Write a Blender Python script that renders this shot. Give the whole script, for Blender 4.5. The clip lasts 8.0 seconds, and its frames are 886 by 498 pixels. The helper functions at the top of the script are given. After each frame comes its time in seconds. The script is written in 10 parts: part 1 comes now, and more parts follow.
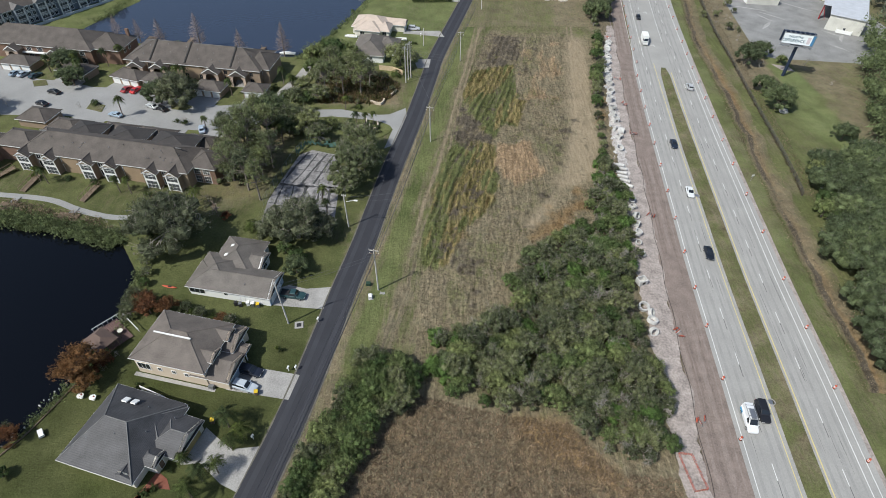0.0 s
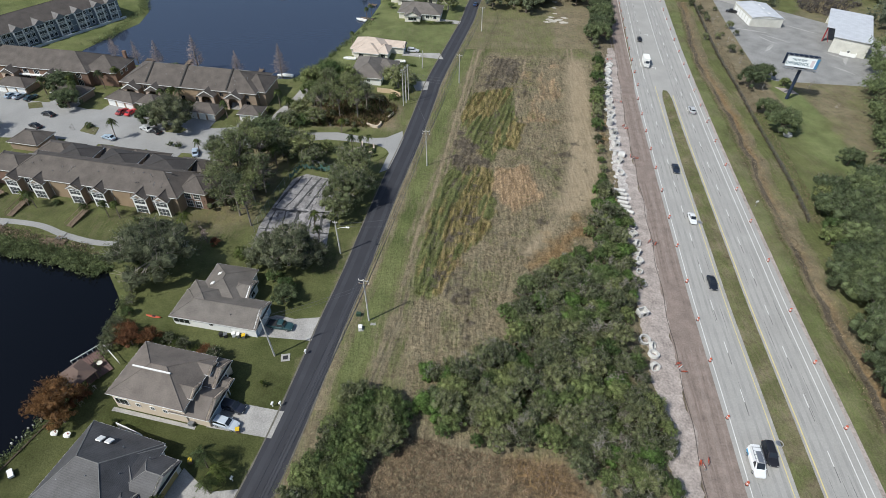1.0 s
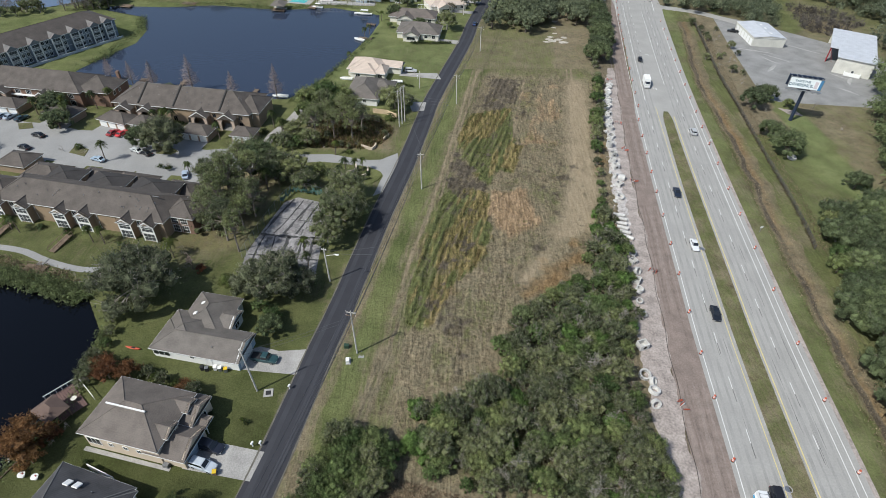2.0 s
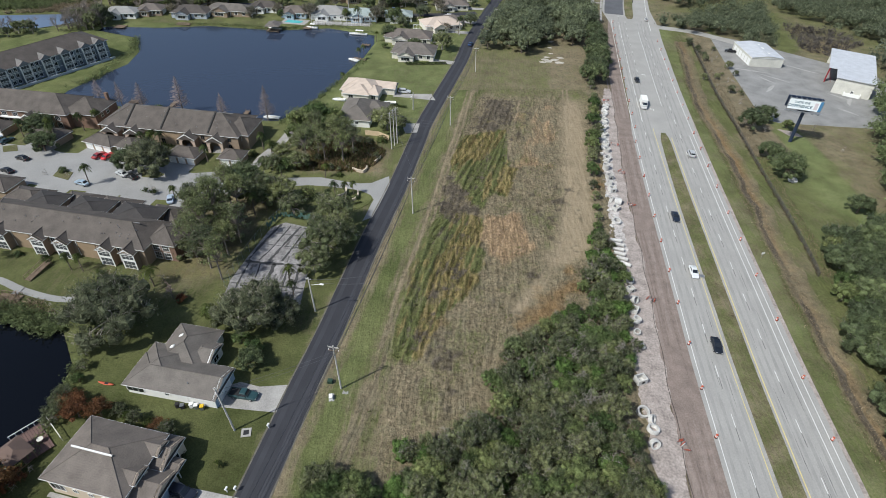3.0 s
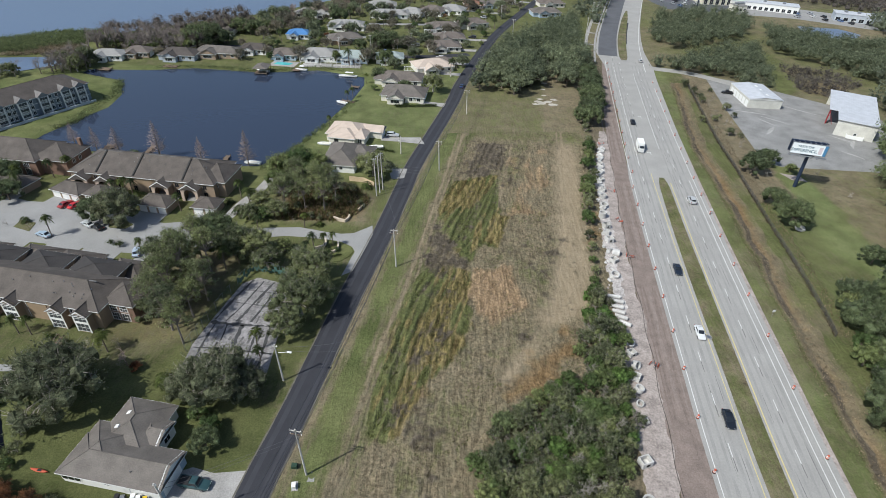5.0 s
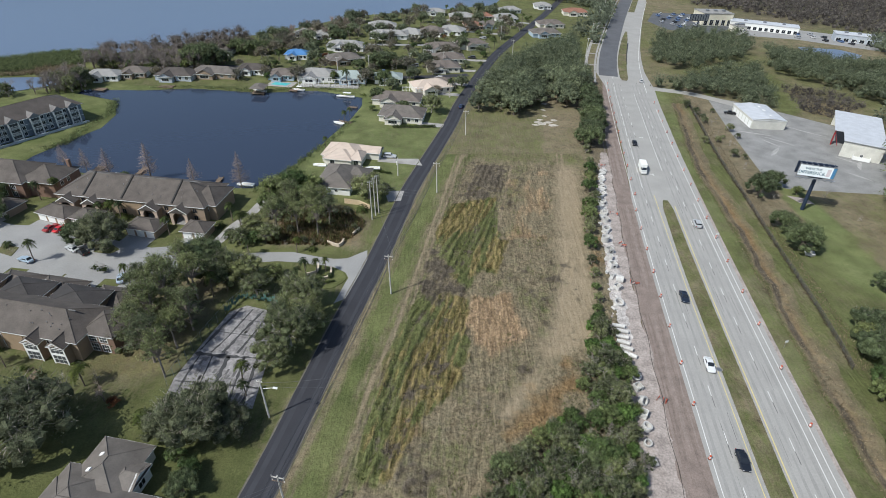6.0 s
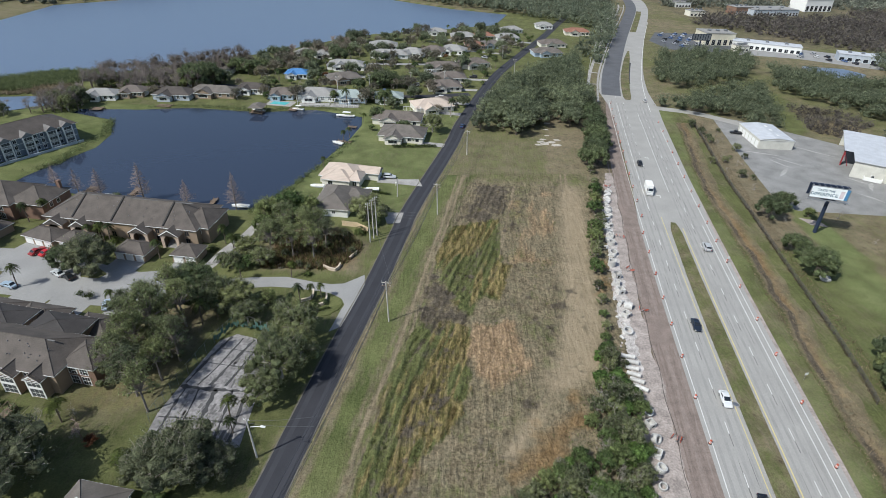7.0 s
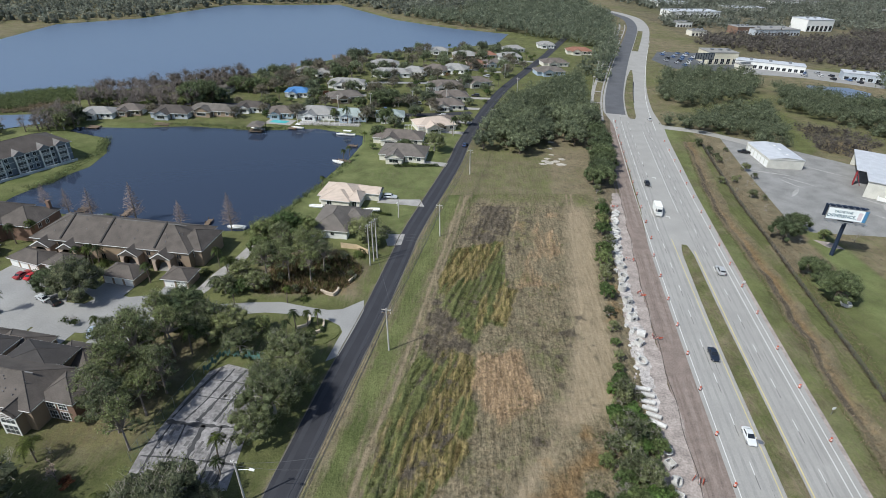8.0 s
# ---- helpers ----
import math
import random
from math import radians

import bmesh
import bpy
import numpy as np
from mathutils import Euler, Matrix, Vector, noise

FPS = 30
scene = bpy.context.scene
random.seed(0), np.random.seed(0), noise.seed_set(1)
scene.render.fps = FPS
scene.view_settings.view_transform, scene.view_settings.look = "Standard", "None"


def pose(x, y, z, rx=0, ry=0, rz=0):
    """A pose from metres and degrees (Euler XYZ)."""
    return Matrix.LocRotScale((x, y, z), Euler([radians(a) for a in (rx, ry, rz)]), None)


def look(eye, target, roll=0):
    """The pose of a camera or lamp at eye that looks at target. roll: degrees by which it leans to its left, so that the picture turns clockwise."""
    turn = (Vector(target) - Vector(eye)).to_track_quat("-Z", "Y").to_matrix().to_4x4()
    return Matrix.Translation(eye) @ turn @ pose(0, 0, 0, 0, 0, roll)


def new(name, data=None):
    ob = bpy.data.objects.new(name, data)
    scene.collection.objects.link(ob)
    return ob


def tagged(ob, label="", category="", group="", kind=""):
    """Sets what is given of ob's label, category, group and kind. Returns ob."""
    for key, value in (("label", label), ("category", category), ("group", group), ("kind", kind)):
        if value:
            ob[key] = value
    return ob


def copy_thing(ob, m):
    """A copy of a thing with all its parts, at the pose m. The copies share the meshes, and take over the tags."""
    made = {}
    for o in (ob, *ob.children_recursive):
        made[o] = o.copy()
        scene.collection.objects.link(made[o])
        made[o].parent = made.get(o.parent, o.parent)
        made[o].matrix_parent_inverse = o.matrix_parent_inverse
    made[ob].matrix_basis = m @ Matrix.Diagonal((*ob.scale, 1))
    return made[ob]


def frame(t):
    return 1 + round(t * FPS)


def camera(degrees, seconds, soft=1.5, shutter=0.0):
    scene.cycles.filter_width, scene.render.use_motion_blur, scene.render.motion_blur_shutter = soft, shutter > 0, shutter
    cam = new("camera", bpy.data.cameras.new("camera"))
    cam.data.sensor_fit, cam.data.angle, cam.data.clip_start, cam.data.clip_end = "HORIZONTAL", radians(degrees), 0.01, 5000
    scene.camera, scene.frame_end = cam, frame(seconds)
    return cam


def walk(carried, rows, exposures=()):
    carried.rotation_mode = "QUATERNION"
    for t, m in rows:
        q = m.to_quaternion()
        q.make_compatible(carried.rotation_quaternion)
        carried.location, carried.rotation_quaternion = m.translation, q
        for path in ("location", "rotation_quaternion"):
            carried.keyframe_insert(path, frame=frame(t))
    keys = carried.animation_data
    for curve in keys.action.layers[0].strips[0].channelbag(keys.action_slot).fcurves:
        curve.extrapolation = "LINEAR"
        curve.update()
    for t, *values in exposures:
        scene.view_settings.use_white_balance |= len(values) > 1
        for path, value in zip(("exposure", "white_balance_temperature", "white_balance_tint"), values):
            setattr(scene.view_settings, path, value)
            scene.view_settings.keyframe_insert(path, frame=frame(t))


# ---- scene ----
cam = camera(77.32, 8.0, soft=0.5)
# seconds, eye, yaw, pitch, roll
ROWS = [
    (0.0, 0.0, 0.0, 94.27, 0.0, -43.96, -2.33),
    (0.5, 1.19, 2.31, 93.97, 0.25, -43.09, -2.29),
    (1.0, 2.53, 4.75, 93.65, 0.52, -42.24, -2.19),
    (1.5, 3.73, 7.45, 93.34, 0.82, -41.49, -2.17),
    (3.0, 7.39, 15.72, 92.38, 0.93, -39.12, -2.06),
    (3.5, 8.44, 18.45, 91.86, 0.86, -38.22, -2.03),
    (4.0, 9.45, 21.38, 91.44, 0.81, -37.34, -2.0),
    (4.5, 10.26, 24.65, 90.87, 0.79, -36.47, -2.01),
    (6.0, 11.96, 33.56, 88.78, 0.89, -33.71, -2.0),
    (6.5, 12.17, 36.58, 87.94, 0.97, -32.8, -1.99),
    (7.0, 12.22, 39.64, 87.11, 1.06, -31.9, -1.97),
    (7.5, 11.96, 42.73, 86.23, 1.11, -31.0, -1.96),
    (8.0, 11.57, 46.04, 85.08, 1.16, -30.08, -1.99),
]
walk(cam, [(t, pose(x, y, z, 90 + pitch, roll, yaw)) for t, x, y, z, yaw, pitch, roll in ROWS], exposures=[(0.0, 0.0, 6430, 8.0), (8.0, 0.0, 6330, 8.0)])

# ---- daylight ----
SUN_EL, SUN_X, SUN_Y = 49.0, -0.83, -0.55
world = bpy.data.worlds.new("sky")
scene.world = world
world.use_nodes = True
wn = world.node_tree.nodes
sky = wn.new("ShaderNodeTexSky")
sky.sky_type = "NISHITA"
sky.sun_disc = False
sky.sun_elevation = radians(SUN_EL)
sky.sun_rotation = math.atan2(SUN_X, SUN_Y)
sky.dust_density = 1.5
world.node_tree.links.new(sky.outputs["Color"], wn["Background"].inputs["Color"])
wn["Background"].inputs["Strength"].default_value = 0.122
sun_data = bpy.data.lights.new("sun", "SUN")
sun_data.energy, sun_data.angle, sun_data.color = 4.35, radians(0.6), (1.0, 0.985, 0.93)
sun = new("sun", sun_data)
flat = math.cos(radians(SUN_EL)) / math.hypot(SUN_X, SUN_Y)
sun.matrix_world = look((SUN_X * flat * 300, SUN_Y * flat * 300, math.sin(radians(SUN_EL)) * 300), (0, 0, 0))

# ---- materials ----
def mat(name, color, rough=0.8, metal=0.0, var=0.15, scale=3.0, fine=40.0, bump=0.15, spec=0.3, rnd=0.0, island=0.0):
    """A surface with variation at two scales, fine relief and, where asked, a change from object to object or leaf to leaf."""
    m = bpy.data.materials.new(name)
    m.use_nodes = True
    n, l = m.node_tree.nodes, m.node_tree.links
    b = n["Principled BSDF"]
    b.inputs["Roughness"].default_value, b.inputs["Metallic"].default_value = rough, metal
    b.inputs["Specular IOR Level"].default_value = spec
    co = n.new("ShaderNodeTexCoord")
    geo = n.new("ShaderNodeNewGeometry")
    big, small = n.new("ShaderNodeTexNoise"), n.new("ShaderNodeTexNoise")
    for tex, s in ((big, scale), (small, fine)):
        l.new(geo.outputs["Position"], tex.inputs["Vector"])
        tex.inputs["Scale"].default_value = 1.0 / s if s > 0 else 1
    big.inputs["Scale"].default_value, small.inputs["Scale"].default_value = 1.0 / scale, fine
    big.inputs["Detail"].default_value, small.inputs["Detail"].default_value = 3, 2
    add = n.new("ShaderNodeMath")
    add.operation = "ADD"
    l.new(big.outputs["Fac"], add.inputs[0])
    l.new(small.outputs["Fac"], add.inputs[1])
    last = add.outputs[0]
    ramp = n.new("ShaderNodeMapRange")
    ramp.inputs["From Min"].default_value, ramp.inputs["From Max"].default_value = 0.65, 1.35
    ramp.inputs["To Min"].default_value, ramp.inputs["To Max"].default_value = 1 - var, 1 + var
    l.new(last, ramp.inputs["Value"])
    last = ramp.outputs["Result"]
    for amount, node, out in ((rnd, "ShaderNodeObjectInfo", "Random"), (island, "ShaderNodeNewGeometry", "Random Per Island")):
        if amount:
            info, mr, mu = n.new(node), n.new("ShaderNodeMapRange"), n.new("ShaderNodeMath")
            mr.inputs["To Min"].default_value, mr.inputs["To Max"].default_value = 1 - amount, 1 + amount
            l.new(info.outputs[out], mr.inputs["Value"])
            mu.operation = "MULTIPLY"
            l.new(last, mu.inputs[0])
            l.new(mr.outputs["Result"], mu.inputs[1])
            last = mu.outputs[0]
    mix = n.new("ShaderNodeMix")
    mix.data_type, mix.blend_type = "RGBA", "MULTIPLY"
    mix.inputs[0].default_value = 1.0
    mix.inputs[6].default_value = (*color, 1)
    comb = n.new("ShaderNodeCombineColor")
    for k in range(3):
        l.new(last, comb.inputs[k])
    l.new(comb.outputs[0], mix.inputs[7])
    l.new(mix.outputs[2], b.inputs["Base Color"])
    if bump:
        bp = n.new("ShaderNodeBump")
        bp.inputs["Strength"].default_value, bp.inputs["Distance"].default_value = bump, 0.05
        l.new(small.outputs["Fac"], bp.inputs["Height"])
        l.new(bp.outputs["Normal"], b.inputs["Normal"])
    return m


def leaf_mat(name, color, rnd=0.24, island=0.22, through_light=0.42, tint=(1.25, 1.1, 0.6), depth=0.6, scale=1.6):
    """Foliage: part of the light passes through the leaves, which differ from one another in hue."""
    m = mat(name, color, rough=0.65, var=0.55, scale=scale, fine=5.5, bump=1.0, spec=0.25, rnd=rnd, island=island)
    spread = [q for q in m.node_tree.nodes if q.bl_idname == "ShaderNodeMapRange"][0]
    spread.inputs["From Min"].default_value, spread.inputs["From Max"].default_value = 0.82, 1.18
    spread.inputs["To Min"].default_value, spread.inputs["To Max"].default_value = 1 - 0.9 * depth, 1 + 1.1 * depth
    bump_node = [q for q in m.node_tree.nodes if q.bl_idname == "ShaderNodeBump"][0]
    bump_node.inputs["Distance"].default_value = 0.35
    n, l = m.node_tree.nodes, m.node_tree.links
    b = n["Principled BSDF"]
    base = b.inputs["Base Color"].links[0].from_socket
    info, hue = n.new("ShaderNodeObjectInfo"), n.new("ShaderNodeMix")
    hue.data_type, hue.blend_type = "RGBA", "MULTIPLY"
    l.new(info.outputs["Random"], hue.inputs[0])
    l.new(base, hue.inputs[6])
    hue.inputs[7].default_value = (*tint, 1)
    l.new(hue.outputs[2], b.inputs["Base Color"])
    tr, ms = n.new("ShaderNodeBsdfTranslucent"), n.new("ShaderNodeMixShader")
    l.new(hue.outputs[2], tr.inputs["Color"])
    ms.inputs[0].default_value = through_light
    l.new(b.outputs[0], ms.inputs[1])
    l.new(tr.outputs[0], ms.inputs[2])
    l.new(ms.outputs[0], n["Material Output"].inputs["Surface"])
    return m


def striped(name, color, period, dark=0.75, rough=0.8, var=0.15, axis="Z", turn=0.0):
    """As mat(), with courses of the given height: shingles, boards or corrugation."""
    m = mat(name, color, rough=rough, var=var, scale=2.5, fine=6.0, bump=0.1)
    n, l = m.node_tree.nodes, m.node_tree.links
    b = n["Principled BSDF"]
    base = b.inputs["Base Color"].links[0].from_socket
    geo, mp, sep = n.new("ShaderNodeTexCoord"), n.new("ShaderNodeMapping"), n.new("ShaderNodeSeparateXYZ")
    mp.inputs["Rotation"].default_value = (0, 0, radians(turn))
    l.new(geo.outputs["Object"], mp.inputs["Vector"])
    l.new(mp.outputs[0], sep.inputs[0])
    mo, gt, mr, mix = n.new("ShaderNodeMath"), n.new("ShaderNodeMath"), n.new("ShaderNodeMapRange"), n.new("ShaderNodeMix")
    mo.operation, gt.operation = "PINGPONG", "DIVIDE"
    l.new(sep.outputs[axis], mo.inputs[0])
    mo.inputs[1].default_value = period / 2
    l.new(mo.outputs[0], gt.inputs[0])
    gt.inputs[1].default_value = period / 2
    l.new(gt.outputs[0], mr.inputs["Value"])
    mr.inputs["From Max"].default_value = 0.5
    mr.inputs["To Min"].default_value, mr.inputs["To Max"].default_value = dark, 1.0
    mix.data_type, mix.blend_type = "RGBA", "MULTIPLY"
    mix.inputs[0].default_value = 1.0
    l.new(base, mix.inputs[6])
    comb = n.new("ShaderNodeCombineColor")
    for k in range(3):
        l.new(mr.outputs[0], comb.inputs[k])
    l.new(comb.outputs[0], mix.inputs[7])
    l.new(mix.outputs[2], b.inputs["Base Color"])
    return m


def ground_mat():
    """Turf: the attribute zone says how green (R), how ochre (G) and how bare (B) a place is, rough how tussocky, lush
    how fresh and, below zero, how far darkened; noise breaks up every border.
    """
    m = bpy.data.materials.new("turf")
    m.use_nodes = True
    n, l = m.node_tree.nodes, m.node_tree.links
    b = n["Principled BSDF"]
    b.inputs["Roughness"].default_value, b.inputs["Specular IOR Level"].default_value = 0.95, 0.1
    geo, at, sep = n.new("ShaderNodeNewGeometry"), n.new("ShaderNodeAttribute"), n.new("ShaderNodeSeparateColor")
    at.attribute_name = "zone"
    l.new(at.outputs["Color"], sep.inputs[0])
    at2, straw = n.new("ShaderNodeAttribute"), n.new("ShaderNodeSeparateColor")
    at2.attribute_name = "straw"
    l.new(at2.outputs["Color"], straw.inputs[0])

    rough_at, lush_at = n.new("ShaderNodeAttribute"), n.new("ShaderNodeAttribute")
    rough_at.attribute_name, lush_at.attribute_name = "rough", "lush"

    def tex(scale, detail=4, rough=0.6, stretch=None):
        t = n.new("ShaderNodeTexNoise")
        t.inputs["Scale"].default_value, t.inputs["Detail"].default_value, t.inputs["Roughness"].default_value = scale, detail, rough
        if stretch:
            mp = n.new("ShaderNodeMapping")
            mp.inputs["Rotation"].default_value, mp.inputs["Scale"].default_value = (0, 0, radians(stretch[0])), (stretch[1], stretch[2], 1)
            l.new(geo.outputs["Position"], mp.inputs["Vector"])
            l.new(mp.outputs[0], t.inputs["Vector"])
        else:
            l.new(geo.outputs["Position"], t.inputs["Vector"])
        return t.outputs["Fac"]

    patches, clumps, blades = tex(0.07, 4), tex(0.55, 6, 0.75), tex(2.6, 4, 0.75)
    rows = tex(1.0, 4, 0.65, (12, 1.5, 0.16))
    fine = tex(9.0, 2, 0.7)
    furrow, tussock = tex(1.0, 3, 0.6, (17, 1.25, 0.12)), tex(1.5, 4, 0.7)

    def rng(value, a, c, d, e):
        r = n.new("ShaderNodeMapRange")
        for k, v in (("From Min", a), ("From Max", c), ("To Min", d), ("To Max", e)):
            r.inputs[k].default_value = v
        l.new(value, r.inputs["Value"])
        return r.outputs["Result"]

    def two(op, a, c):
        k = n.new("ShaderNodeMath")
        k.operation = op
        for i, v in enumerate((a, c)):
            if isinstance(v, float):
                k.inputs[i].default_value = v
            else:
                l.new(v, k.inputs[i])
        return k.outputs[0]

    def blend(f, a, c):
        k = n.new("ShaderNodeMix")
        k.data_type = "RGBA"
        l.new(f, k.inputs[0])
        for i, v in ((6, a), (7, c)):
            if isinstance(v, tuple):
                k.inputs[i].default_value = (*v, 1)
            else:
                l.new(v, k.inputs[i])
        return k.outputs[2]

    wob = two("ADD", two("MULTIPLY", two("SUBTRACT", clumps, 0.5), 1.1), two("MULTIPLY", two("SUBTRACT", patches, 0.5), 0.9))
    wob2 = two("ADD", two("MULTIPLY", two("SUBTRACT", rows, 0.5), 0.8), two("MULTIPLY", two("SUBTRACT", clumps, 0.5), 0.5))
    wob3 = two("ADD", wob, two("MULTIPLY", two("SUBTRACT", rows, 0.5), 0.9))
    dry = blend(rng(clumps, 0.38, 0.62, 0, 1), (0.098, 0.082, 0.052), (0.262, 0.214, 0.142))
    dry = blend(rng(rows, 0.42, 0.62, 0, 0.55), dry, (0.232, 0.188, 0.122))
    dry = blend(rng(two("ADD", two("MULTIPLY", blades, 0.6), two("MULTIPLY", clumps, 0.4)), 0.54, 0.62, 0, 0.75), dry, (0.075, 0.072, 0.042))
    dry = blend(rng(tex(0.33, 5, 0.7), 0.46, 0.60, 0, 0.6), dry, (0.172, 0.152, 0.100))
    green = blend(rng(patches, 0.35, 0.65, 0, 1), (0.074, 0.088, 0.032), (0.136, 0.143, 0.060))
    green = blend(rng(blades, 0.3, 0.75, 0, 0.6), green, (0.104, 0.113, 0.047))
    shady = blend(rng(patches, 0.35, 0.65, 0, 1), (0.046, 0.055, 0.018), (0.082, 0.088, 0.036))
    lush = blend(rng(patches, 0.35, 0.65, 0, 1), (0.122, 0.158, 0.058), (0.172, 0.194, 0.086))
    ochre = blend(rng(furrow, 0.40, 0.60, 0, 1), (0.112, 0.102, 0.038), (0.222, 0.176, 0.080))
    bare = blend(rng(clumps, 0.35, 0.65, 0, 1), (0.068, 0.058, 0.044), (0.136, 0.114, 0.086))
    pink = blend(rng(rows, 0.38, 0.62, 0, 1), (0.215, 0.150, 0.088), (0.360, 0.258, 0.158))
    rust = blend(rng(clumps, 0.35, 0.65, 0, 1), (0.165, 0.106, 0.050), (0.265, 0.182, 0.098))
    mown = blend(rng(rows, 0.35, 0.65, 0, 1), (0.245, 0.197, 0.130), (0.300, 0.243, 0.166))
    col = blend(rng(two("ADD", straw.outputs[0], wob2), 0.3, 0.7, 0, 1), dry, pink)
    col = blend(rng(two("ADD", straw.outputs[2], wob2), 0.3, 0.9, 0, 1), col, mown)
    col = blend(rng(two("ADD", straw.outputs[1], wob), 0.3, 0.8, 0, 1), col, rust)
    col = blend(rng(two("ADD", sep.outputs[0], wob3), 0.25, 0.75, 0, 1), col, green)
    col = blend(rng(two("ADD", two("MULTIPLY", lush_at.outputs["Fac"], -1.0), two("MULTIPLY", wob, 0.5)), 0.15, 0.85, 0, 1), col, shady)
    col = blend(two("MULTIPLY", two("MAXIMUM", lush_at.outputs["Fac"], 0.0), rng(wob3, -0.5, 0.1, 0.55, 1)), col, lush)
    col = blend(rng(two("ADD", sep.outputs[1], wob2), 0.3, 0.7, 0, 1), col, ochre)
    col = blend(rng(two("ADD", sep.outputs[2], wob), 0.3, 0.7, 0, 1), col, bare)
    lawn_shade = two("MULTIPLY", rng(blades, 0.37, 0.63, 0.80, 1.20), rng(fine, 0.36, 0.64, 0.82, 1.18))
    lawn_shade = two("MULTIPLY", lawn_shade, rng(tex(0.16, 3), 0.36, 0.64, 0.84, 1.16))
    wild_shade = two("MULTIPLY", rng(furrow, 0.40, 0.60, 0.86, 1.14), rng(tussock, 0.40, 0.60, 0.72, 1.28))
    wild_shade = two("MULTIPLY", wild_shade, rng(fine, 0.36, 0.64, 0.72, 1.28))
    wildness = n.new("ShaderNodeMix")
    l.new(rough_at.outputs["Fac"], wildness.inputs[0])
    l.new(lawn_shade, wildness.inputs[2])
    l.new(wild_shade, wildness.inputs[3])
    shade = wildness.outputs[0]
    calm = n.new("ShaderNodeMix")
    l.new(rng(straw.outputs[2], 0.0, 1.0, 0.0, 0.6), calm.inputs[0])
    l.new(shade, calm.inputs[2])
    calm.inputs[3].default_value = 1.0
    shade = calm.outputs[0]
    mul = n.new("ShaderNodeMix")
    mul.data_type, mul.blend_type = "RGBA", "MULTIPLY"
    mul.inputs[0].default_value = 1
    l.new(col, mul.inputs[6])
    comb = n.new("ShaderNodeCombineColor")
    for k in range(3):
        l.new(shade, comb.inputs[k])
    l.new(comb.outputs[0], mul.inputs[7])
    l.new(mul.outputs[2], b.inputs["Base Color"])
    bp = n.new("ShaderNodeBump")
    bp.inputs["Strength"].default_value, bp.inputs["Distance"].default_value = 0.9, 0.5
    coarse = two("MULTIPLY", two("ADD", two("MULTIPLY", furrow, 0.9), two("MULTIPLY", tussock, 0.8)), rough_at.outputs["Fac"])
    l.new(two("ADD", two("ADD", two("MULTIPLY", clumps, 0.6), two("MULTIPLY", blades, 0.25)), coarse), bp.inputs["Height"])
    l.new(bp.outputs["Normal"], b.inputs["Normal"])
    return m


def water_mat(name, deep, rough, wave, gloss=0.5):
    m = bpy.data.materials.new(name)
    m.use_nodes = True
    n, l = m.node_tree.nodes, m.node_tree.links
    b = n["Principled BSDF"]
    # body colour; for pond and lake it also holds reflected sky
    b.inputs["Base Color"].default_value = (*deep, 1)
    b.inputs["Roughness"].default_value = rough
    b.inputs["IOR"].default_value, b.inputs["Specular IOR Level"].default_value = 1.333, gloss
    geo, tex, big, bp = n.new("ShaderNodeNewGeometry"), n.new("ShaderNodeTexNoise"), n.new("ShaderNodeTexNoise"), n.new("ShaderNodeBump")
    mp = n.new("ShaderNodeMapping")
    mp.inputs["Scale"].default_value = (0.5, 1.4, 1)
    l.new(geo.outputs["Position"], mp.inputs["Vector"])
    l.new(mp.outputs[0], tex.inputs["Vector"])
    tex.inputs["Scale"].default_value, tex.inputs["Detail"].default_value = 0.8, 4
    l.new(geo.outputs["Position"], big.inputs["Vector"])
    big.inputs["Scale"].default_value = 0.02
    mr = n.new("ShaderNodeMapRange")
    mr.inputs["To Min"].default_value, mr.inputs["To Max"].default_value = wave * 0.3, wave
    l.new(big.outputs["Fac"], mr.inputs["Value"])
    l.new(mr.outputs[0], bp.inputs["Strength"])
    bp.inputs["Distance"].default_value = 0.2
    l.new(tex.outputs["Fac"], bp.inputs["Height"])
    l.new(bp.outputs["Normal"], b.inputs["Normal"])
    return m


TURF = ground_mat()
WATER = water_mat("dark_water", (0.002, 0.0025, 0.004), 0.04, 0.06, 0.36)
# pond and lake: sky reflection put into the blue base colour
POND_WATER = water_mat("sky_toned_pond_water", (0.030, 0.041, 0.068), 0.06, 0.14)
LAKE = water_mat("sky_toned_lake_water", (0.108, 0.150, 0.226), 0.30, 0.5)
ASPHALT = mat("fresh_asphalt", (0.036, 0.037, 0.044), 0.85, var=0.18, scale=6, fine=8, bump=0.1)
CONCRETE_ROAD = mat("grey_worn_asphalt", (0.322, 0.314, 0.297), 0.9, var=0.12, scale=7, fine=3, bump=0.08)
CONCRETE = mat("pale_concrete", (0.32, 0.308, 0.292), 0.9, var=0.28, scale=3, fine=4, bump=0.08)
LOT = mat("lot_paving", (0.275, 0.272, 0.265), 0.9, var=0.18, scale=8, fine=3, bump=0.08)
COURT = mat("court_asphalt", (0.235, 0.225, 0.225), 0.9, var=0.5, scale=2.4, fine=1.6, bump=0.08)
TARRED = mat("worn_court_tar", (0.125, 0.12, 0.12), 0.9, var=0.4, scale=0.8)
PATCH = mat("sealed_cracks", (0.06, 0.06, 0.062), 0.9, var=0.3)
DIRT = mat("graded_dirt", (0.215, 0.172, 0.150), 0.95, var=0.28, scale=3, fine=3, bump=0.5)
GRAVEL = mat("pale_gravel", (0.325, 0.282, 0.258), 0.95, var=0.4, scale=2.6, fine=2.2, bump=0.3)
SAND = mat("white_sand", (0.42, 0.39, 0.34), 0.95, var=0.45, scale=2.0, fine=3, bump=0.3)
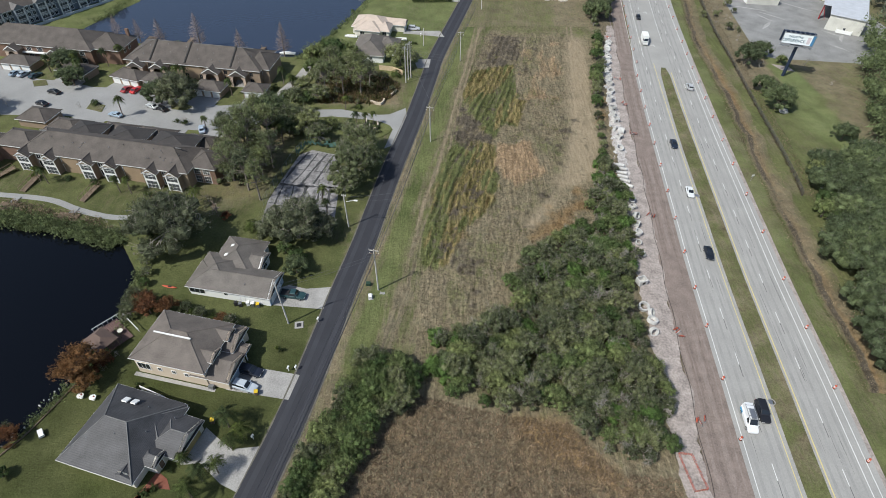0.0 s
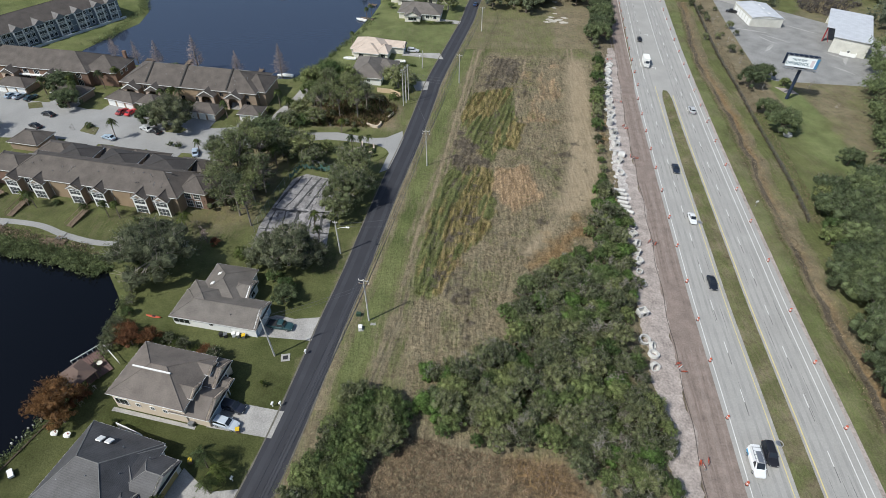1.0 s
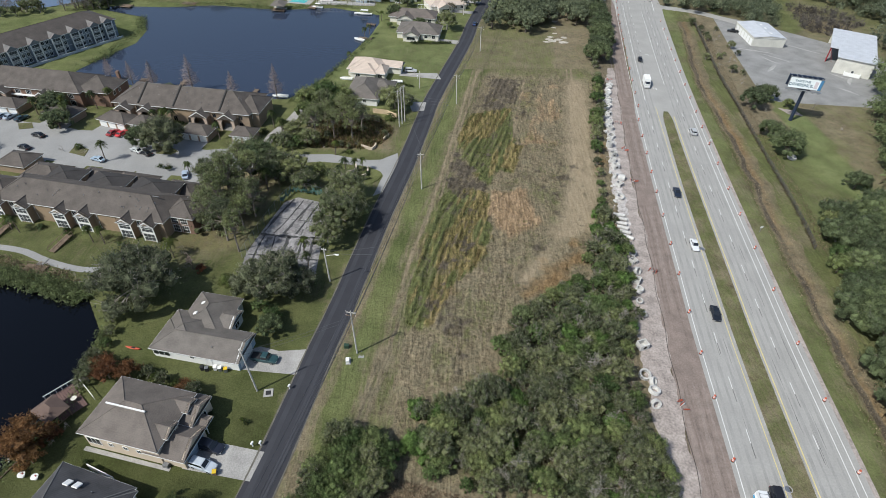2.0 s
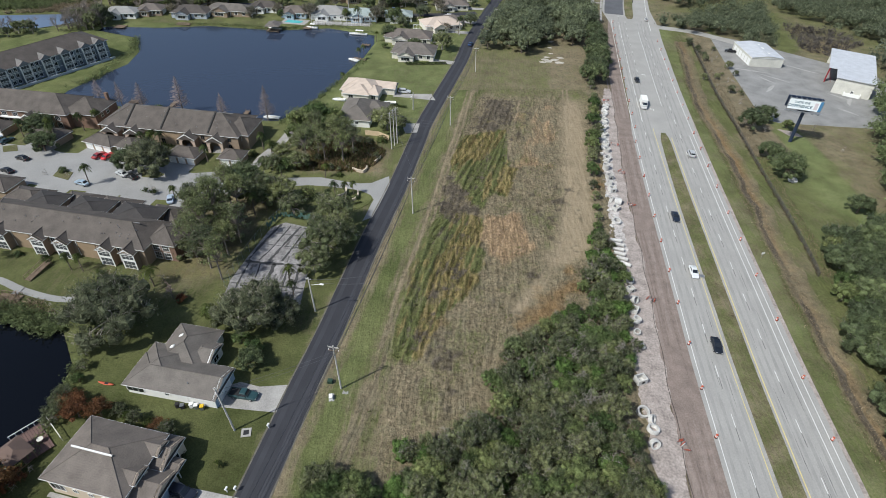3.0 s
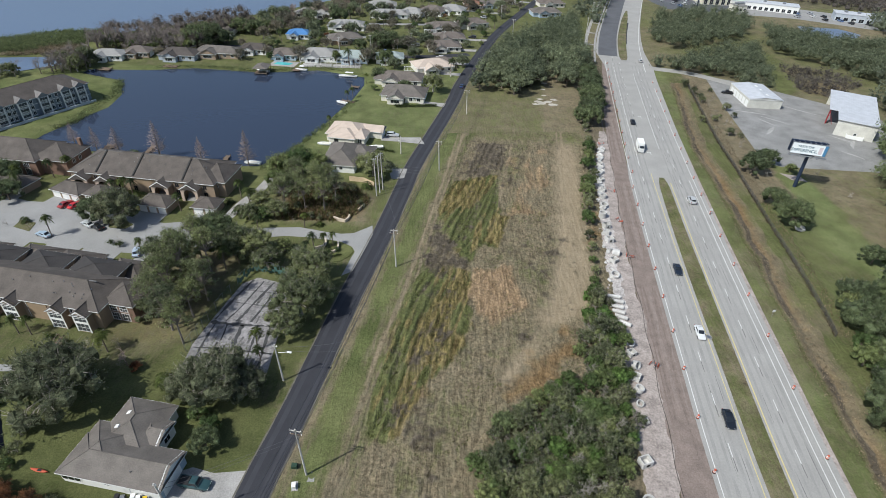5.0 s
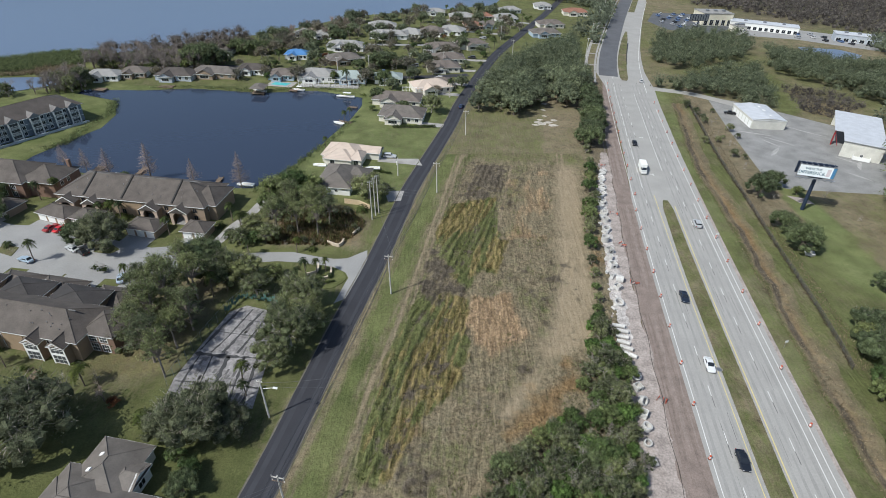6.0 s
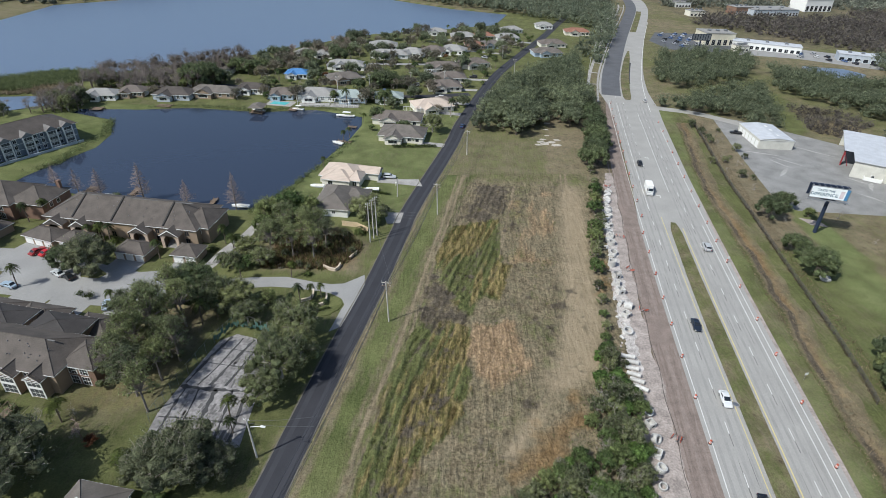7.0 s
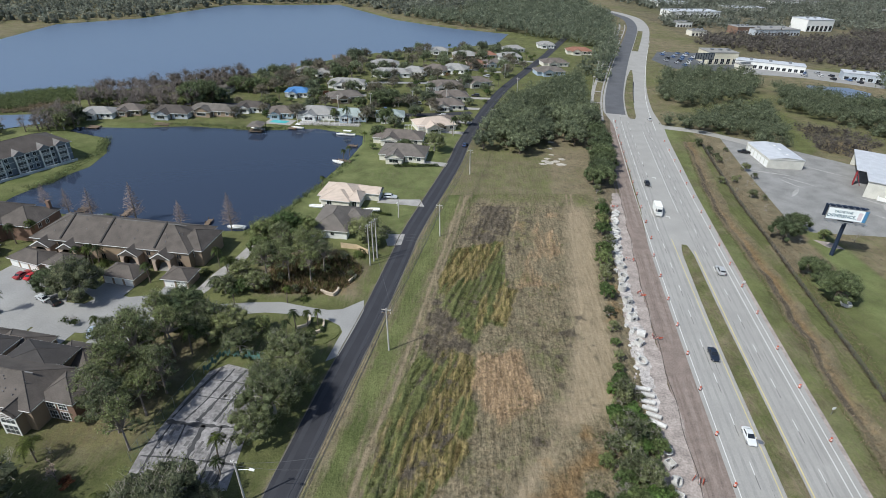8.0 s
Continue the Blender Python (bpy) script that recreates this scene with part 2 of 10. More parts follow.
CRUSHED = mat("crushed_white_concrete", (0.42, 0.39, 0.37), 0.95, var=0.5, scale=1.4, fine=3, bump=0.4)
WHITE_LINE = mat("white_marking", (0.62, 0.62, 0.60), 0.7, var=0.12)
YELLOW_LINE = mat("yellow_marking", (0.58, 0.49, 0.22), 0.7, var=0.12)
BARK = mat("bark", (0.16, 0.13, 0.105), 0.95, var=0.3, scale=0.6, fine=9, bump=0.6)
TWIG = mat("grey_twigs", (0.31, 0.282, 0.25), 0.95, var=0.25, rnd=0.2)
RUSSET = mat("russet_twigs", (0.275, 0.215, 0.188), 0.95, var=0.25, rnd=0.2)
OAK_LEAF = leaf_mat("oak_leaves", (0.128, 0.162, 0.086), tint=(1.08, 1.04, 0.9))
WOOD_LEAF = leaf_mat("woodland_oak_leaves", (0.166, 0.194, 0.122), tint=(1.05, 1.02, 0.95))
MOSS_LEAF = leaf_mat("mossy_grey_leaves", (0.132, 0.150, 0.090), island=0.2, tint=(1.05, 1.0, 0.95))
OLIVE_LEAF = leaf_mat("grey_olive_leaves", (0.164, 0.190, 0.102), rnd=0.36, island=0.2, tint=(1.08, 1.0, 0.9))
LIGHT_LEAF = leaf_mat("olive_leaves", (0.190, 0.220, 0.112), tint=(1.1, 1.02, 0.9))
SHRUB_LEAF = leaf_mat("shrub_leaves", (0.122, 0.190, 0.066), rnd=0.36, island=0.22, tint=(1.4, 1.0, 1.2))
FRESH_LEAF = leaf_mat("fresh_green_leaves", (0.112, 0.190, 0.054), tint=(1.1, 1.0, 1.0))
GREY_LEAF = leaf_mat("sparse_grey_leaves", (0.175, 0.168, 0.125), tint=(1.1, 1.0, 0.95))
PINE_LEAF = leaf_mat("pine_needles", (0.195, 0.225, 0.130), tint=(1.1, 1.05, 0.8))
PALM_LEAF = leaf_mat("palm_fronds", (0.070, 0.100, 0.045))
RED_LEAF = leaf_mat("russet_leaves", (0.200, 0.085, 0.045), tint=(0.9, 1.2, 0.9))
# far leaves: base colour paled to suggest the haze of distance
FAR_LEAF = leaf_mat("hazed_far_foliage", (0.172, 0.196, 0.134), rnd=0, island=0.3, tint=(1, 1, 1), depth=0.4, scale=9.0)
BROWN_WOOD = leaf_mat("brown_winter_wood", (0.132, 0.117, 0.105), rnd=0, island=0.3, tint=(1, 1, 1), depth=0.45, scale=14.0)
# farthest woods: haze greyed into the leaf colour as well
LAKE_WOOD = leaf_mat("hazed_far_wood", (0.178, 0.190, 0.150), rnd=0, island=0.35, tint=(1, 1, 1), depth=0.5, scale=16.0)
SHORE_WOOD = leaf_mat("bare_shore_trees", (0.178, 0.152, 0.132), rnd=0, island=0.35, tint=(1, 1, 1), depth=0.5)
REED = leaf_mat("reeds", (0.155, 0.188, 0.084), rnd=0, island=0.35, tint=(1, 1, 1))
STRAW = leaf_mat("dry_grass", (0.238, 0.190, 0.126), rnd=0, island=0.35, tint=(1, 1, 1))
OCHRE = leaf_mat("ochre_grass", (0.205, 0.164, 0.076), rnd=0, island=0.4, tint=(1, 1, 1))
PINK_STRAW = leaf_mat("pinkish_straw", (0.275, 0.205, 0.142), rnd=0, island=0.35, tint=(1, 1, 1))
RUST_GRASS = leaf_mat("rusty_grass", (0.200, 0.142, 0.080), rnd=0, island=0.4, tint=(1, 1, 1))
RED_TWIG = mat("reddish_twigs", (0.300, 0.235, 0.200), 0.95, var=0.25, rnd=0.25)
PALE_TWIG = mat("pinkish_grey_twigs", (0.225, 0.194, 0.175), 0.95, var=0.25, rnd=0.25)
DARK_WEED = leaf_mat("dark_weeds", (0.116, 0.094, 0.060), rnd=0, island=0.35, tint=(1, 1, 1))
WEED = leaf_mat("green_weeds", (0.112, 0.122, 0.042), rnd=0, island=0.4, tint=(1, 1, 1))
SHINGLE_BROWN = striped("brown_shingles", (0.140, 0.120, 0.106), 0.16, 0.94, var=0.3)
SHINGLE_GREY = striped("grey_shingles", (0.140, 0.125, 0.112), 0.16, 0.94, var=0.3)
TILE_DARK = striped("dark_roof_tiles", (0.070, 0.069, 0.073), 0.17, 0.75, rough=0.6, var=0.4)
RIDGE_TILE = mat("weathered_ridge_tiles", (0.17, 0.168, 0.165), 0.8, var=0.3, scale=0.6)
SHINGLE_CONDO = striped("taupe_shingles", (0.099, 0.085, 0.075), 0.18, 0.94, var=0.35)
DARK_REAR = striped("dark_rear_shingles", (0.048, 0.044, 0.043), 0.18, 0.94, var=0.3)
BEIGE = mat("beige_stucco", (0.56, 0.47, 0.37), 0.9, var=0.06, scale=2)
CREAM = mat("cream_stucco", (0.66, 0.63, 0.55), 0.9, var=0.06, scale=2)
WHITE_WALL = mat("white_stucco", (0.74, 0.74, 0.72), 0.85, var=0.05, scale=2)
PALE_BLUE = mat("pale_blue_siding", (0.36, 0.44, 0.52), 0.85, var=0.06, scale=2)
TAN = mat("tan_stucco", (0.30, 0.228, 0.165), 0.9, var=0.08, scale=2)
BRICKISH = mat("brown_brick", (0.205, 0.130, 0.096), 0.9, var=0.15, scale=1.5)
GREY_SIDING = striped("grey_siding", (0.42, 0.46, 0.51), 0.3, 0.88)
TRIM = mat("white_trim", (0.76, 0.76, 0.74), 0.6, var=0.04)
GLASS = mat("dark_glass", (0.018, 0.022, 0.028), 0.08, var=0.1, bump=0, spec=0.6)
METAL_ROOF = striped("pale_metal_roof", (0.50, 0.515, 0.545), 0.9, 0.97, rough=0.45, axis="X")
SHED_WALL = striped("cream_metal_wall", (0.56, 0.55, 0.50), 0.9, 0.97, axis="X")
RED_STEEL = mat("red_steel", (0.28, 0.035, 0.04), 0.55, var=0.15)
NAVY = mat("navy_steel", (0.022, 0.033, 0.060), 0.5, var=0.1)
STEEL = mat("grey_steel", (0.30, 0.31, 0.33), 0.4, metal=0.7, var=0.1)
POLE = mat("pale_concrete_pole", (0.50, 0.48, 0.45), 0.85, var=0.1)
TIMBER = mat("weathered_timber", (0.17, 0.125, 0.09), 0.9, var=0.25, scale=1, fine=10)
WOODFENCE = mat("blond_fence_boards", (0.60, 0.47, 0.31), 0.85, var=0.15, scale=1)
WIRE = mat("wire", (0.09, 0.09, 0.10), 0.6, var=0.05, bump=0)
ORANGE = mat("orange_plastic", (0.47, 0.095, 0.05), 0.6, var=0.1, rnd=0.12)
RUBBER = mat("black_rubber", (0.025, 0.025, 0.027), 0.8, var=0.1)
CHROME = mat("bright_rim", (0.55, 0.55, 0.57), 0.3, metal=0.9, var=0.05, bump=0)
SIGN_WHITE = mat("white_poster", (0.80, 0.84, 0.86), 0.5, var=0.03, bump=0)
SIGN_BLUE = mat("blue_poster_edge", (0.08, 0.22, 0.40), 0.5, var=0.05, bump=0)
SIGN_INK = mat("grey_blue_ink", (0.13, 0.20, 0.25), 0.6, var=0.03, bump=0)
RUBBLE = mat("broken_concrete", (0.50, 0.49, 0.47), 0.9, var=0.25, scale=1, fine=6, bump=0.4, rnd=0.15)
MULCH = mat("red_mulch", (0.20, 0.075, 0.05), 0.95, var=0.25, scale=0.5)
HEDGE_LEAF = leaf_mat("hedge_leaves", (0.070, 0.100, 0.040))
SCREEN = mat("dark_screen", (0.05, 0.055, 0.06), 0.5, var=0.15, bump=0)
POOL = mat("pool_water", (0.10, 0.45, 0.47), 0.1, var=0.1, bump=0)

# ---- mesh tools ----
LAST = [None]


class MB:
    """Collects vertices and faces for one mesh."""

    def __init__(self):
        self.v, self.f = [], []

    def add(self, verts, faces):
        k = len(self.v)
        self.v += [tuple(p) for p in verts]
        self.f += [tuple(i + k for i in f) for f in faces]
        return self

    def box(self, x0, y0, z0, x1, y1, z1, m=None):
        p = [(x0, y0, z0), (x1, y0, z0), (x1, y1, z0), (x0, y1, z0), (x0, y0, z1), (x1, y0, z1), (x1, y1, z1), (x0, y1, z1)]
        if m is not None:
            p = [m @ Vector(q) for q in p]
        return self.add(p, [(3, 2, 1, 0), (4, 5, 6, 7), (0, 1, 5, 4), (1, 2, 6, 5), (2, 3, 7, 6), (3, 0, 4, 7)])

    def prism(self, poly, z0, z1):
        n = len(poly)
        p = [(x, y, z0) for x, y in poly] + [(x, y, z1) for x, y in poly]
        return self.add(p, [tuple(range(n - 1, -1, -1)), tuple(range(n, 2 * n))] + [(i, (i + 1) % n, (i + 1) % n + n, i + n) for i in range(n)])

    def tube(self, a, b, r0, r1, n=6, caps=True):
        a, b = Vector(a), Vector(b)
        d = (b - a).normalized() if (b - a).length > 1e-6 else Vector((0, 0, 1))
        u = d.orthogonal().normalized()
        w = d.cross(u)
        p = []
        for c, r in ((a, r0), (b, r1)):
            p += [c + (u * math.cos(2 * math.pi * i / n) + w * math.sin(2 * math.pi * i / n)) * r for i in range(n)]
        f = [(i, (i + 1) % n, (i + 1) % n + n, i + n) for i in range(n)]
        if caps:
            f += [tuple(range(n - 1, -1, -1)), tuple(range(n, 2 * n))]
        return self.add(p, f)

    def ring(self, c, r_out, r_in, z0, z1, n=14, m=None):
        p = []
        for r, z in ((r_out, z0), (r_out, z1), (r_in, z1), (r_in, z0)):
            p += [Vector((r * math.cos(2 * math.pi * i / n), r * math.sin(2 * math.pi * i / n), z)) for i in range(n)]
        p = [(m @ q if m is not None else q) + Vector(c) for q in p]
        f = []
        for k in range(4):
            a, b = k * n, (k + 1) % 4 * n
            f += [(a + i, a + (i + 1) % n, b + (i + 1) % n, b + i) for i in range(n)]
        return self.add(p, f)

    def make(self, name, material, parent=None, label="", smooth=False):
        me = bpy.data.meshes.new(name)
        me.from_pydata(self.v, [], self.f)
        me.materials.append(material)
        if smooth:
            me.polygons.foreach_set("use_smooth", [True] * len(me.polygons))
        me.update()
        ob = new(name, me)
        if parent is not None:
            ob.parent = parent
        LAST[0] = ob
        return tagged(ob, label)


def quads_mesh(name, v, material, parent=None, tris=False):
    """A mesh of many separate quads (n, 4, 3) or triangles, from an array."""
    k = v.shape[1]
    me = bpy.data.meshes.new(name)
    n = len(v)
    me.vertices.add(n * k)
    me.vertices.foreach_set("co", v.reshape(-1).astype(np.float32))
    me.loops.add(n * k)
    me.loops.foreach_set("vertex_index", np.arange(n * k, dtype=np.int32))
    me.polygons.add(n)
    me.polygons.foreach_set("loop_start", np.arange(0, n * k, k, dtype=np.int32))
    me.update(calc_edges=True)
    me.materials.append(material)
    ob = new(name, me)
    if parent is not None:
        ob.parent = parent
    return ob


def empty(name, m, label="", category="", group=""):
    ob = new(name)
    ob.empty_display_size = 0.5
    ob.matrix_basis = m
    return tagged(ob, label, category, group)


def spline(pts, step=4.0):
    """Even points along a smooth line through pts."""
    p = np.array(pts, float)
    p = np.vstack([2 * p[0] - p[1], p, 2 * p[-1] - p[-2]])
    out = []
    for i in range(1, len(p) - 2):
        n = max(1, int(np.linalg.norm(p[i + 1] - p[i]) / step))
        for t in np.linspace(0, 1, n, endpoint=False):
            a, b, c, d = p[i - 1], p[i], p[i + 1], p[i + 2]
            out.append(0.5 * (2 * b + (c - a) * t + (2 * a - 5 * b + 4 * c - d) * t * t + (3 * b - a - 3 * c + d) * t ** 3))
    out.append(p[-2])
    return np.array(out)


def along(line):
    """The line's points, their left-to-right normals and the length so far."""
    d = np.gradient(line, axis=0)
    d /= np.linalg.norm(d, axis=1)[:, None]
    return line, np.c_[d[:, 1], -d[:, 0]], np.r_[0, np.cumsum(np.linalg.norm(np.diff(line, axis=0), axis=1))]


def ribbon(name, line, left, right, z, material, parent=None, thick=0.05):
    """A slab that follows a line between two offsets (to the right: plus), given as numbers or one for each point."""
    p, nrm, _ = along(line)
    left, right = np.broadcast_to(left, len(p)), np.broadcast_to(right, len(p))
    a, b = p + nrm * left[:, None], p + nrm * right[:, None]
    n = len(p)
    v = [(x, y, z) for x, y in a] + [(x, y, z) for x, y in b] + [(x, y, z - thick) for x, y in a] + [(x, y, z - thick) for x, y in b]
    f = []
    for i in range(n - 1):
        f += [(i, n + i, n + i + 1, i + 1), (i, i + 1, 2 * n + i + 1, 2 * n + i), (n + i, 3 * n + i, 3 * n + i + 1, n + i + 1)]
    return MB().add(v, f).make(name, material, parent)


def slab(name, poly, z, material, thick=0.06, parent=None, label="", kind=""):
    ob = MB().prism(poly, z - thick, z).make(name, material, parent, label)
    return tagged(ob, kind=kind)


def inside(poly, x, y):
    """Which of the points lie in the polygon."""
    px, py = np.array(poly, float).T
    hit = np.zeros(np.shape(x), bool)
    j = len(px) - 1
    for i in range(len(px)):
        c = ((py[i] > y) != (py[j] > y)) & (x < (px[j] - px[i]) * (y - py[i]) / (py[j] - py[i] + 1e-12) + px[i])
        hit ^= c
        j = i
    return hit


def edge_distance(poly, x, y, closed=True):
    p = np.array(poly, float)
    best = np.full(np.shape(x), 1e9)
    for i in range(len(p) if closed else len(p) - 1):
        a, b = p[i], p[(i + 1) % len(p)]
        d = b - a
        t = np.clip(((x - a[0]) * d[0] + (y - a[1]) * d[1]) / (d @ d + 1e-9), 0, 1)
        best = np.minimum(best, np.hypot(x - a[0] - t * d[0], y - a[1] - t * d[1]))
    return best


def scatter(poly, gap, seed, jitter=0.45):
    """Points of a jittered net inside a polygon."""
    r = np.random.default_rng(seed)
    p = np.array(poly, float)
    gx, gy = np.meshgrid(np.arange(p[:, 0].min(), p[:, 0].max() + gap, gap), np.arange(p[:, 1].min(), p[:, 1].max() + gap, gap * 0.87))
    gx = gx + (np.arange(gx.shape[0]) % 2)[:, None] * gap / 2
    x = (gx + r.uniform(-jitter, jitter, gx.shape) * gap).ravel()
    y = (gy + r.uniform(-jitter, jitter, gy.shape) * gap).ravel()
    keep = inside(poly, x, y)
    return np.c_[x[keep], y[keep]]

# ---- plan ----
HIGHWAY = spline([(63.5, -40), (65.8, 10), (68.6, 40.5), (70.9, 62), (73.9, 91.5), (76.4, 112), (80.5, 145.3), (83.6, 169), (88.6, 205), (94.5, 245), (101.3, 288), (107.5, 326), (117, 372), (130, 420), (159, 514), (201, 642), (217, 700), (225, 752), (222, 785), (210, 820), (170, 890), (90, 1000), (-60, 1200)], 3.0)
LANE = spline([(-48, -60), (-36, 5), (-27.7, 37), (-23.1, 56.5), (-18.1, 86), (-16, 97), (-10.8, 130), (-5.3, 160), (-0.9, 189), (2.0, 207), (14.5, 264), (19.5, 293), (31.8, 346), (45, 393), (76, 477), (90.5, 517), (112, 580), (140, 660)], 3.0)
POND = [(-52, 200), (-62, 199.5), (-110, 206), (-125, 209.5), (-138, 213.5), (-137.6, 218.4), (-131.5, 237.5), (-127.8, 247), (-129.5, 262), (-138.6, 279.5), (-160, 287), (-160, 293), (-133, 294.8), (-112, 300.5), (-78, 298), (-52, 304.5), (-28, 296.5), (-26.8, 285), (-29.6, 265.5), (-34.5, 247.5), (-38, 231), (-43, 218), (-47, 207)]
NEAR_LAKE = [(-105.8, 103.5), (-90.8, 101), (-73.4, 96.7), (-66.5, 87.6), (-65.2, 76.8), (-63.5, 68.6), (-66.5, 60.4), (-69.2, 53.1), (-71.3, 47.5), (-73, 45.4), (-82, 25), (-100, 0), (-200, -20), (-250, 60), (-200, 112), (-130, 108)]
BIG_LAKE = [(-226, 336), (-194, 347), (-177, 356), (-143, 389), (-106, 419), (-57, 486), (7.7, 524), (51, 552), (66, 609), (12, 630), (-48, 672), (-128, 781), (-248, 735), (-289, 615), (-339, 564), (-335, 489), (-500, 480), (-640, 330), (-420, 300), (-300, 318)]
CANAL = [(-240, 285), (-190, 286), (-174, 300), (-180, 311), (-215, 304), (-250, 300)]
RIGHT_POND = [(258, 441), (254.6, 417.5), (274.8, 402.5), (294, 423.7), (285.5, 437.5)]
DITCH = spline([(91, 60), (94.6, 90), (97.0, 115), (99.4, 132), (102.7, 158), (106.0, 181), (108.7, 205.6), (111.5, 232.7), (127.4, 305.9)], 4)
THICKET = [(50, 137), (53.2, 134), (55.0, 121), (52.8, 110), (51.5, 98), (47.0, 86.5), (45.0, 72), (48.5, 64.9), (44.8, 46.7), (34.6, 42.4), (26.5, 53), (16, 53.9), (3.3, 57.2), (-1.2, 63.5), (0.9, 72), (18.1, 78.7), (19, 89), (34.9, 105.6), (41.6, 110.3)]
HEDGEROW = [(-12.5, 64.8), (-3.4, 63.8), (-1, 57.4), (-10.6, 46.9), (-15.1, 36.9), (-20, 25), (-28, 25), (-22.3, 36.7), (-15.5, 53.5)]
BROWN_FIELD = [(-9, 47), (-1, 57), (3, 56), (16, 53), (27, 52), (35, 42), (45, 42), (46, -60), (-44, -60)]
GREEN_PATCHES = [[(-1, 100), (2.1, 122), (5.5, 137), (9.4, 143), (15, 144), (10.5, 130), (7.8, 119), (6.2, 109), (4.0, 98), (0.5, 92)], [(13.5, 166), (11.5, 171), (15, 178), (19, 176), (23, 184), (29, 194), (28.7, 174), (24, 160), (19, 150), (15.2, 157)], [(13, 128), (16, 132), (19, 129), (17.5, 122), (14, 122)]]
OCHRE_PATCHES = [[(3, 93), (0, 98), (6, 112), (7.8, 122), (11, 133), (15, 144), (18.7, 143.4), (17.3, 127), (16.2, 117), (13.4, 111.6), (8.3, 106.4), (5.5, 97)], [(10.5, 175.4), (17.2, 192.4), (29.7, 198), (27, 186), (20, 176), (13, 170)], [(24, 158), (29, 172), (31, 171), (26.5, 157)]]
PINK_PATCHES = [[(18.6, 136.4), (21.3, 145.6), (30, 146.8), (34, 131.4), (30, 128), (24.4, 123.4), (20.7, 127.4)], [(32, 200), (34, 214), (52, 222), (46, 172), (31, 172)]]
DARK_PATCHES = [[(7.5, 147), (9.4, 164.5), (14.3, 160), (19.6, 147.5), (9.3, 142)], [(17.8, 199), (23.8, 226), (35.2, 225), (32.4, 203), (25.1, 195.3)]]
GREY_PATCHES = [[(20, 99), (27, 118), (35, 130), (34, 148), (44, 165), (47, 160), (43, 146), (36, 125), (26, 103)], [(31, 172), (33, 196), (38, 222), (44, 222), (38, 190), (35, 170)], [(20.5, 149), (30, 155), (43, 164), (42, 160), (31, 149.5)], [(3, 99), (10, 104), (20, 98), (18, 88), (6, 84)], [(14, 118), (20, 120), (24, 108), (16, 106)]]
RUST_PATCHES = [[(26.4, 102.6), (32, 112.5), (42.3, 123.3), (46.5, 118.6), (38.1, 107.8), (32.1, 102.8)], [(2.6, 96), (6.5, 108), (10.5, 116), (14.5, 118), (10.5, 108), (6, 97)], [(54, 160), (58, 175), (61, 174), (56.5, 158)]]
MOWN = [(55, 233), (63, 233), (52, 141), (49, 129), (38, 123), (27.3, 105.7), (24.8, 107.2), (34.6, 122), (43, 148)]
# wheel ruts pressed through the tall grass, and fainter tracks on the mown ground
RUTS = [[(2.8, 94.6), (4.4, 102.4), (6.1, 109.6), (7.5, 118.6), (10, 129), (13.6, 143.8)], [(3.7, 94), (5.5, 101), (7.5, 108.8), (8.6, 118.6), (10.8, 126.9), (14.9, 143.8)], [(5.9, 111.3), (9.9, 114.1), (12.5, 121.8), (15.3, 133.8), (18.7, 142.7)], [(11.3, 113.3), (12.9, 117.9), (15.8, 122.9), (17.7, 131.7), (19.4, 137.7)], [(7.3, 122.5), (9.7, 117.7), (13.4, 113.8)], [(1.9, 111.1), (3.4, 120.3), (6.6, 133.4), (11.5, 143.6)], [(0.9, 97.2), (2.4, 106.1), (3.9, 118.4)], [(16.1, 156.9), (22.2, 174.3), (26.2, 195.4)], [(18.9, 155.5), (26.1, 170.9), (29.8, 191.1)], [(23.5, 157.3), (27.2, 165.7), (30.9, 198)], [(13.1, 171.8), (19.3, 181.9), (22.8, 192.8)]]
TRACKS = [[(26.6, 105.7), (33, 115.2), (42, 130.7), (49.6, 163.9), (55.9, 215.3), (59, 240)], [(25, 107), (31.4, 116.2), (40.2, 131.2), (47.8, 164.2), (54.1, 215.5), (57.2, 240)], [(27.9, 169.3), (33.1, 198.2), (37.8, 225)], [(-1.3, 104.4), (1.1, 118.3), (3.8, 128.7), (7.2, 151.8), (11.9, 183.4), (13.9, 194.4), (19, 232)], [(-3.1, 104.6), (-0.7, 118.6), (2, 129), (5.4, 152), (10.1, 183.6), (12.1, 194.6), (17.2, 232)]]

RUTS += [[(2.0 + 1.5 * k, 93 + (k % 3)), (7.3 + 1.45 * k, 118), (13.2 + 1.5 * k, 144 - (k % 2) * 3)] for k in range(-1, 5)]
RUTS += [[(14.2 + 1.8 * k, 157 + (k % 2) * 4), (19.4 + 1.8 * k, 175), (24.6 + 1.7 * k, 196 - (k % 3) * 2)] for k in range(-1, 5)]


def soft_in(poly, x, y, w=2.0):
    d = edge_distance(poly, x, y)
    return np.clip(0.5 + np.where(inside(poly, x, y), d, -d) / (2 * w), 0, 1)


def steps(spans):
    return np.unique(np.concatenate([np.arange(a, b, s) for a, b, s in spans]))


def side(line, nrm, x, y):
    """How far to the right of a line every place lies, and how far from it."""
    best, off = np.full(x.shape, 1e9), np.zeros(x.shape)
    for p, q in zip(line[::3], nrm[::3]):
        d = np.hypot(x - p[0], y - p[1])
        o = (x - p[0]) * q[0] + (y - p[1]) * q[1]
        k = d < best
        best[k], off[k] = d[k], o[k]
    return off, best


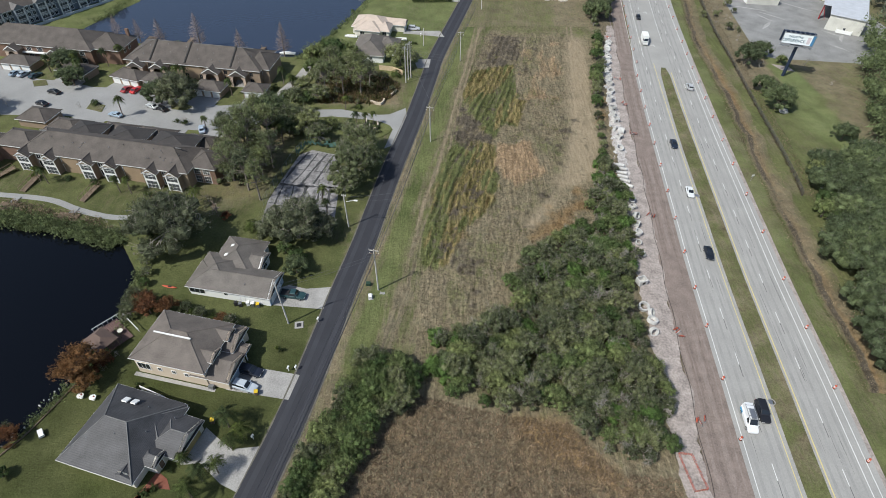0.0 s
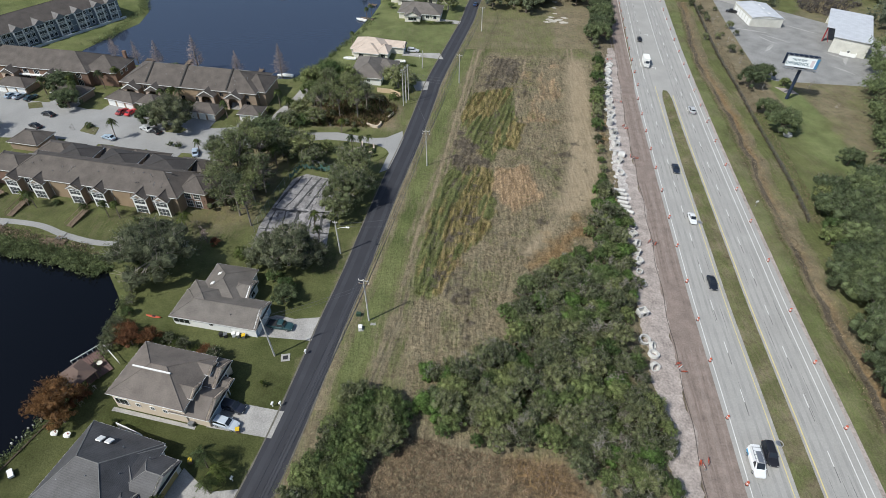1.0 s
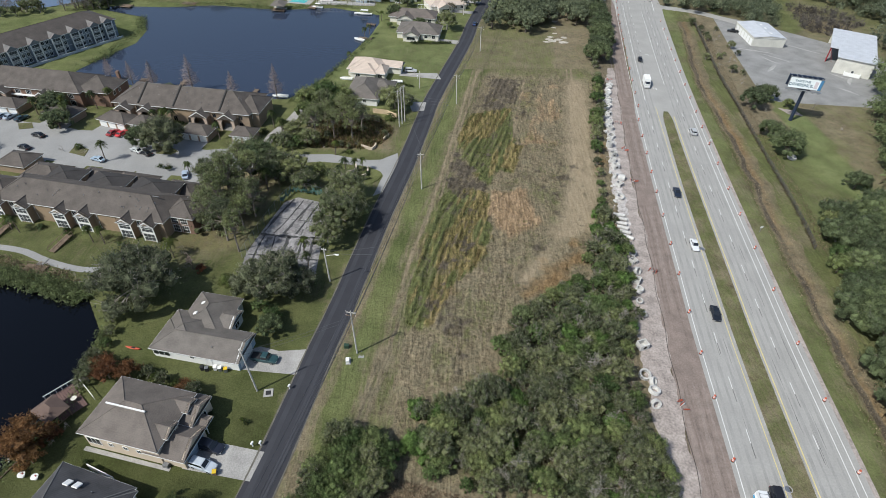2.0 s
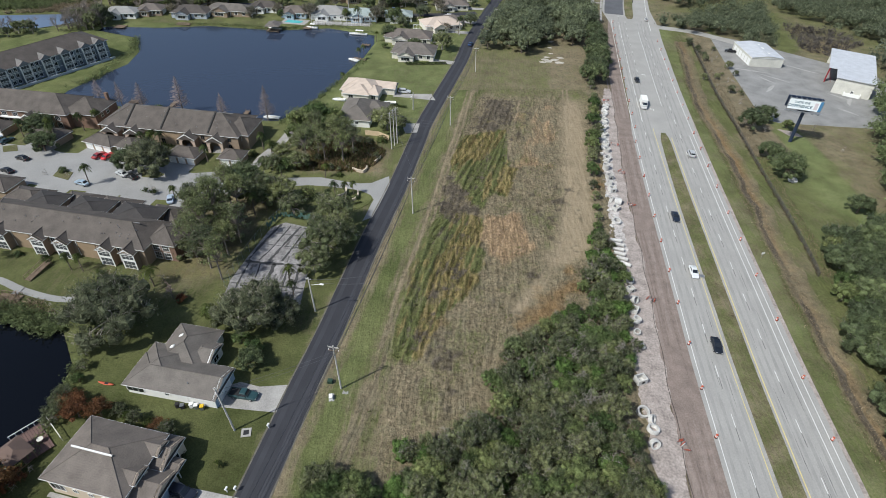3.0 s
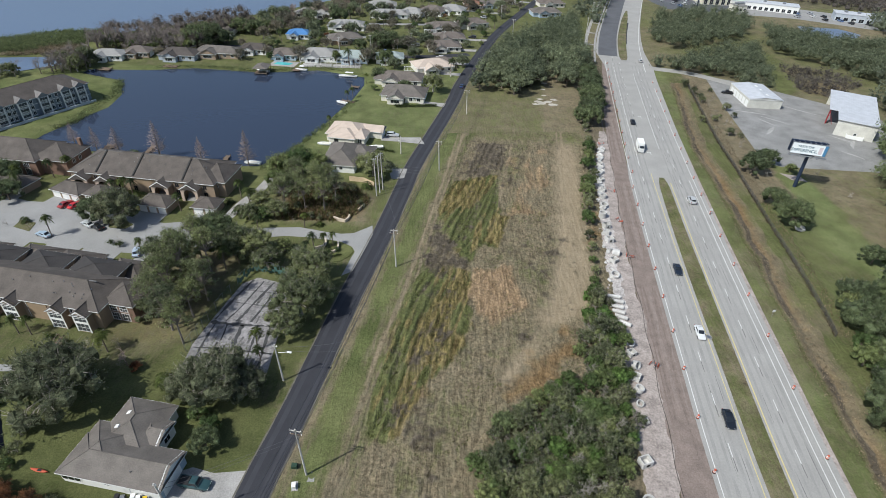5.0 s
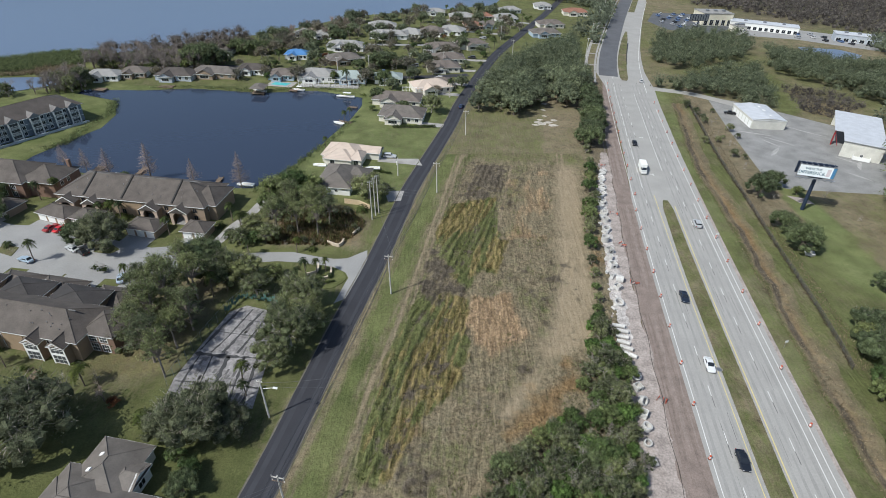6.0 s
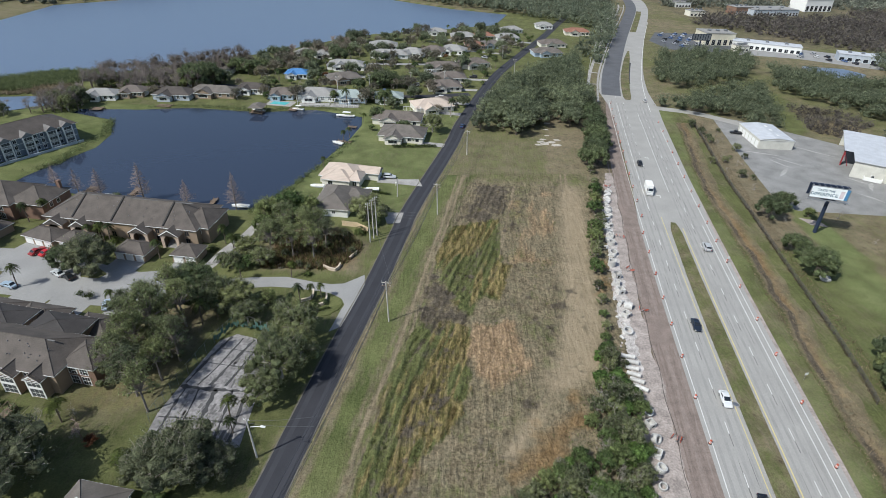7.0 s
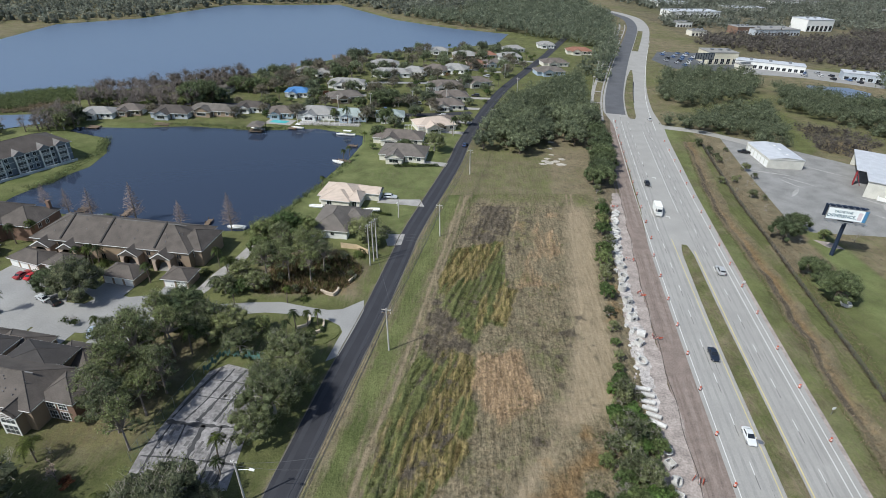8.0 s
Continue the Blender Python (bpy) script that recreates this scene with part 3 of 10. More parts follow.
def vnoise(x, y, size, seed):
    """Smooth random values from 0 to 1 that change over about size metres."""
    r = np.random.default_rng(seed)
    g = r.uniform(0, 1, (64, 64))
    c, s = math.cos(seed * 1.7), math.sin(seed * 1.7)
    u, v = (x * c - y * s) / size + 500, (x * s + y * c) / size + 500
    i, k = np.floor(u).astype(int), np.floor(v).astype(int)
    a, b = u - i, v - k
    a, b = a * a * (3 - 2 * a), b * b * (3 - 2 * b)
    q = lambda m, n: g[m % 64, n % 64]
    return (q(i, k) * (1 - a) + q(i + 1, k) * a) * (1 - b) + (q(i, k + 1) * (1 - a) + q(i + 1, k + 1) * a) * b


def build_ground():
    far = np.array([600, 700, 850, 1050, 1300, 1700, 2200, 3000, 4200, 6000.0])
    gx = np.r_[-far[::-1], steps([(-590, -170, 8), (-170, 190, 2.1), (190, 590, 8)]), far]
    gy = np.r_[-far[::-1][:8], steps([(-560, 10, 25), (10, 335, 2.1), (335, 560, 4), (560, 820, 8), (820, 1000, 20)]), far[4:]]
    x, y = np.meshgrid(gx, gy)
    r = np.random.default_rng(3)
    z = np.zeros_like(x)
    hp, hn, _ = along(HIGHWAY)
    lp, ln, _ = along(LANE)

    h_off, h_d = side(hp, hn, x, y)
    l_off, l_d = side(lp, ln, x, y)
    h_off = np.where(h_d < 4 * np.abs(h_off) + 8, h_off, np.sign(h_off) * h_d)
    field = (l_off > 3) & (h_off < -17) & (y < 345)
    lawn = l_off < -3
    R, G, B = np.full(x.shape, 0.42), np.zeros(x.shape), np.full(x.shape, 0.08)
    R[lawn & (y < 345)] = 0.74
    R[lawn & (y < 98)] = 0.92
    R[(x < -126) & (y > 190) & (y < 300)] = 1.0
    R[field] = 0.22
    verge = (l_off > 3) & (l_off < 15.5) & (y > 60) & (y < 345)
    R[verge] = np.interp(l_off, [3, 4.6, 5.6, 6.6, 8.6, 10.2, 12, 15.5], [0.30, 0.42, 0.56, 0.8, 0.8, 0.6, 0.35, 0.45])[verge]
    track = (np.abs(l_off - 12.8) < 0.5) | (np.abs(l_off - 14.8) < 0.5)
    R[track & verge] = 0.32
    B[track & verge] = 0.25
    R = np.where(field & (y > 222), 0.50, R)
    mow = field & (h_off > -42) & (h_off < -24) & (y > 100)
    R[mow] = 0.27
    B[mow] = 0.12
    k = soft_in(BROWN_FIELD, x, y, 1.5)
    B, G, R = np.maximum(B, 0.06 * k), np.maximum(G, 0.12 * k), R * (1 - k) + 0.05 * k
    rusty = np.maximum(0.34 * k, 0.8 * soft_in([(15, 54), (27, 53), (36, 43), (40, 36), (30, 40), (18, 48)], x, y, 2.5))
    for poly in (THICKET, HEDGEROW):
        B, R = np.maximum(B, 0.3 * soft_in(poly, x, y)), np.maximum(R, 0.45 * soft_in(poly, x, y))
    pines = [(-66, 114), (-56, 110), (-43, 114), (-41, 150), (-56, 156), (-62, 138)]
    straw_bed = soft_in(pines, x, y, 4)
    B, R = np.maximum(B, 0.2 * straw_bed), R * (1 - 0.5 * straw_bed)
    rusty = np.maximum(rusty, 0.42 * straw_bed)
    scrub = [(-38, 166), (-12, 166), (-10, 180), (-20, 190), (-40, 186)]
    k = soft_in(scrub, x, y, 2)
    R, G, B = R * (1 - k) + 0.2 * k, np.maximum(G, 0.3 * k), np.maximum(B, 0.12 * k)
    rusty = np.maximum(rusty, 0.6 * k)
    right = (h_off > 12.5) & (y < 330)
    R = np.where(right, np.where(h_off < 20, 0.72 - 0.5 * np.clip(vnoise(x, y, 7, 97) - 0.4, 0, 1), np.where(h_off < 30, 0.40 + 0.5 * vnoise(x, y, 6, 98), 0.72)), R)
    d = edge_distance(DITCH, x, y, False)
    z -= 0.55 * np.clip(1 - d / 4.0, 0, 1)
    R = np.where(right & (h_off > 45) & (x > 139 + (y - 150) * 0.06), 0.42, R)
    weedy = right & (h_off > 29) & (y > 188) & (x < np.interp(y, [188, 214, 224, 275, 318], [130, 133, 134, 141, 148]))
    R, B = np.where(weedy, 0.22, R), np.where(weedy, 0.30, B)
    strip = (h_off > -23) & (h_off < -10) & (y < 345)
    B[strip] = 0.5
    R[strip] = 0.2
    for poly, depth in ((POND, 2.0), (NEAR_LAKE, 2.0), (BIG_LAKE, 3.0), (CANAL, 1.5), (RIGHT_POND, 1.5)):
        dd = edge_distance(poly, x, y)
        sd = np.where(inside(poly, x, y), dd, -dd)
        z = np.minimum(z, -np.clip((sd + 1.0) * 0.45, 0, depth))
        shore = (sd > -3) & (sd < 1)
        R[shore] = 0.9
    # the relief of the field itself is a finer sheet of its own
    rough = field & ~mow & ~verge & (np.abs(y - 140) < 130) & (h_off < -26)
    z += np.where(np.hypot(x - 60, y - 200) > 900, -0.4, 0)
    far_away = (y > 345) | (np.abs(x) > 200)
    R = np.where(far_away & ~lawn, 0.26 + 0.45 * vnoise(x, y, 40, 90), R)
    B = np.where(far_away & ~lawn, 0.42 * vnoise(x, y, 60, 91), B)
    clearing = soft_in([(209, 408), (207, 361), (190, 303), (184, 293), (172, 292), (180, 320), (200, 380)], x, y, 4)
    R = np.maximum(R, 0.85 * clearing)
    heath = soft_in([(197, 342), (224, 334), (225, 309), (196, 291), (187, 297)], x, y, 4)
    B, rusty = np.maximum(B, 0.4 * heath), np.maximum(rusty, 0.6 * heath)
    R = np.where((y > 345) & (y < 620) & (x > -190) & (h_off < -22), 0.75, R)
    B = np.where((y > 500) & (x > 240), 0.45, B)
    wild_ground = np.maximum(np.where((field & (y < 228)) | strip, 0.8, np.where(field, 0.3, 0.0)), soft_in(BROWN_FIELD, x, y, 1.5))
    wild_ground = np.where((h_off > 21) & (h_off < 34) & (y < 330), 0.6, wild_ground)
    fresh = np.where(right & (h_off > 34), np.where(x > 139 + (y - 150) * 0.06, 0.0, 0.75 * np.clip(1.6 * vnoise(x, y, 16, 95) - 0.1, 0, 1)), np.where(right & (h_off < 21), 0.5 * vnoise(x, y, 9, 96), 0.0))
    fresh = np.where(weedy, 0.0, fresh)
    fresh = np.maximum(fresh, np.where((x < -126) & (y > 190) & (y < 300), 0.3, 0))
    fresh = np.maximum(fresh, np.where(lawn & (y > 196) & (y < 320) & (x > -45), 0.45, 0))
    fresh = np.where(far_away & ~lawn & (h_off > 0), -0.12, fresh)
    # lawn by the houses: darker grass, with tree shade toned into its colour
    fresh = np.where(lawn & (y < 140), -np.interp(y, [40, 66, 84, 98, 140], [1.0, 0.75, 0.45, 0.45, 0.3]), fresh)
    ny, nx = x.shape
    idx = np.arange(ny * nx).reshape(ny, nx)
    f = np.stack([idx[:-1, :-1], idx[:-1, 1:], idx[1:, 1:], idx[1:, :-1]], -1).reshape(-1, 4)
    me = bpy.data.meshes.new("ground")
    me.vertices.add(nx * ny)
    me.vertices.foreach_set("co", np.stack([x, y, z], -1).reshape(-1).astype(np.float32))
    me.loops.add(f.size)
    me.loops.foreach_set("vertex_index", f.reshape(-1).astype(np.int32))
    me.polygons.add(len(f))
    me.polygons.foreach_set("loop_start", np.arange(0, f.size, 4, dtype=np.int32))
    me.polygons.foreach_set("use_smooth", np.ones(len(f), bool))
    me.update(calc_edges=True)
    at = me.attributes.new("zone", "FLOAT_COLOR", "POINT")
    at.data.foreach_set("color", np.stack([R, G, B, np.ones_like(R)], -1).reshape(-1).astype(np.float32))
    at = me.attributes.new("straw", "FLOAT_COLOR", "POINT")
    at.data.foreach_set("color", np.stack([0 * R, rusty, 0 * R, np.ones_like(R)], -1).reshape(-1).astype(np.float32))
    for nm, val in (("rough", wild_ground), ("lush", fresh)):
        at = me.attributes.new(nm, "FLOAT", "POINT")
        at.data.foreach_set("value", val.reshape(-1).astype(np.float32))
    me.materials.append(TURF)
    return tagged(new("ground", me), "mown turf, dry field grass and bare earth", "ground", kind="structure")


build_ground()


def ditch_strip():
    """The shallow ditch: a dark wet line between rusty grass and olive banks."""
    line, nrm, _ = along(spline(DITCH, 1.0))
    rg = np.random.default_rng(15)
    offs = np.array([-2.0, -1.2, -0.6, -0.25, 0.25, 0.6, 1.1, 2.0, 3.2, 4.6])
    shift = np.convolve(rg.normal(size=len(line) + 8), np.ones(9) / 9, "valid") * 1.2
    v, zone, straw = [], [], []
    for i, (p, q) in enumerate(zip(line, nrm)):
        wet = float(np.clip(0.55 + 0.9 * math.sin(i * 0.083) + 0.5 * math.sin(i * 0.31), -0.2, 1))
        tan = 0.75 + 0.25 * math.sin(i * 0.051 + 2)
        for o in offs:
            a = abs(o)
            v.append((p[0] + q[0] * (o + shift[i]), p[1] + q[1] * (o + shift[i]), float(np.interp(a, [0, 0.5, 1.2, 3, 4.6], [-0.26, -0.22, -0.08, 0.035, 0.03]))))
            zone.append((np.interp(o, [-2, -1.2, -0.5, 0.6, 2, 4.6], [0.7, 0.45, 0.0, 0.0, 0.25, 0.5]), 0.0, np.interp(o, [-0.9, -0.35, 0.3, 0.9], [0.1, 0.65 + 0.6 * wet, 0.65 + 0.6 * wet, 0.1]), 1))
            straw.append((0.0, np.interp(o, [-1.6, -0.6, 0.5, 1.0, 3.0, 4.6], [0.0, 0.3, 0.4, 0.8 * tan, 0.45 * tan, 0.0]), 0.0, 1))
    n, m = len(offs), len(line)
    ob = MB().add(v, [(i * n + k, i * n + k + 1, i * n + n + k + 1, i * n + n + k) for i in range(m - 1) for k in range(n - 1)]).make("ditch", TURF)
    for nm, val in (("zone", zone), ("straw", straw)):
        at = ob.data.attributes.new(nm, "FLOAT_COLOR", "POINT")
        at.data.foreach_set("color", np.array(val).reshape(-1))
    return tagged(ob, "shallow ditch with rusty grass and a wet bed", "ditch", kind="structure")


ditch_strip()
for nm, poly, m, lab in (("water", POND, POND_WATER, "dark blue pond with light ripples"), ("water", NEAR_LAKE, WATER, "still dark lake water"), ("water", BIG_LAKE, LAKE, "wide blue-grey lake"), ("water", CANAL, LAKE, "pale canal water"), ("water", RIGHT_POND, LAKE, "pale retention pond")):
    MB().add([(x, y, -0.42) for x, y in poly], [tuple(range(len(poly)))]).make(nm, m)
    tagged(LAST[0], lab, "water", kind="structure")

# ---- roads ----
hp, hn, hs = along(HIGHWAY)
hy = hp[:, 1]


def h_at(y, off):
    """A place by the highway: that far along, that far to the right of its middle line."""
    return tuple(float(np.interp(y, hy, hp[:, k] + hn[:, k] * off)) for k in (0, 1))


road = ribbon("road", HIGHWAY, np.interp(hy, [200, 225, 300, 330, 352, 700], [-11, -9.6, -8.8, -11, -15, -13]), np.interp(hy, [200, 215, 300, 330, 360, 420, 700], [12.7, 13.3, 14.2, 15, 12.5, 11, 9]), 0.05, CONCRETE_ROAD, thick=0.3)
tagged(road, "worn grey four-lane highway with white and yellow lines", "road", kind="structure")
lane_road = ribbon("road", LANE, -3.0, 3.0, 0.05, ASPHALT, thick=0.3)
tagged(lane_road, "freshly laid black asphalt side road", "road", kind="structure")
part_of = lambda keep: HIGHWAY[keep]
ribbon("asphalt_overlay", part_of((hy > 344) & (hy < 900)), -13.6, -3.0, 0.09, mat("new_road_asphalt", (0.105, 0.107, 0.116), 0.85, var=0.2, scale=7, fine=6, bump=0.1), road)
ribbon("asphalt_overlay", part_of((hy > 372) & (hy < 430)), 0.6, 3.2, 0.09, ASPHALT, road)
graded = ribbon("dirt_track", part_of(hy < 338), np.interp(hy[hy < 338], [0, 91, 114, 142, 170, 250, 330], [-18.6, -17.5, -17.1, -17.0, -17.1, -15.6, -12]), np.interp(hy[hy < 338], [0, 210, 330], [-10.9, -10.6, -8.5]), 0.035, DIRT)
tagged(graded, "graded brown dirt track beside the highway", "track", kind="structure")
gy = np.linspace(36, 238, 300)
g_line = np.array([(np.interp(v, hy, hp[:, 0]), v) for v in gy])
gr = np.random.default_rng(44)
wob = lambda: np.convolve(gr.normal(size=306), np.ones(7) / 7, "valid") * 1.3
gravel_strip = ribbon("gravel_strip", g_line, np.interp(gy, [40, 75, 90, 124, 142, 200, 238], [-23.2, -23.4, -23.6, -23.8, -24.0, -22.6, -18.5]) + wob(), np.interp(gy, [40, 91, 114, 142, 170, 238], [-18.2, -17.2, -16.9, -16.8, -16.9, -15.8]) + 0.6 * wob(), 0.06, GRAVEL)
tagged(gravel_strip, "pale crushed gravel along the dirt track", "gravel", kind="structure")
silt = (hy > 30) & (hy < 245)
silt_off = np.interp(hy[silt], [40, 91, 114, 142, 170, 238], [-18.1, -17.1, -16.8, -16.7, -16.8, -15.7]) + 0.25 * np.sin(hy[silt] * 0.35)
silt_fence = ribbon("silt_fence", part_of(silt), silt_off - 0.03, silt_off + 0.03, 0.17, mat("faded_silt_cloth", (0.085, 0.072, 0.066), 0.9, var=0.3), None, 0.2)
tagged(silt_fence, "low faded dark silt fence along the dirt track", "fence")
bed_y = np.linspace(122, 226, 150)
bed_line = np.array([(np.interp(v, hy, hp[:, 0]), v) for v in bed_y])
fray = lambda: np.convolve(gr.normal(size=154), np.ones(5) / 5, "valid")
white_bed = ribbon("crushed_concrete_bed", bed_line, np.interp(bed_y, [122, 142, 200, 226], [-23.6, -23.7, -22.3, -19.0]) + 0.5 * fray(), np.interp(bed_y, [122, 132, 165, 200, 226], [-21.8, -20.6, -20.0, -19.6, -17.6]) + 0.9 * fray(), 0.068, CRUSHED)
tagged(white_bed, "bed of white crushed concrete under the heap", "gravel", kind="structure")
shoulder = ribbon("gravel_shoulder", part_of(hy < 330), 12.6, 13.6, 0.045, GRAVEL)
tagged(shoulder, "narrow gravel road shoulder", "shoulder", kind="structure")

# grass median with its kerb, ending in a rounded tip
keep = (hy < 203)
w = np.interp(hy[keep], [0, 150, 195, 200, 203], [2.15, 2.1, 1.7, 1.2, 0.5])
tip = np.interp(hy[keep], [0, 170, 203], [0.2, 0.2, 0.5])
kerb = ribbon("median_kerb", part_of(keep), tip - w - 0.28, tip + w + 0.28, 0.10, CONCRETE)
tagged(kerb, "thin worn concrete edge round the grass median", "kerb", kind="structure")


def median_turf(name, line, left, right, z, seed):
    ob = ribbon(name, line, left, right, z, TURF)
    at = ob.data.attributes.new("zone", "FLOAT_COLOR", "POINT")
    r = np.random.default_rng(seed)
    c = np.tile([0.60, 0.0, 0.12, 1.0], (len(ob.data.vertices), 1))
    c[:, 0] += r.uniform(-0.28, 0.16, len(c))
    at.data.foreach_set("color", c.reshape(-1))
    return tagged(ob, "patchy grass median strip", "grass strip", kind="structure")


median_turf("median", part_of(keep), tip - w, tip + w, 0.16, 1)
k2 = (hy > 338) & (hy < 468)
w2 = np.interp(hy[k2], [338, 345, 380, 440, 468], [0.6, 2.2, 2.6, 2.0, 0.5])
median_turf("median", part_of(k2), 0.2 - w2, 0.2 + w2, 0.16, 2)
k3 = (hy > 540) & (hy < 660)
median_turf("median", part_of(k3), -2.5, 2.5, 0.16, 3)


# painted lines
def line_strip(name, y0, y1, off, width, material, parent=road):
    k = (hy > y0) & (hy < y1)
    return ribbon(name, HIGHWAY[k], np.array([off]) - width / 2, np.array([off]) + width / 2, 0.058, material, parent, 0.004)


line_strip("edge_line", -30, 340, -10.1, 0.16, WHITE_LINE)
line_strip("edge_line", -30, 205, 9.9, 0.16, WHITE_LINE)
line_strip("edge_line", -30, 300, 11.4, 0.16, WHITE_LINE)
line_strip("yellow_line", -30, 206, -2.75, 0.16, YELLOW_LINE)
line_strip("yellow_line", -30, 200, 3.0, 0.22, YELLOW_LINE)
line_strip("edge_line", 206, 330, -6.0, 0.14, WHITE_LINE)
line_strip("edge_line", 225, 320, 3.4, 0.14, WHITE_LINE)
line_strip("edge_line", 346, 620, -8.6, 0.25, WHITE_LINE)
line_strip("edge_line", 346, 480, -5.6, 0.25, WHITE_LINE)
line_strip("edge_line", 320, 600, 10.2, 0.25, WHITE_LINE)


def dash_row(y0, y1, off, phase, length=3.05, gap=12.19, width=0.15):
    """Dashes of one row, each a thin painted bar on the road."""
    s0, s1 = np.interp([y0, y1], hy, hs)
    first = s0 + (phase - s0) % gap
    for s in np.arange(first, s1, gap):
        i = np.interp([s - length / 2, s + length / 2], hs, np.arange(len(hs)))
        a = np.array([np.interp(i, np.arange(len(hs)), hp[:, k] + hn[:, k] * off) for k in (0, 1)]).T
        ribbon("lane_dash", a, -width / 2, width / 2, 0.06, WHITE_LINE, road, 0.004)
        i = np.interp([s - length * 1.5, s - length / 2 - 0.05], hs, np.arange(len(hs)))
        a = np.array([np.interp(i, np.arange(len(hs)), hp[:, k] + hn[:, k] * off) for k in (0, 1)]).T
        ribbon("contrast_dash", a, -width * 0.4, width * 0.4, 0.06, TARRED, road, 0.004)


S_OF = lambda y: float(np.interp(y, hy, hs))
dash_row(-20, 345, -6.1, S_OF(115.3))
dash_row(-20, 330, 6.4, S_OF(115.8))
dash_row(240, 340, -2.6, S_OF(250))
dash_row(350, 560, -11.6, S_OF(360))

# turn arrows in the widened part
for ay, off in ((222, -0.4), (258, 0.4)):
    x, y = h_at(ay, off)
    a = math.atan2(*(np.array(h_at(ay + 4, off)) - np.array(h_at(ay, off))))
    mm = pose(x, y, 0.062, 0, 0, -math.degrees(a))
    ob = MB().add([mm @ Vector(p) for p in ((-0.1, -1.6, 0), (0.1, -1.6, 0), (0.1, 0.6, 0), (-0.1, 0.6, 0), (-0.1, 0.2, 0), (-0.9, 0.2, 0), (-0.9, 0.5, 0), (-1.5, 0.05, 0), (-0.9, -0.4, 0), (-0.9, -0.1, 0), (-0.1, -0.1, 0))], [(0, 1, 2, 3, 4, 10), (4, 5, 9, 10), (6, 7, 8)]).make("turn_arrow", WHITE_LINE, road)

# far left pavement, kerb and barrier along the rebuilt lanes
k = (hy > 330) & (hy < 700)
for off, wid, zz in ((-15.4, 0.9, 0.16), (-20.5, 1.5, 0.12)):
    tagged(ribbon("pavement", HIGHWAY[k], off - wid, off + wid * 0.2, zz, CONCRETE, thick=0.2), "new pale concrete pavement and kerb", "pavement", kind="structure")
for yy in np.arange(340, 700, 26):
    a, b = h_at(yy, -21), h_at(yy, -15)
    MB().prism([(a[0], a[1]), (b[0], b[1]), (b[0], b[1] + 1.6), (a[0], a[1] + 1.6)], 0.0, 0.13).make("pavement_link", CONCRETE, None)
    tagged(LAST[0], "short pale concrete cross walk", "pavement", kind="structure")

# crossing street, drives, lots
ribbon("street", spline([(24, 340), (0, 333), (-30, 330), (-70, 333), (-110, 338), (-150, 330)], 6), -2.6, 2.6, 0.04, ASPHALT)
tagged(LAST[0], "dark asphalt residential street", "street", kind="structure")
for pts in ([(3, 365), (-30, 366), (-70, 372)], [(35, 402), (0, 402), (-50, 396)], [(52, 440), (10, 446), (-30, 430)], [(75, 480), (30, 492), (0, 470)]):
    tagged(ribbon("street", spline(pts, 6), -2.2, 2.2, 0.04, LOT), "grey residential street", "street", kind="structure")
side_drive = ribbon("street", spline([(116, 331), (126, 327), (138, 323), (150, 314), (160, 304)], 3), -3.2, 3.2, 0.055, CONCRETE_ROAD)
tagged(side_drive, "grey concrete turn-off to the storage yard", "driveway", kind="structure")
slab("yard", [(147, 318), (140, 275), (133.1, 224), (131.5, 218), (137.2, 214.3), (161, 213.1), (186, 212), (205, 240), (207, 268), (190.6, 284), (176.8, 297), (158, 313)], 0.04, mat("crushed_stone", (0.235, 0.232, 0.225), 0.95, var=0.3, scale=6, fine=2.5, bump=0.1), label="grey crushed-stone storage yard", kind="structure")
dust = np.random.default_rng(58)
DUST = mat("pale_yard_dust", (0.335, 0.328, 0.315), 0.95, var=0.3, scale=1.5, fine=3, bump=0.1)
for k in range(11):
    c = np.array([dust.uniform(148, 180), dust.uniform(222, 290)])
    d = np.array([dust.normal(), dust.normal() + 0.8])
    d /= np.linalg.norm(d)
    L = dust.uniform(4, 11)
    bend = np.array([-d[1], d[0]]) * dust.uniform(-0.8, 0.8)
    path = spline([c - d * L, c - d * L * 0.4 + bend * 0.8, c + d * L * 0.4 + bend * 0.8, c + d * L], 1.0)
    ww = dust.uniform(0.25, 0.9) * np.sin(np.linspace(0.05, 3.09, len(path)))
    tagged(ribbon("dust_streak", path, -ww, ww, 0.046 + 0.003 * k, DUST, None, 0.003), "pale dusty wheel streak on crushed stone", "dust streak", kind="structure")
slab("parking_lot", [(-151.5, 185.0), (-133.5, 175.0), (-122.5, 174.0), (-113.5, 171.0), (-105.5, 170.9), (-93.5, 166.5), (-81.5, 165.1), (-68.9, 161.8), (-56.4, 164.4), (-53.3, 156.8), (-58.3, 151.7), (-68.4, 146.7), (-78.7, 147.3), (-88.9, 149.0), (-103.1, 150.6), (-117.3, 153.2), (-127.0, 152.0), (-150.9, 151.5)], 0.04, LOT, label="pale concrete parking court of the townhouses", kind="structure")
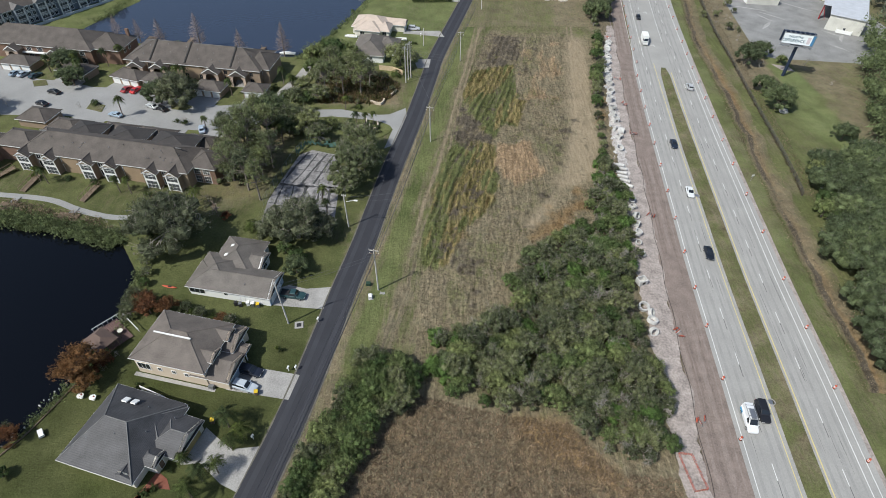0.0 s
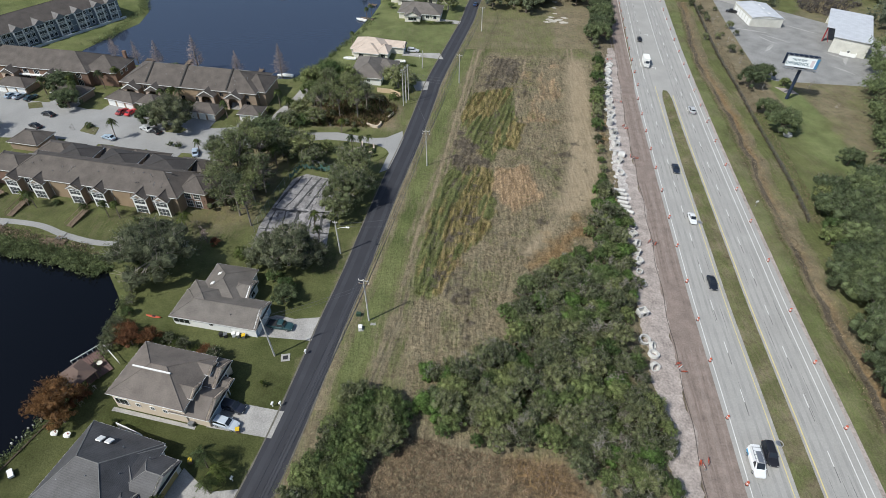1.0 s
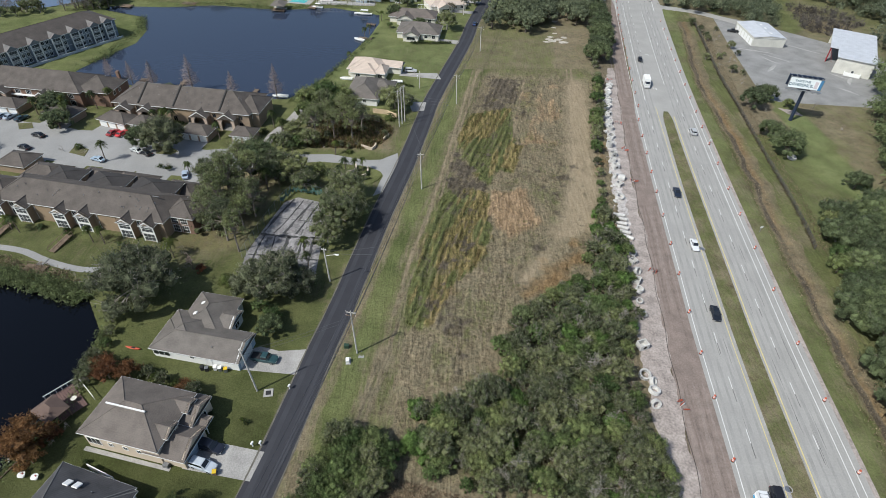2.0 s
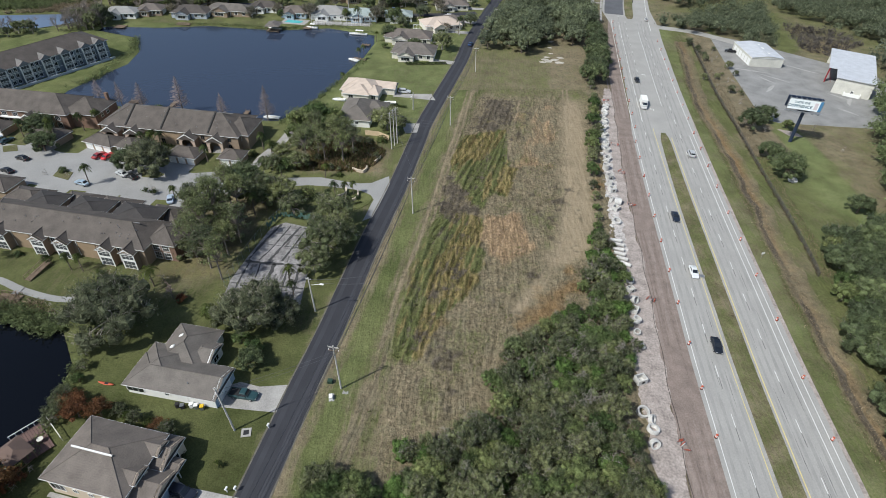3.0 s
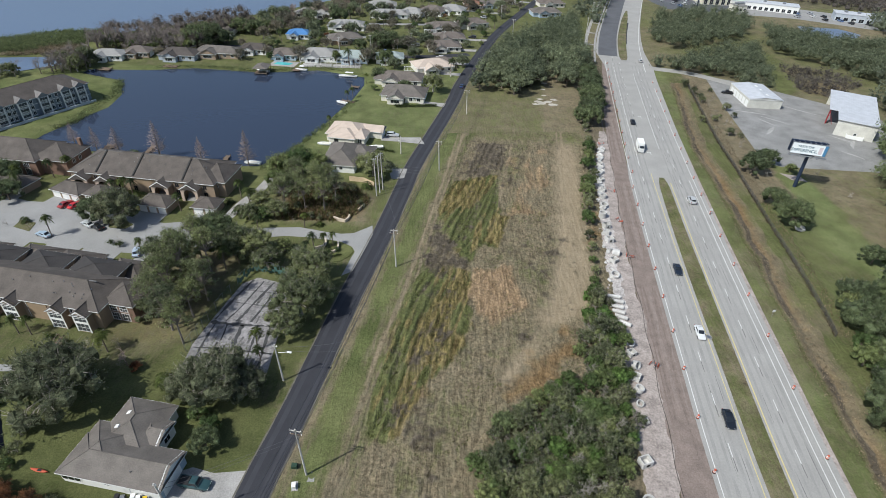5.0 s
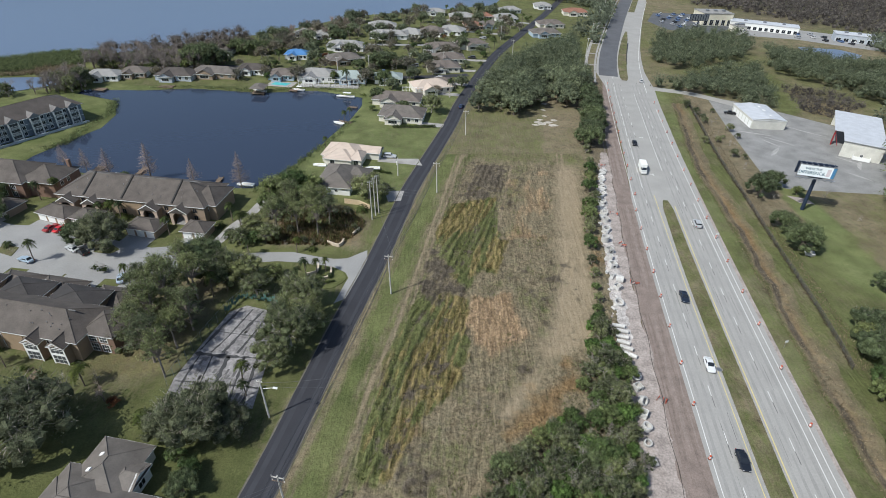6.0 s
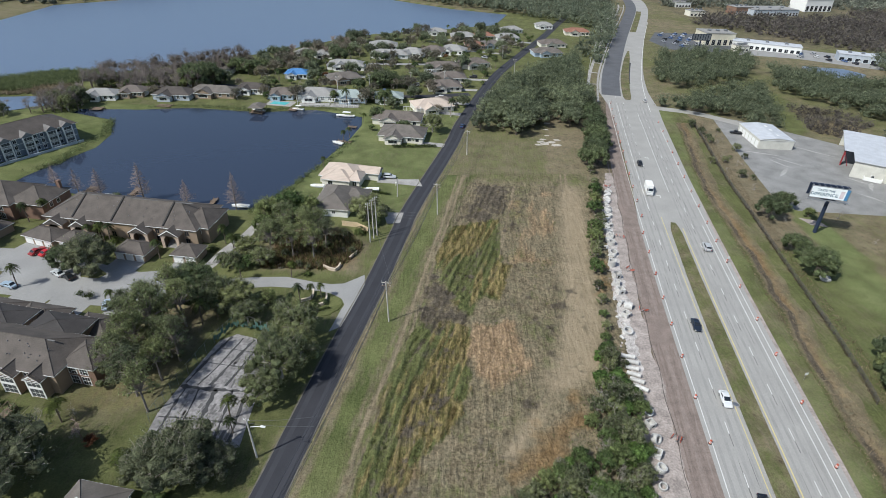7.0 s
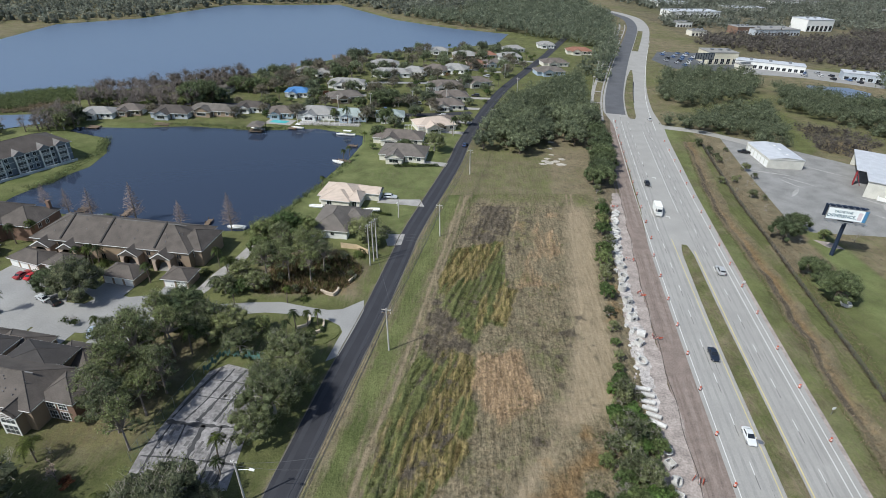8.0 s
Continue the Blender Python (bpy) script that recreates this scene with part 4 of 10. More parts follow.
for poly in ([(-134.5, 173.5), (-130.5, 174.5), (-128.0, 171.0), (-132.0, 169.8)], [(-109.3, 160.9), (-104.3, 159.5), (-103.6, 155.2), (-109.2, 157.1)], [(-85.0, 162.6), (-80.5, 162.8), (-77.0, 160.3), (-78.3, 158.2), (-83, 158.5)]):
    ob = slab("planting_island", poly, 0.14, TURF, 0.12, label="small kerbed grass island in the parking court", kind="structure")
    at = ob.data.attributes.new("zone", "FLOAT_COLOR", "POINT")
    at.data.foreach_set("color", [0.62, 0.0, 0.2, 1.0] * len(ob.data.vertices))
ribbon("driveway", spline([(-57.4, 160.5), (-52.3, 164.9), (-50.2, 173.7), (-47.2, 182.4), (-45.1, 193.2)], 2), -1.6, 1.6, 0.05, CONCRETE)
tagged(LAST[0], "pale concrete path between palms", "path", kind="structure")
slab("driveway", [(-58.3, 153.9), (-48.2, 159.5), (-37.9, 161.5), (-29.4, 162.3), (-21.6, 160.4), (-17.1, 159.7), (-13.6, 160.2), (-8.6, 164.6), (-8.0, 160), (-9.4, 152), (-11.3, 142.5), (-13.9, 140.5), (-13.3, 143.4), (-12.5, 148.5), (-11.9, 151.1), (-13.0, 153.5), (-16.0, 155.5), (-19.3, 156.5), (-22.2, 156.7), (-26.6, 157.4), (-32.5, 157.6), (-48.2, 154.7), (-56.2, 150.5)], 0.052, LOT, label="pale concrete entrance drive with flared mouth", kind="structure")
median_island = slab("planting_island", [(-21.8, 154.9), (-19.2, 156.0), (-15.9, 155.1), (-13.4, 153.2), (-12.4, 151.1), (-13.1, 148.9), (-15.2, 146.5), (-18.3, 145.9), (-22.1, 147.9), (-23.9, 152.1)], 0.16, TURF, 0.14, label="kerbed grass island at the entrance", kind="structure")
at = median_island.data.attributes.new("zone", "FLOAT_COLOR", "POINT")
at.data.foreach_set("color", [0.95, 0.0, 0.0, 1.0] * len(median_island.data.vertices))
court = slab("court", [(-34.8, 138.4), (-26.6, 136.1), (-24.6, 120), (-24.0, 107), (-42.2, 105.5), (-42.5, 114.3), (-41.0, 122.5), (-38.1, 135.8)], 0.05, COURT, label="cracked old grey asphalt court with dark sealed seams", kind="structure")
r = np.random.default_rng(8)
for a, b, wide in (((-40.2, 122.5), (-35.6, 137.5), 0.35), ((-37.6, 122), (-32.9, 137), 0.22), ((-34.9, 122), (-30.2, 136.6), 0.42), ((-31.8, 122), (-28.2, 136), 0.3), ((-41, 121.6), (-24.8, 120.6), 0.45), ((-39.8, 121), (-40.6, 106), 0.3), ((-37.0, 121), (-37.2, 106), 0.22), ((-33.6, 121), (-33.2, 106), 0.5), ((-30.0, 121), (-29.4, 107), 0.28), ((-27.0, 121), (-26.4, 108), 0.4), ((-42, 113.4), (-24.5, 112.2), 0.2), ((-39.4, 129), (-26, 127.4), 0.12), ((-36.5, 133.4), (-26.4, 132), 0.1)):
    a, b = np.array(a), np.array(b)
    line = spline([a, a * 0.6 + b * 0.4 + r.uniform(-0.3, 0.3, 2), b], 0.8)
    ww = wide * np.clip(r.normal(1.0, 0.35, len(line)), 0.2, 1.8)
    ribbon("sealed_seam", line, -ww, ww * r.uniform(0.3, 1, len(line)), 0.058, PATCH, court, 0.004)
for _ in range(46):
    a = np.array([r.uniform(-39.5, -26.5), r.uniform(106.5, 132)])
    n_line = np.array([a, a + np.array([r.uniform(0.1, 0.4), r.uniform(0.8, 2.6)])])
    ribbon("worn_strip", n_line, -r.uniform(0.1, 0.5), r.uniform(0.1, 0.4), 0.0565, TARRED, court, 0.003)
for poly in ([(-38.9, 49.6), (-36.4, 47.7), (-33.3, 45.6), (-28.6, 46.2), (-30.4, 38.1), (-33.6, 39.5), (-38, 43), (-41.3, 42.6)], [(-37.6, 57.4), (-25.4, 55.5), (-24.3, 61), (-33.5, 62.6), (-36.1, 64)], [(-31.1, 84.6), (-27, 83.6), (-21.4, 84.3), (-22.3, 77.8), (-33.8, 78.6), (-33.5, 83.5)], [(-12, 228.5), (-9, 227), (2.6, 228), (4.4, 222), (-6, 223.5), (-12.5, 224)], [(-7.5, 201), (-0.8, 201.5), (-1.4, 194.5), (-5.5, 193.5)], [(2, 266.5), (12, 265), (11.2, 260.8), (0, 263)], [(6, 309), (19.5, 307), (18.6, 303), (5, 305)], [(8, 327), (24, 324), (23, 320.5), (8, 322)], [(14, 350), (29, 350), (28, 346), (14, 346)], [(22, 372), (36, 372), (35, 368), (22, 368)]):
    slab("driveway", poly, 0.055, CONCRETE, label="pale stained concrete house driveway", kind="structure")
slab("garden_bed", [(-44.6, 41.4), (-42.6, 40.2), (-41.5, 38.4), (-44.2, 38.6), (-46.8, 37.0), (-47.4, 35.3), (-46, 38.5)], 0.05, MULCH, label="red mulch planting bed", kind="structure")
ribbon("walkway", spline([(-122, 114), (-111.3, 113.3), (-102.3, 112.6), (-95.9, 111.3), (-88.7, 108.2), (-79.2, 105.8), (-71.2, 106.8), (-66, 109)], 2), -0.9, 0.9, 0.04, LOT)
tagged(LAST[0], "winding grey lakeside footpath", "path", kind="structure")
rs = np.random.default_rng(19)
for cx, cy in ((52.5, 268.5), (55.5, 270), (58.5, 272), (61.5, 275), (55, 275), (57.5, 280), (58.5, 288), (60, 297), (61, 305), (53.5, 272), (60, 268.5)):
    rad = rs.uniform(0.7, 1.7)
    slab("sand_patch", [(cx + 1.5 * rad * math.cos(a) * rs.uniform(0.6, 1.2), cy + rad * math.sin(a) * rs.uniform(0.6, 1.2)) for a in np.linspace(0, 5.6, 9)], 0.03, SAND, 0.05, label="thin white sand in the wood's opening", kind="structure")

# cracks and worn tracks on the highway, wheel ruts on the dirt track
r = np.random.default_rng(12)
TAR = mat("tar_crack", (0.10, 0.10, 0.10), 0.8, var=0.2, bump=0)
RUT = mat("damp_rut", (0.188, 0.150, 0.131), 0.95, var=0.3, scale=1.5, fine=4, bump=0.4)
PALE_RUT = mat("dusty_rut", (0.238, 0.194, 0.170), 0.95, var=0.25, scale=1.5, fine=4, bump=0.4)
STAIN = mat("rubbed_wheel_track", (0.290, 0.283, 0.270), 0.9, var=0.16, scale=4, fine=5, bump=0.05)


def wander(y0, y1, off, amp, width, z, material, name, parent=None):
    k = (hy > y0) & (hy < y1)
    if k.sum() < 3:
        return None
    n = int(k.sum())
    w = np.cumsum(r.normal(size=n)) * amp * 0.25
    w -= np.linspace(w[0], w[-1], n)
    o = off + w
    ww = width * r.uniform(0.6, 1.4, n)
    ww[0] = ww[-1] = 0.01
    return ribbon(name, HIGHWAY[k], o - ww / 2, o + ww / 2, z, material, parent, 0.004)


for off in (-8.4, -6.3, -4.4, 4.6, 6.7, 8.2):
    for y0 in np.arange(20, 330, 19):
        if r.uniform() < 0.62:
            a = y0 + r.uniform(0, 8)
            wander(a, a + r.uniform(8, 15), off + r.normal() * 0.25, 0.12, 0.075, 0.0565, TAR, "tar_crack", road)
for off in (-9.0, -7.3, -5.3, -3.6, 3.9, 5.6, 7.3, 9.0):
    wander(-20, 335, off, 0.06, 0.55, 0.0535, STAIN, "wheel_track", road)
for off, m, w in ((-17.6, RUT, 0.35), (-16.2, PALE_RUT, 0.7), (-14.6, RUT, 0.5), (-13.4, PALE_RUT, 0.8), (-12.3, RUT, 0.4), (-15.4, RUT, 0.3), (-11.4, PALE_RUT, 0.4)):
    for y0 in np.arange(30, 320, 58):
        wander(y0 + r.uniform(0, 10), y0 + 52, off + np.interp(y0, [30, 140, 330], [-0.6, 0, 2.0]), 0.35, w, 0.041 + r.uniform(0, 0.004), m, "wheel_rut", graded)
for s in (-1.5, 1.5):
    w = np.full(len(LANE), 0.5)
    ribbon("wheel_track", LANE, s - w, s + w, 0.054, mat("worn_asphalt", (0.045, 0.046, 0.054), 0.8, var=0.15, scale=4), lane_road, 0.003)
wl = (LANE[:, 1] > 0) & (LANE[:, 1] < 300)
for s in (-3.02, 3.0):
    w = 0.06 + 0.05 * np.abs(np.sin(np.arange(wl.sum()) * 0.7)) + r.uniform(0, 0.1, wl.sum())
    ribbon("gravel_edge", LANE[wl], s - w, s + w, 0.056, mat("pale_edge_grit", (0.13, 0.12, 0.10), 0.95, var=0.4, scale=1), lane_road, 0.05)


# ---- the rough field: furrows, mown rows and tussocks ----
LP, LN, _ = along(LANE)
F_WEST = [tuple(p + q * 3.5) for p, q in zip(LP, LN) if 62 < p[1] < 236]
F_EAST = [h_at(float(v), -23.4) for v in np.arange(236, 108, -6)]
FIELD = F_WEST + F_EAST + [(46, 95), (30, 80), (8, 62)]


def field_kinds(x, y):
    """How much of each growth stands at every place of the field, from 0 to 1, and how deep a rut it lies in."""
    near_poly = lambda polys, w: np.max([soft_in(p, x, y, w) for p in polys], 0)
    v = lambda size, seed: vnoise(x, y, size, seed) - 0.5
    u, w = x * math.cos(0.28) - y * math.sin(0.28), x * math.sin(0.28) + y * math.cos(0.28)
    u = u + 1.2 * v(14, 61) + 0.25 * v(4, 62)
    streak = 0.6 * vnoise(u * 4, w * 0.3, 3.2, 0) + 0.4 * vnoise(u * 4, w * 0.3, 7.1, 0) - 0.5
    o, gr = near_poly(OCHRE_PATCHES, 2.5), near_poly(GREEN_PATCHES, 2.5)
    strip = np.clip(3.2 * np.maximum(o, gr) + 0.8 * v(4, 1) + 0.6 * v(1.4, 2) - 0.2, 0, 1)
    mix = np.clip(0.60 + 0.9 * (o - gr) + 2.6 * streak + 0.9 * v(3.1, 9), 0, 1)
    kinds = {
        "ochre": strip * mix,
        "green": strip * (1 - mix),
        "dark": near_poly(DARK_PATCHES, 2.5) + 0.30 * near_poly(GREY_PATCHES, 4) + 0.9 * v(3, 12) + 0.7 * v(1.1, 13) - 0.15,
        "pink": 1.4 * near_poly(PINK_PATCHES[:1], 3) + 0.6 * near_poly(PINK_PATCHES[1:], 3) + 0.8 * v(5, 14) + 0.7 * streak - 0.2,
        "rust": 1.15 * near_poly(RUST_PATCHES, 3.5) + 0.9 * v(3, 15) - 0.15,
        "mown": near_poly([MOWN], 2.5) + 0.4 * v(3, 16),
    }
    kinds = {k: np.clip(a, 0, 1) for k, a in kinds.items()}
    wob = 0.35 * v(2.0, 50)
    d = np.min([edge_distance(q, x, y, False) for q in RUTS], 0) + wob
    kinds["rut"] = np.exp(-(d / 0.42) ** 2)
    kinds["ridge"] = np.exp(-((d - 0.95) / 0.42) ** 2)
    t = np.min([edge_distance(q, x, y, False) for q in TRACKS], 0) + wob
    kinds["track"] = np.exp(-(t / 0.4) ** 2)
    kinds["streak"] = streak
    return kinds


def build_field():
    st = 0.36
    gx, gy = np.arange(-24, 67, st), np.arange(60, 238, st)
    x, y = np.meshgrid(gx, gy)
    env = np.clip(soft_in(FIELD, x, y, 1.6) * 1.7, 0, 1)
    k = field_kinds(x, y)
    l_off, _ = side(LP, LN, x, y)
    verge = np.clip((np.interp(y, [62, 75, 92, 106, 130], [20, 19, 15.8, 14.6, 14.4]) + 1.6 * (vnoise(x, y, 5, 60) - 0.5) - l_off) / 2.6, 0, 1)
    wild = np.clip(np.maximum(np.maximum(k["ochre"], k["green"]), 0.7 * k["dark"]) * 1.2, 0, 1) * (1 - verge)
    u = x * math.cos(0.28) - y * math.sin(0.28) + 1.2 * (vnoise(x, y, 15, 65) - 0.5) + 0.3 * (vnoise(x, y, 3, 66) - 0.5)
    row = 1 - 2 * np.abs(np.sin(math.pi * u / 2.1 + 2.0 * vnoise(x, y, 12, 4)))
    combed = 1 - 2 * np.abs(np.sin(math.pi * u / 1.35 + 4 * vnoise(x, y, 12, 5)))
    rg = np.random.default_rng(6)
    soft = (1 - wild) * (1 - 0.7 * k["mown"]) * (1 - 0.8 * verge)
    z = wild * (0.30 + 0.24 * row * (0.3 + vnoise(x, y, 5, 64)) + 0.42 * (vnoise(x, y, 1.1, 21) - 0.4) + 0.22 * k["ridge"] - 0.55 * k["rut"] + 0.8 * k["streak"])
    z += soft * (0.05 * combed * vnoise(x, y, 5, 63) + 0.3 * k["streak"] + 0.26 * (vnoise(x, y, 1.0, 22) - 0.4)) - 0.08 * k["track"] * (1 - wild)
    z += rg.normal(size=x.shape) * (0.012 + 0.035 * soft + 0.05 * wild)
    z = -0.09 + env * (0.17 + np.clip(z, -0.07, 1.2))
    lanes = np.interp(l_off, [3, 4.6, 5.6, 6.6, 8.6, 10.2, 11.4, 12.1, 12.9, 13.7, 14.6, 19], [0.30, 0.42, 0.60, 0.98, 0.98, 0.62, 0.50, 0.16, 0.40, 0.16, 0.50, 0.36])
    north = np.clip((y - 222) / 10, 0, 1)
    R = (0.08 + 1.0 * k["green"] + 0.25 * (vnoise(x, y, 11, 31) - 0.4)) * (1 - k["mown"] * 0.7)
    R = R * (1 - north) + 0.50 * north
    R = R * (1 - verge) + (lanes + 0.7 * k["streak"] + 0.35 * (vnoise(x, y, 7, 82) - 0.5)) * verge - 0.38 * k["track"] + 0.4 * (1 - verge) * np.clip((17.5 - l_off) / 3, 0, 1)
    G = 0.95 * k["ochre"] * (1 - verge)
    B = (0.02 + 0.95 * k["dark"]) * (1 - verge) + 0.34 * k["rut"] * wild + 0.10 * k["track"]
    grey = np.clip(np.max([soft_in(q, x, y, 3.5) for q in GREY_PATCHES], 0) + 1.2 * (vnoise(x, y, 3.2, 81) - 0.5) + np.clip((112 - y) / 40, 0, 0.4) - 0.1, 0, 1) * (1 - verge)
    R, B = R + 0.28 * grey, B + 0.10 * grey
    P2, R2, M2 = k["pink"] * (1 - verge), k["rust"] * (1 - verge), np.maximum(k["mown"] * (1 - verge) * (1 - north), 0.7 * k["track"])
    ny, nx = x.shape
    idx = np.arange(ny * nx).reshape(ny, nx)
    f = np.stack([idx[:-1, :-1], idx[:-1, 1:], idx[1:, 1:], idx[1:, :-1]], -1).reshape(-1, 4)
    f = f[(env.reshape(-1)[f] > 0).any(1)]
    used, inv = np.unique(f, return_inverse=True)
    f = inv.reshape(-1, 4)
    me = bpy.data.meshes.new("field")
    me.vertices.add(len(used))
    me.vertices.foreach_set("co", np.stack([x, y, z], -1).reshape(-1, 3)[used].reshape(-1).astype(np.float32))
    me.loops.add(f.size)
    me.loops.foreach_set("vertex_index", f.reshape(-1).astype(np.int32))
    me.polygons.add(len(f))
    me.polygons.foreach_set("loop_start", np.arange(0, f.size, 4, dtype=np.int32))
    me.update(calc_edges=True)
    at = me.attributes.new("zone", "FLOAT_COLOR", "POINT")
    at.data.foreach_set("color", np.stack([R, G, B, np.ones_like(R)], -1).reshape(-1, 4)[used].reshape(-1).astype(np.float32))
    at = me.attributes.new("straw", "FLOAT_COLOR", "POINT")
    at.data.foreach_set("color", np.stack([P2, R2, M2, np.ones_like(R)], -1).reshape(-1, 4)[used].reshape(-1).astype(np.float32))
    tussocky = np.clip((1 - 0.75 * k["mown"]) * (1 - 0.55 * verge) * (1 - 0.6 * north), 0, 1)
    for nm, val in (("rough", tussocky), ("lush", 0.45 * verge * np.clip(lanes - 0.45, 0, 1))):
        at = me.attributes.new(nm, "FLOAT", "POINT")
        at.data.foreach_set("value", val.reshape(-1)[used].astype(np.float32))
    me.materials.append(TURF)
    return tagged(new("field", me), "rough mown field with furrows, ochre and green patches", "field", kind="structure")


build_field()

# ---- plants ----
def leaf_quads(r, centres, normals, size, slim=0.6):
    """Folded diamond leaves or leaf sprays, one at each centre."""
    n = len(centres)
    t = np.cross(normals, r.normal(size=(n, 3)))
    t /= np.linalg.norm(t, axis=1)[:, None] + 1e-9
    b = np.cross(normals, t)
    s = size * r.uniform(0.6, 1.35, n)[:, None]
    return np.stack([centres - t * s - b * s * slim * 0.9, centres + t * s * 1.1, centres + b * s * slim * 1.5], 1)


def lobes_of(r, R, z0, H, n, small=1.0):
    """Overlapping clumps that make up a domed crown: centre and radius."""
    out = [(np.array([0, 0, z0 + H * 0.5]), R * 0.5)]
    for i in range(n):
        a = 2.4 * i + r.uniform(-0.5, 0.5)
        u = 0.9 * math.sqrt((i + 0.6) / n) * r.uniform(0.85, 1.12)
        dome = math.sqrt(max(0.05, 1 - (u * 0.95) ** 2))
        z = z0 + H * (0.18 + 0.66 * dome * r.uniform(0.72, 1.05))
        if u > 0.6 and r.uniform() < 0.4:
            z = z0 + H * r.uniform(0.15, 0.4)
        out.append((np.array([math.cos(a) * R * u, math.sin(a) * R * u, z]), R * r.uniform(0.34, 0.56) * small))
    return out


def shoots(r, centres, axes, size):
    """Slender pointed sprays that stand out of a crown along the given axes."""
    n = len(centres)
    b = np.cross(axes, r.normal(size=(n, 3)))
    b /= np.linalg.norm(b, axis=1)[:, None] + 1e-9
    s = size * r.uniform(0.55, 1.5, n)[:, None]
    return np.stack([centres - b * s * 0.55 - axes * s * 0.7, centres + b * s * 0.55 - axes * s * 0.5, centres + axes * s * 2.3], 1)


def cloud(r, lobes, n, size, up=0.45, slim=0.6, flat=0.95, fill=0.5, feather=0.0, tuft=1):
    w = np.array([q[1] ** 2 for q in lobes])
    total, n = n, max(1, n // tuft)
    pick = r.choice(len(lobes), n, p=w / w.sum())
    c = np.array([q[0] for q in lobes])[pick]
    rad = np.array([q[1] for q in lobes])[pick]
    d = r.normal(size=(n, 3))
    d[:, 2] = np.abs(d[:, 2]) * 0.9 + d[:, 2] * 0.25
    d /= np.linalg.norm(d, axis=1)[:, None]
    rr = rad * (1 - fill * (1 - r.uniform(0, 1, n) ** 0.35)) * np.clip(r.normal(1.0, 0.17, n), 0.6, 1.5)
    pos = c + d * rr[:, None] * np.array([1, 1, flat])
    if tuft > 1:
        pos, d = np.repeat(pos, tuft, 0), np.repeat(d, tuft, 0)
        n = len(pos)
        pos = pos + (r.normal(size=(n, 3)) * np.array([1, 1, 1.2]) + d * np.abs(r.normal(size=(n, 1))) * 0.8) * size * 1.7
        order = r.permutation(n)
        pos, d = pos[order], d[order]
    nrm = d * 0.7 + r.normal(size=(n, 3)) * 0.55 + np.array([0, 0, up])
    nrm /= np.linalg.norm(nrm, axis=1)[:, None]
    k = int(n * (1 - feather))
    out = leaf_quads(r, pos[:k], nrm[:k], size, slim)
    if feather:
        ax = d[k:] * 0.6 + r.normal(size=(n - k, 3)) * 0.5 + np.array([0, 0, 0.55])
        ax /= np.linalg.norm(ax, axis=1)[:, None]
        out = np.concatenate([out, shoots(r, pos[k:], ax, size * 0.8)])
    return out


def core_quads(r, lobes, shrink=0.72, flat=0.9):
    """The close inner mass of a crown, as faceted clumps."""
    out = []
    for c, rad in lobes:
        nu, nv = 5, 3
        ring = []
        for j in range(nv + 1):
            ph = math.pi * (j / nv - 0.5)
            ring.append([c + rad * shrink * r.uniform(0.8, 1.1) * np.array([math.cos(ph) * math.cos(2 * math.pi * i / nu), math.cos(ph) * math.sin(2 * math.pi * i / nu), flat * math.sin(ph)]) for i in range(nu)])
        for j in range(nv):
            for i in range(nu):
                a, b, c2, d = ring[j][i], ring[j][(i + 1) % nu], ring[j + 1][(i + 1) % nu], ring[j + 1][i]
                out += [[a, b, c2], [a, c2, d]]
    return np.array(out)


def limbs(r, mb, lobes, trunk_top, r0, n=6):
    for c, rad in lobes[1:]:
        mid = Vector(trunk_top).lerp(Vector(c), 0.5) + Vector((r.uniform(-0.3, 0.3), r.uniform(-0.3, 0.3), 0.3))
        mb.tube(trunk_top, mid, r0 * 0.5, r0 * 0.3, 4, False)
        mb.tube(mid, c, r0 * 0.3, r0 * 0.08, 4, False)


def broad_tree(name, label, seed, R, z0, H, leaves, size, material, bark=BARK, nlobes=9, up=0.45, fill=0.6, core=0.72, twigs=0, small=1.0, feather=0.6, tuft=9):
    """Trunk with limbs, and a crown of many small leaf sprays with an uneven outline."""
    r = np.random.default_rng(seed)
    root = empty(name, pose(0, 0, -50), label, "tree" if H > 3.2 else "shrub")
    lobes = lobes_of(r, R, z0, H, nlobes, small)
    mb = MB()
    top = (r.uniform(-0.2, 0.2), r.uniform(-0.2, 0.2), z0 + H * 0.2)
    mb.tube((0, 0, -0.2), top, R * 0.06 + 0.06, R * 0.035 + 0.04, 7, False)
    limbs(r, mb, lobes, top, R * 0.055 + 0.03)
    if twigs:
        for _ in range(twigs):
            c, rad = lobes[r.integers(len(lobes))]
            d = r.normal(size=3)
            d[2] = abs(d[2]) + 0.3
            d /= np.linalg.norm(d)
            mb.tube(c + d * rad * 0.4, c + d * rad * r.uniform(1.1, 1.5), 0.035, 0.012, 3, False)
    mb.make("trunk", bark, root)
    q = cloud(r, lobes, leaves, size, up, fill=fill, feather=feather, tuft=tuft)
    if core:
        q = np.concatenate([q, core_quads(r, lobes, core)])
    quads_mesh("crown", q, material, root)
    return root


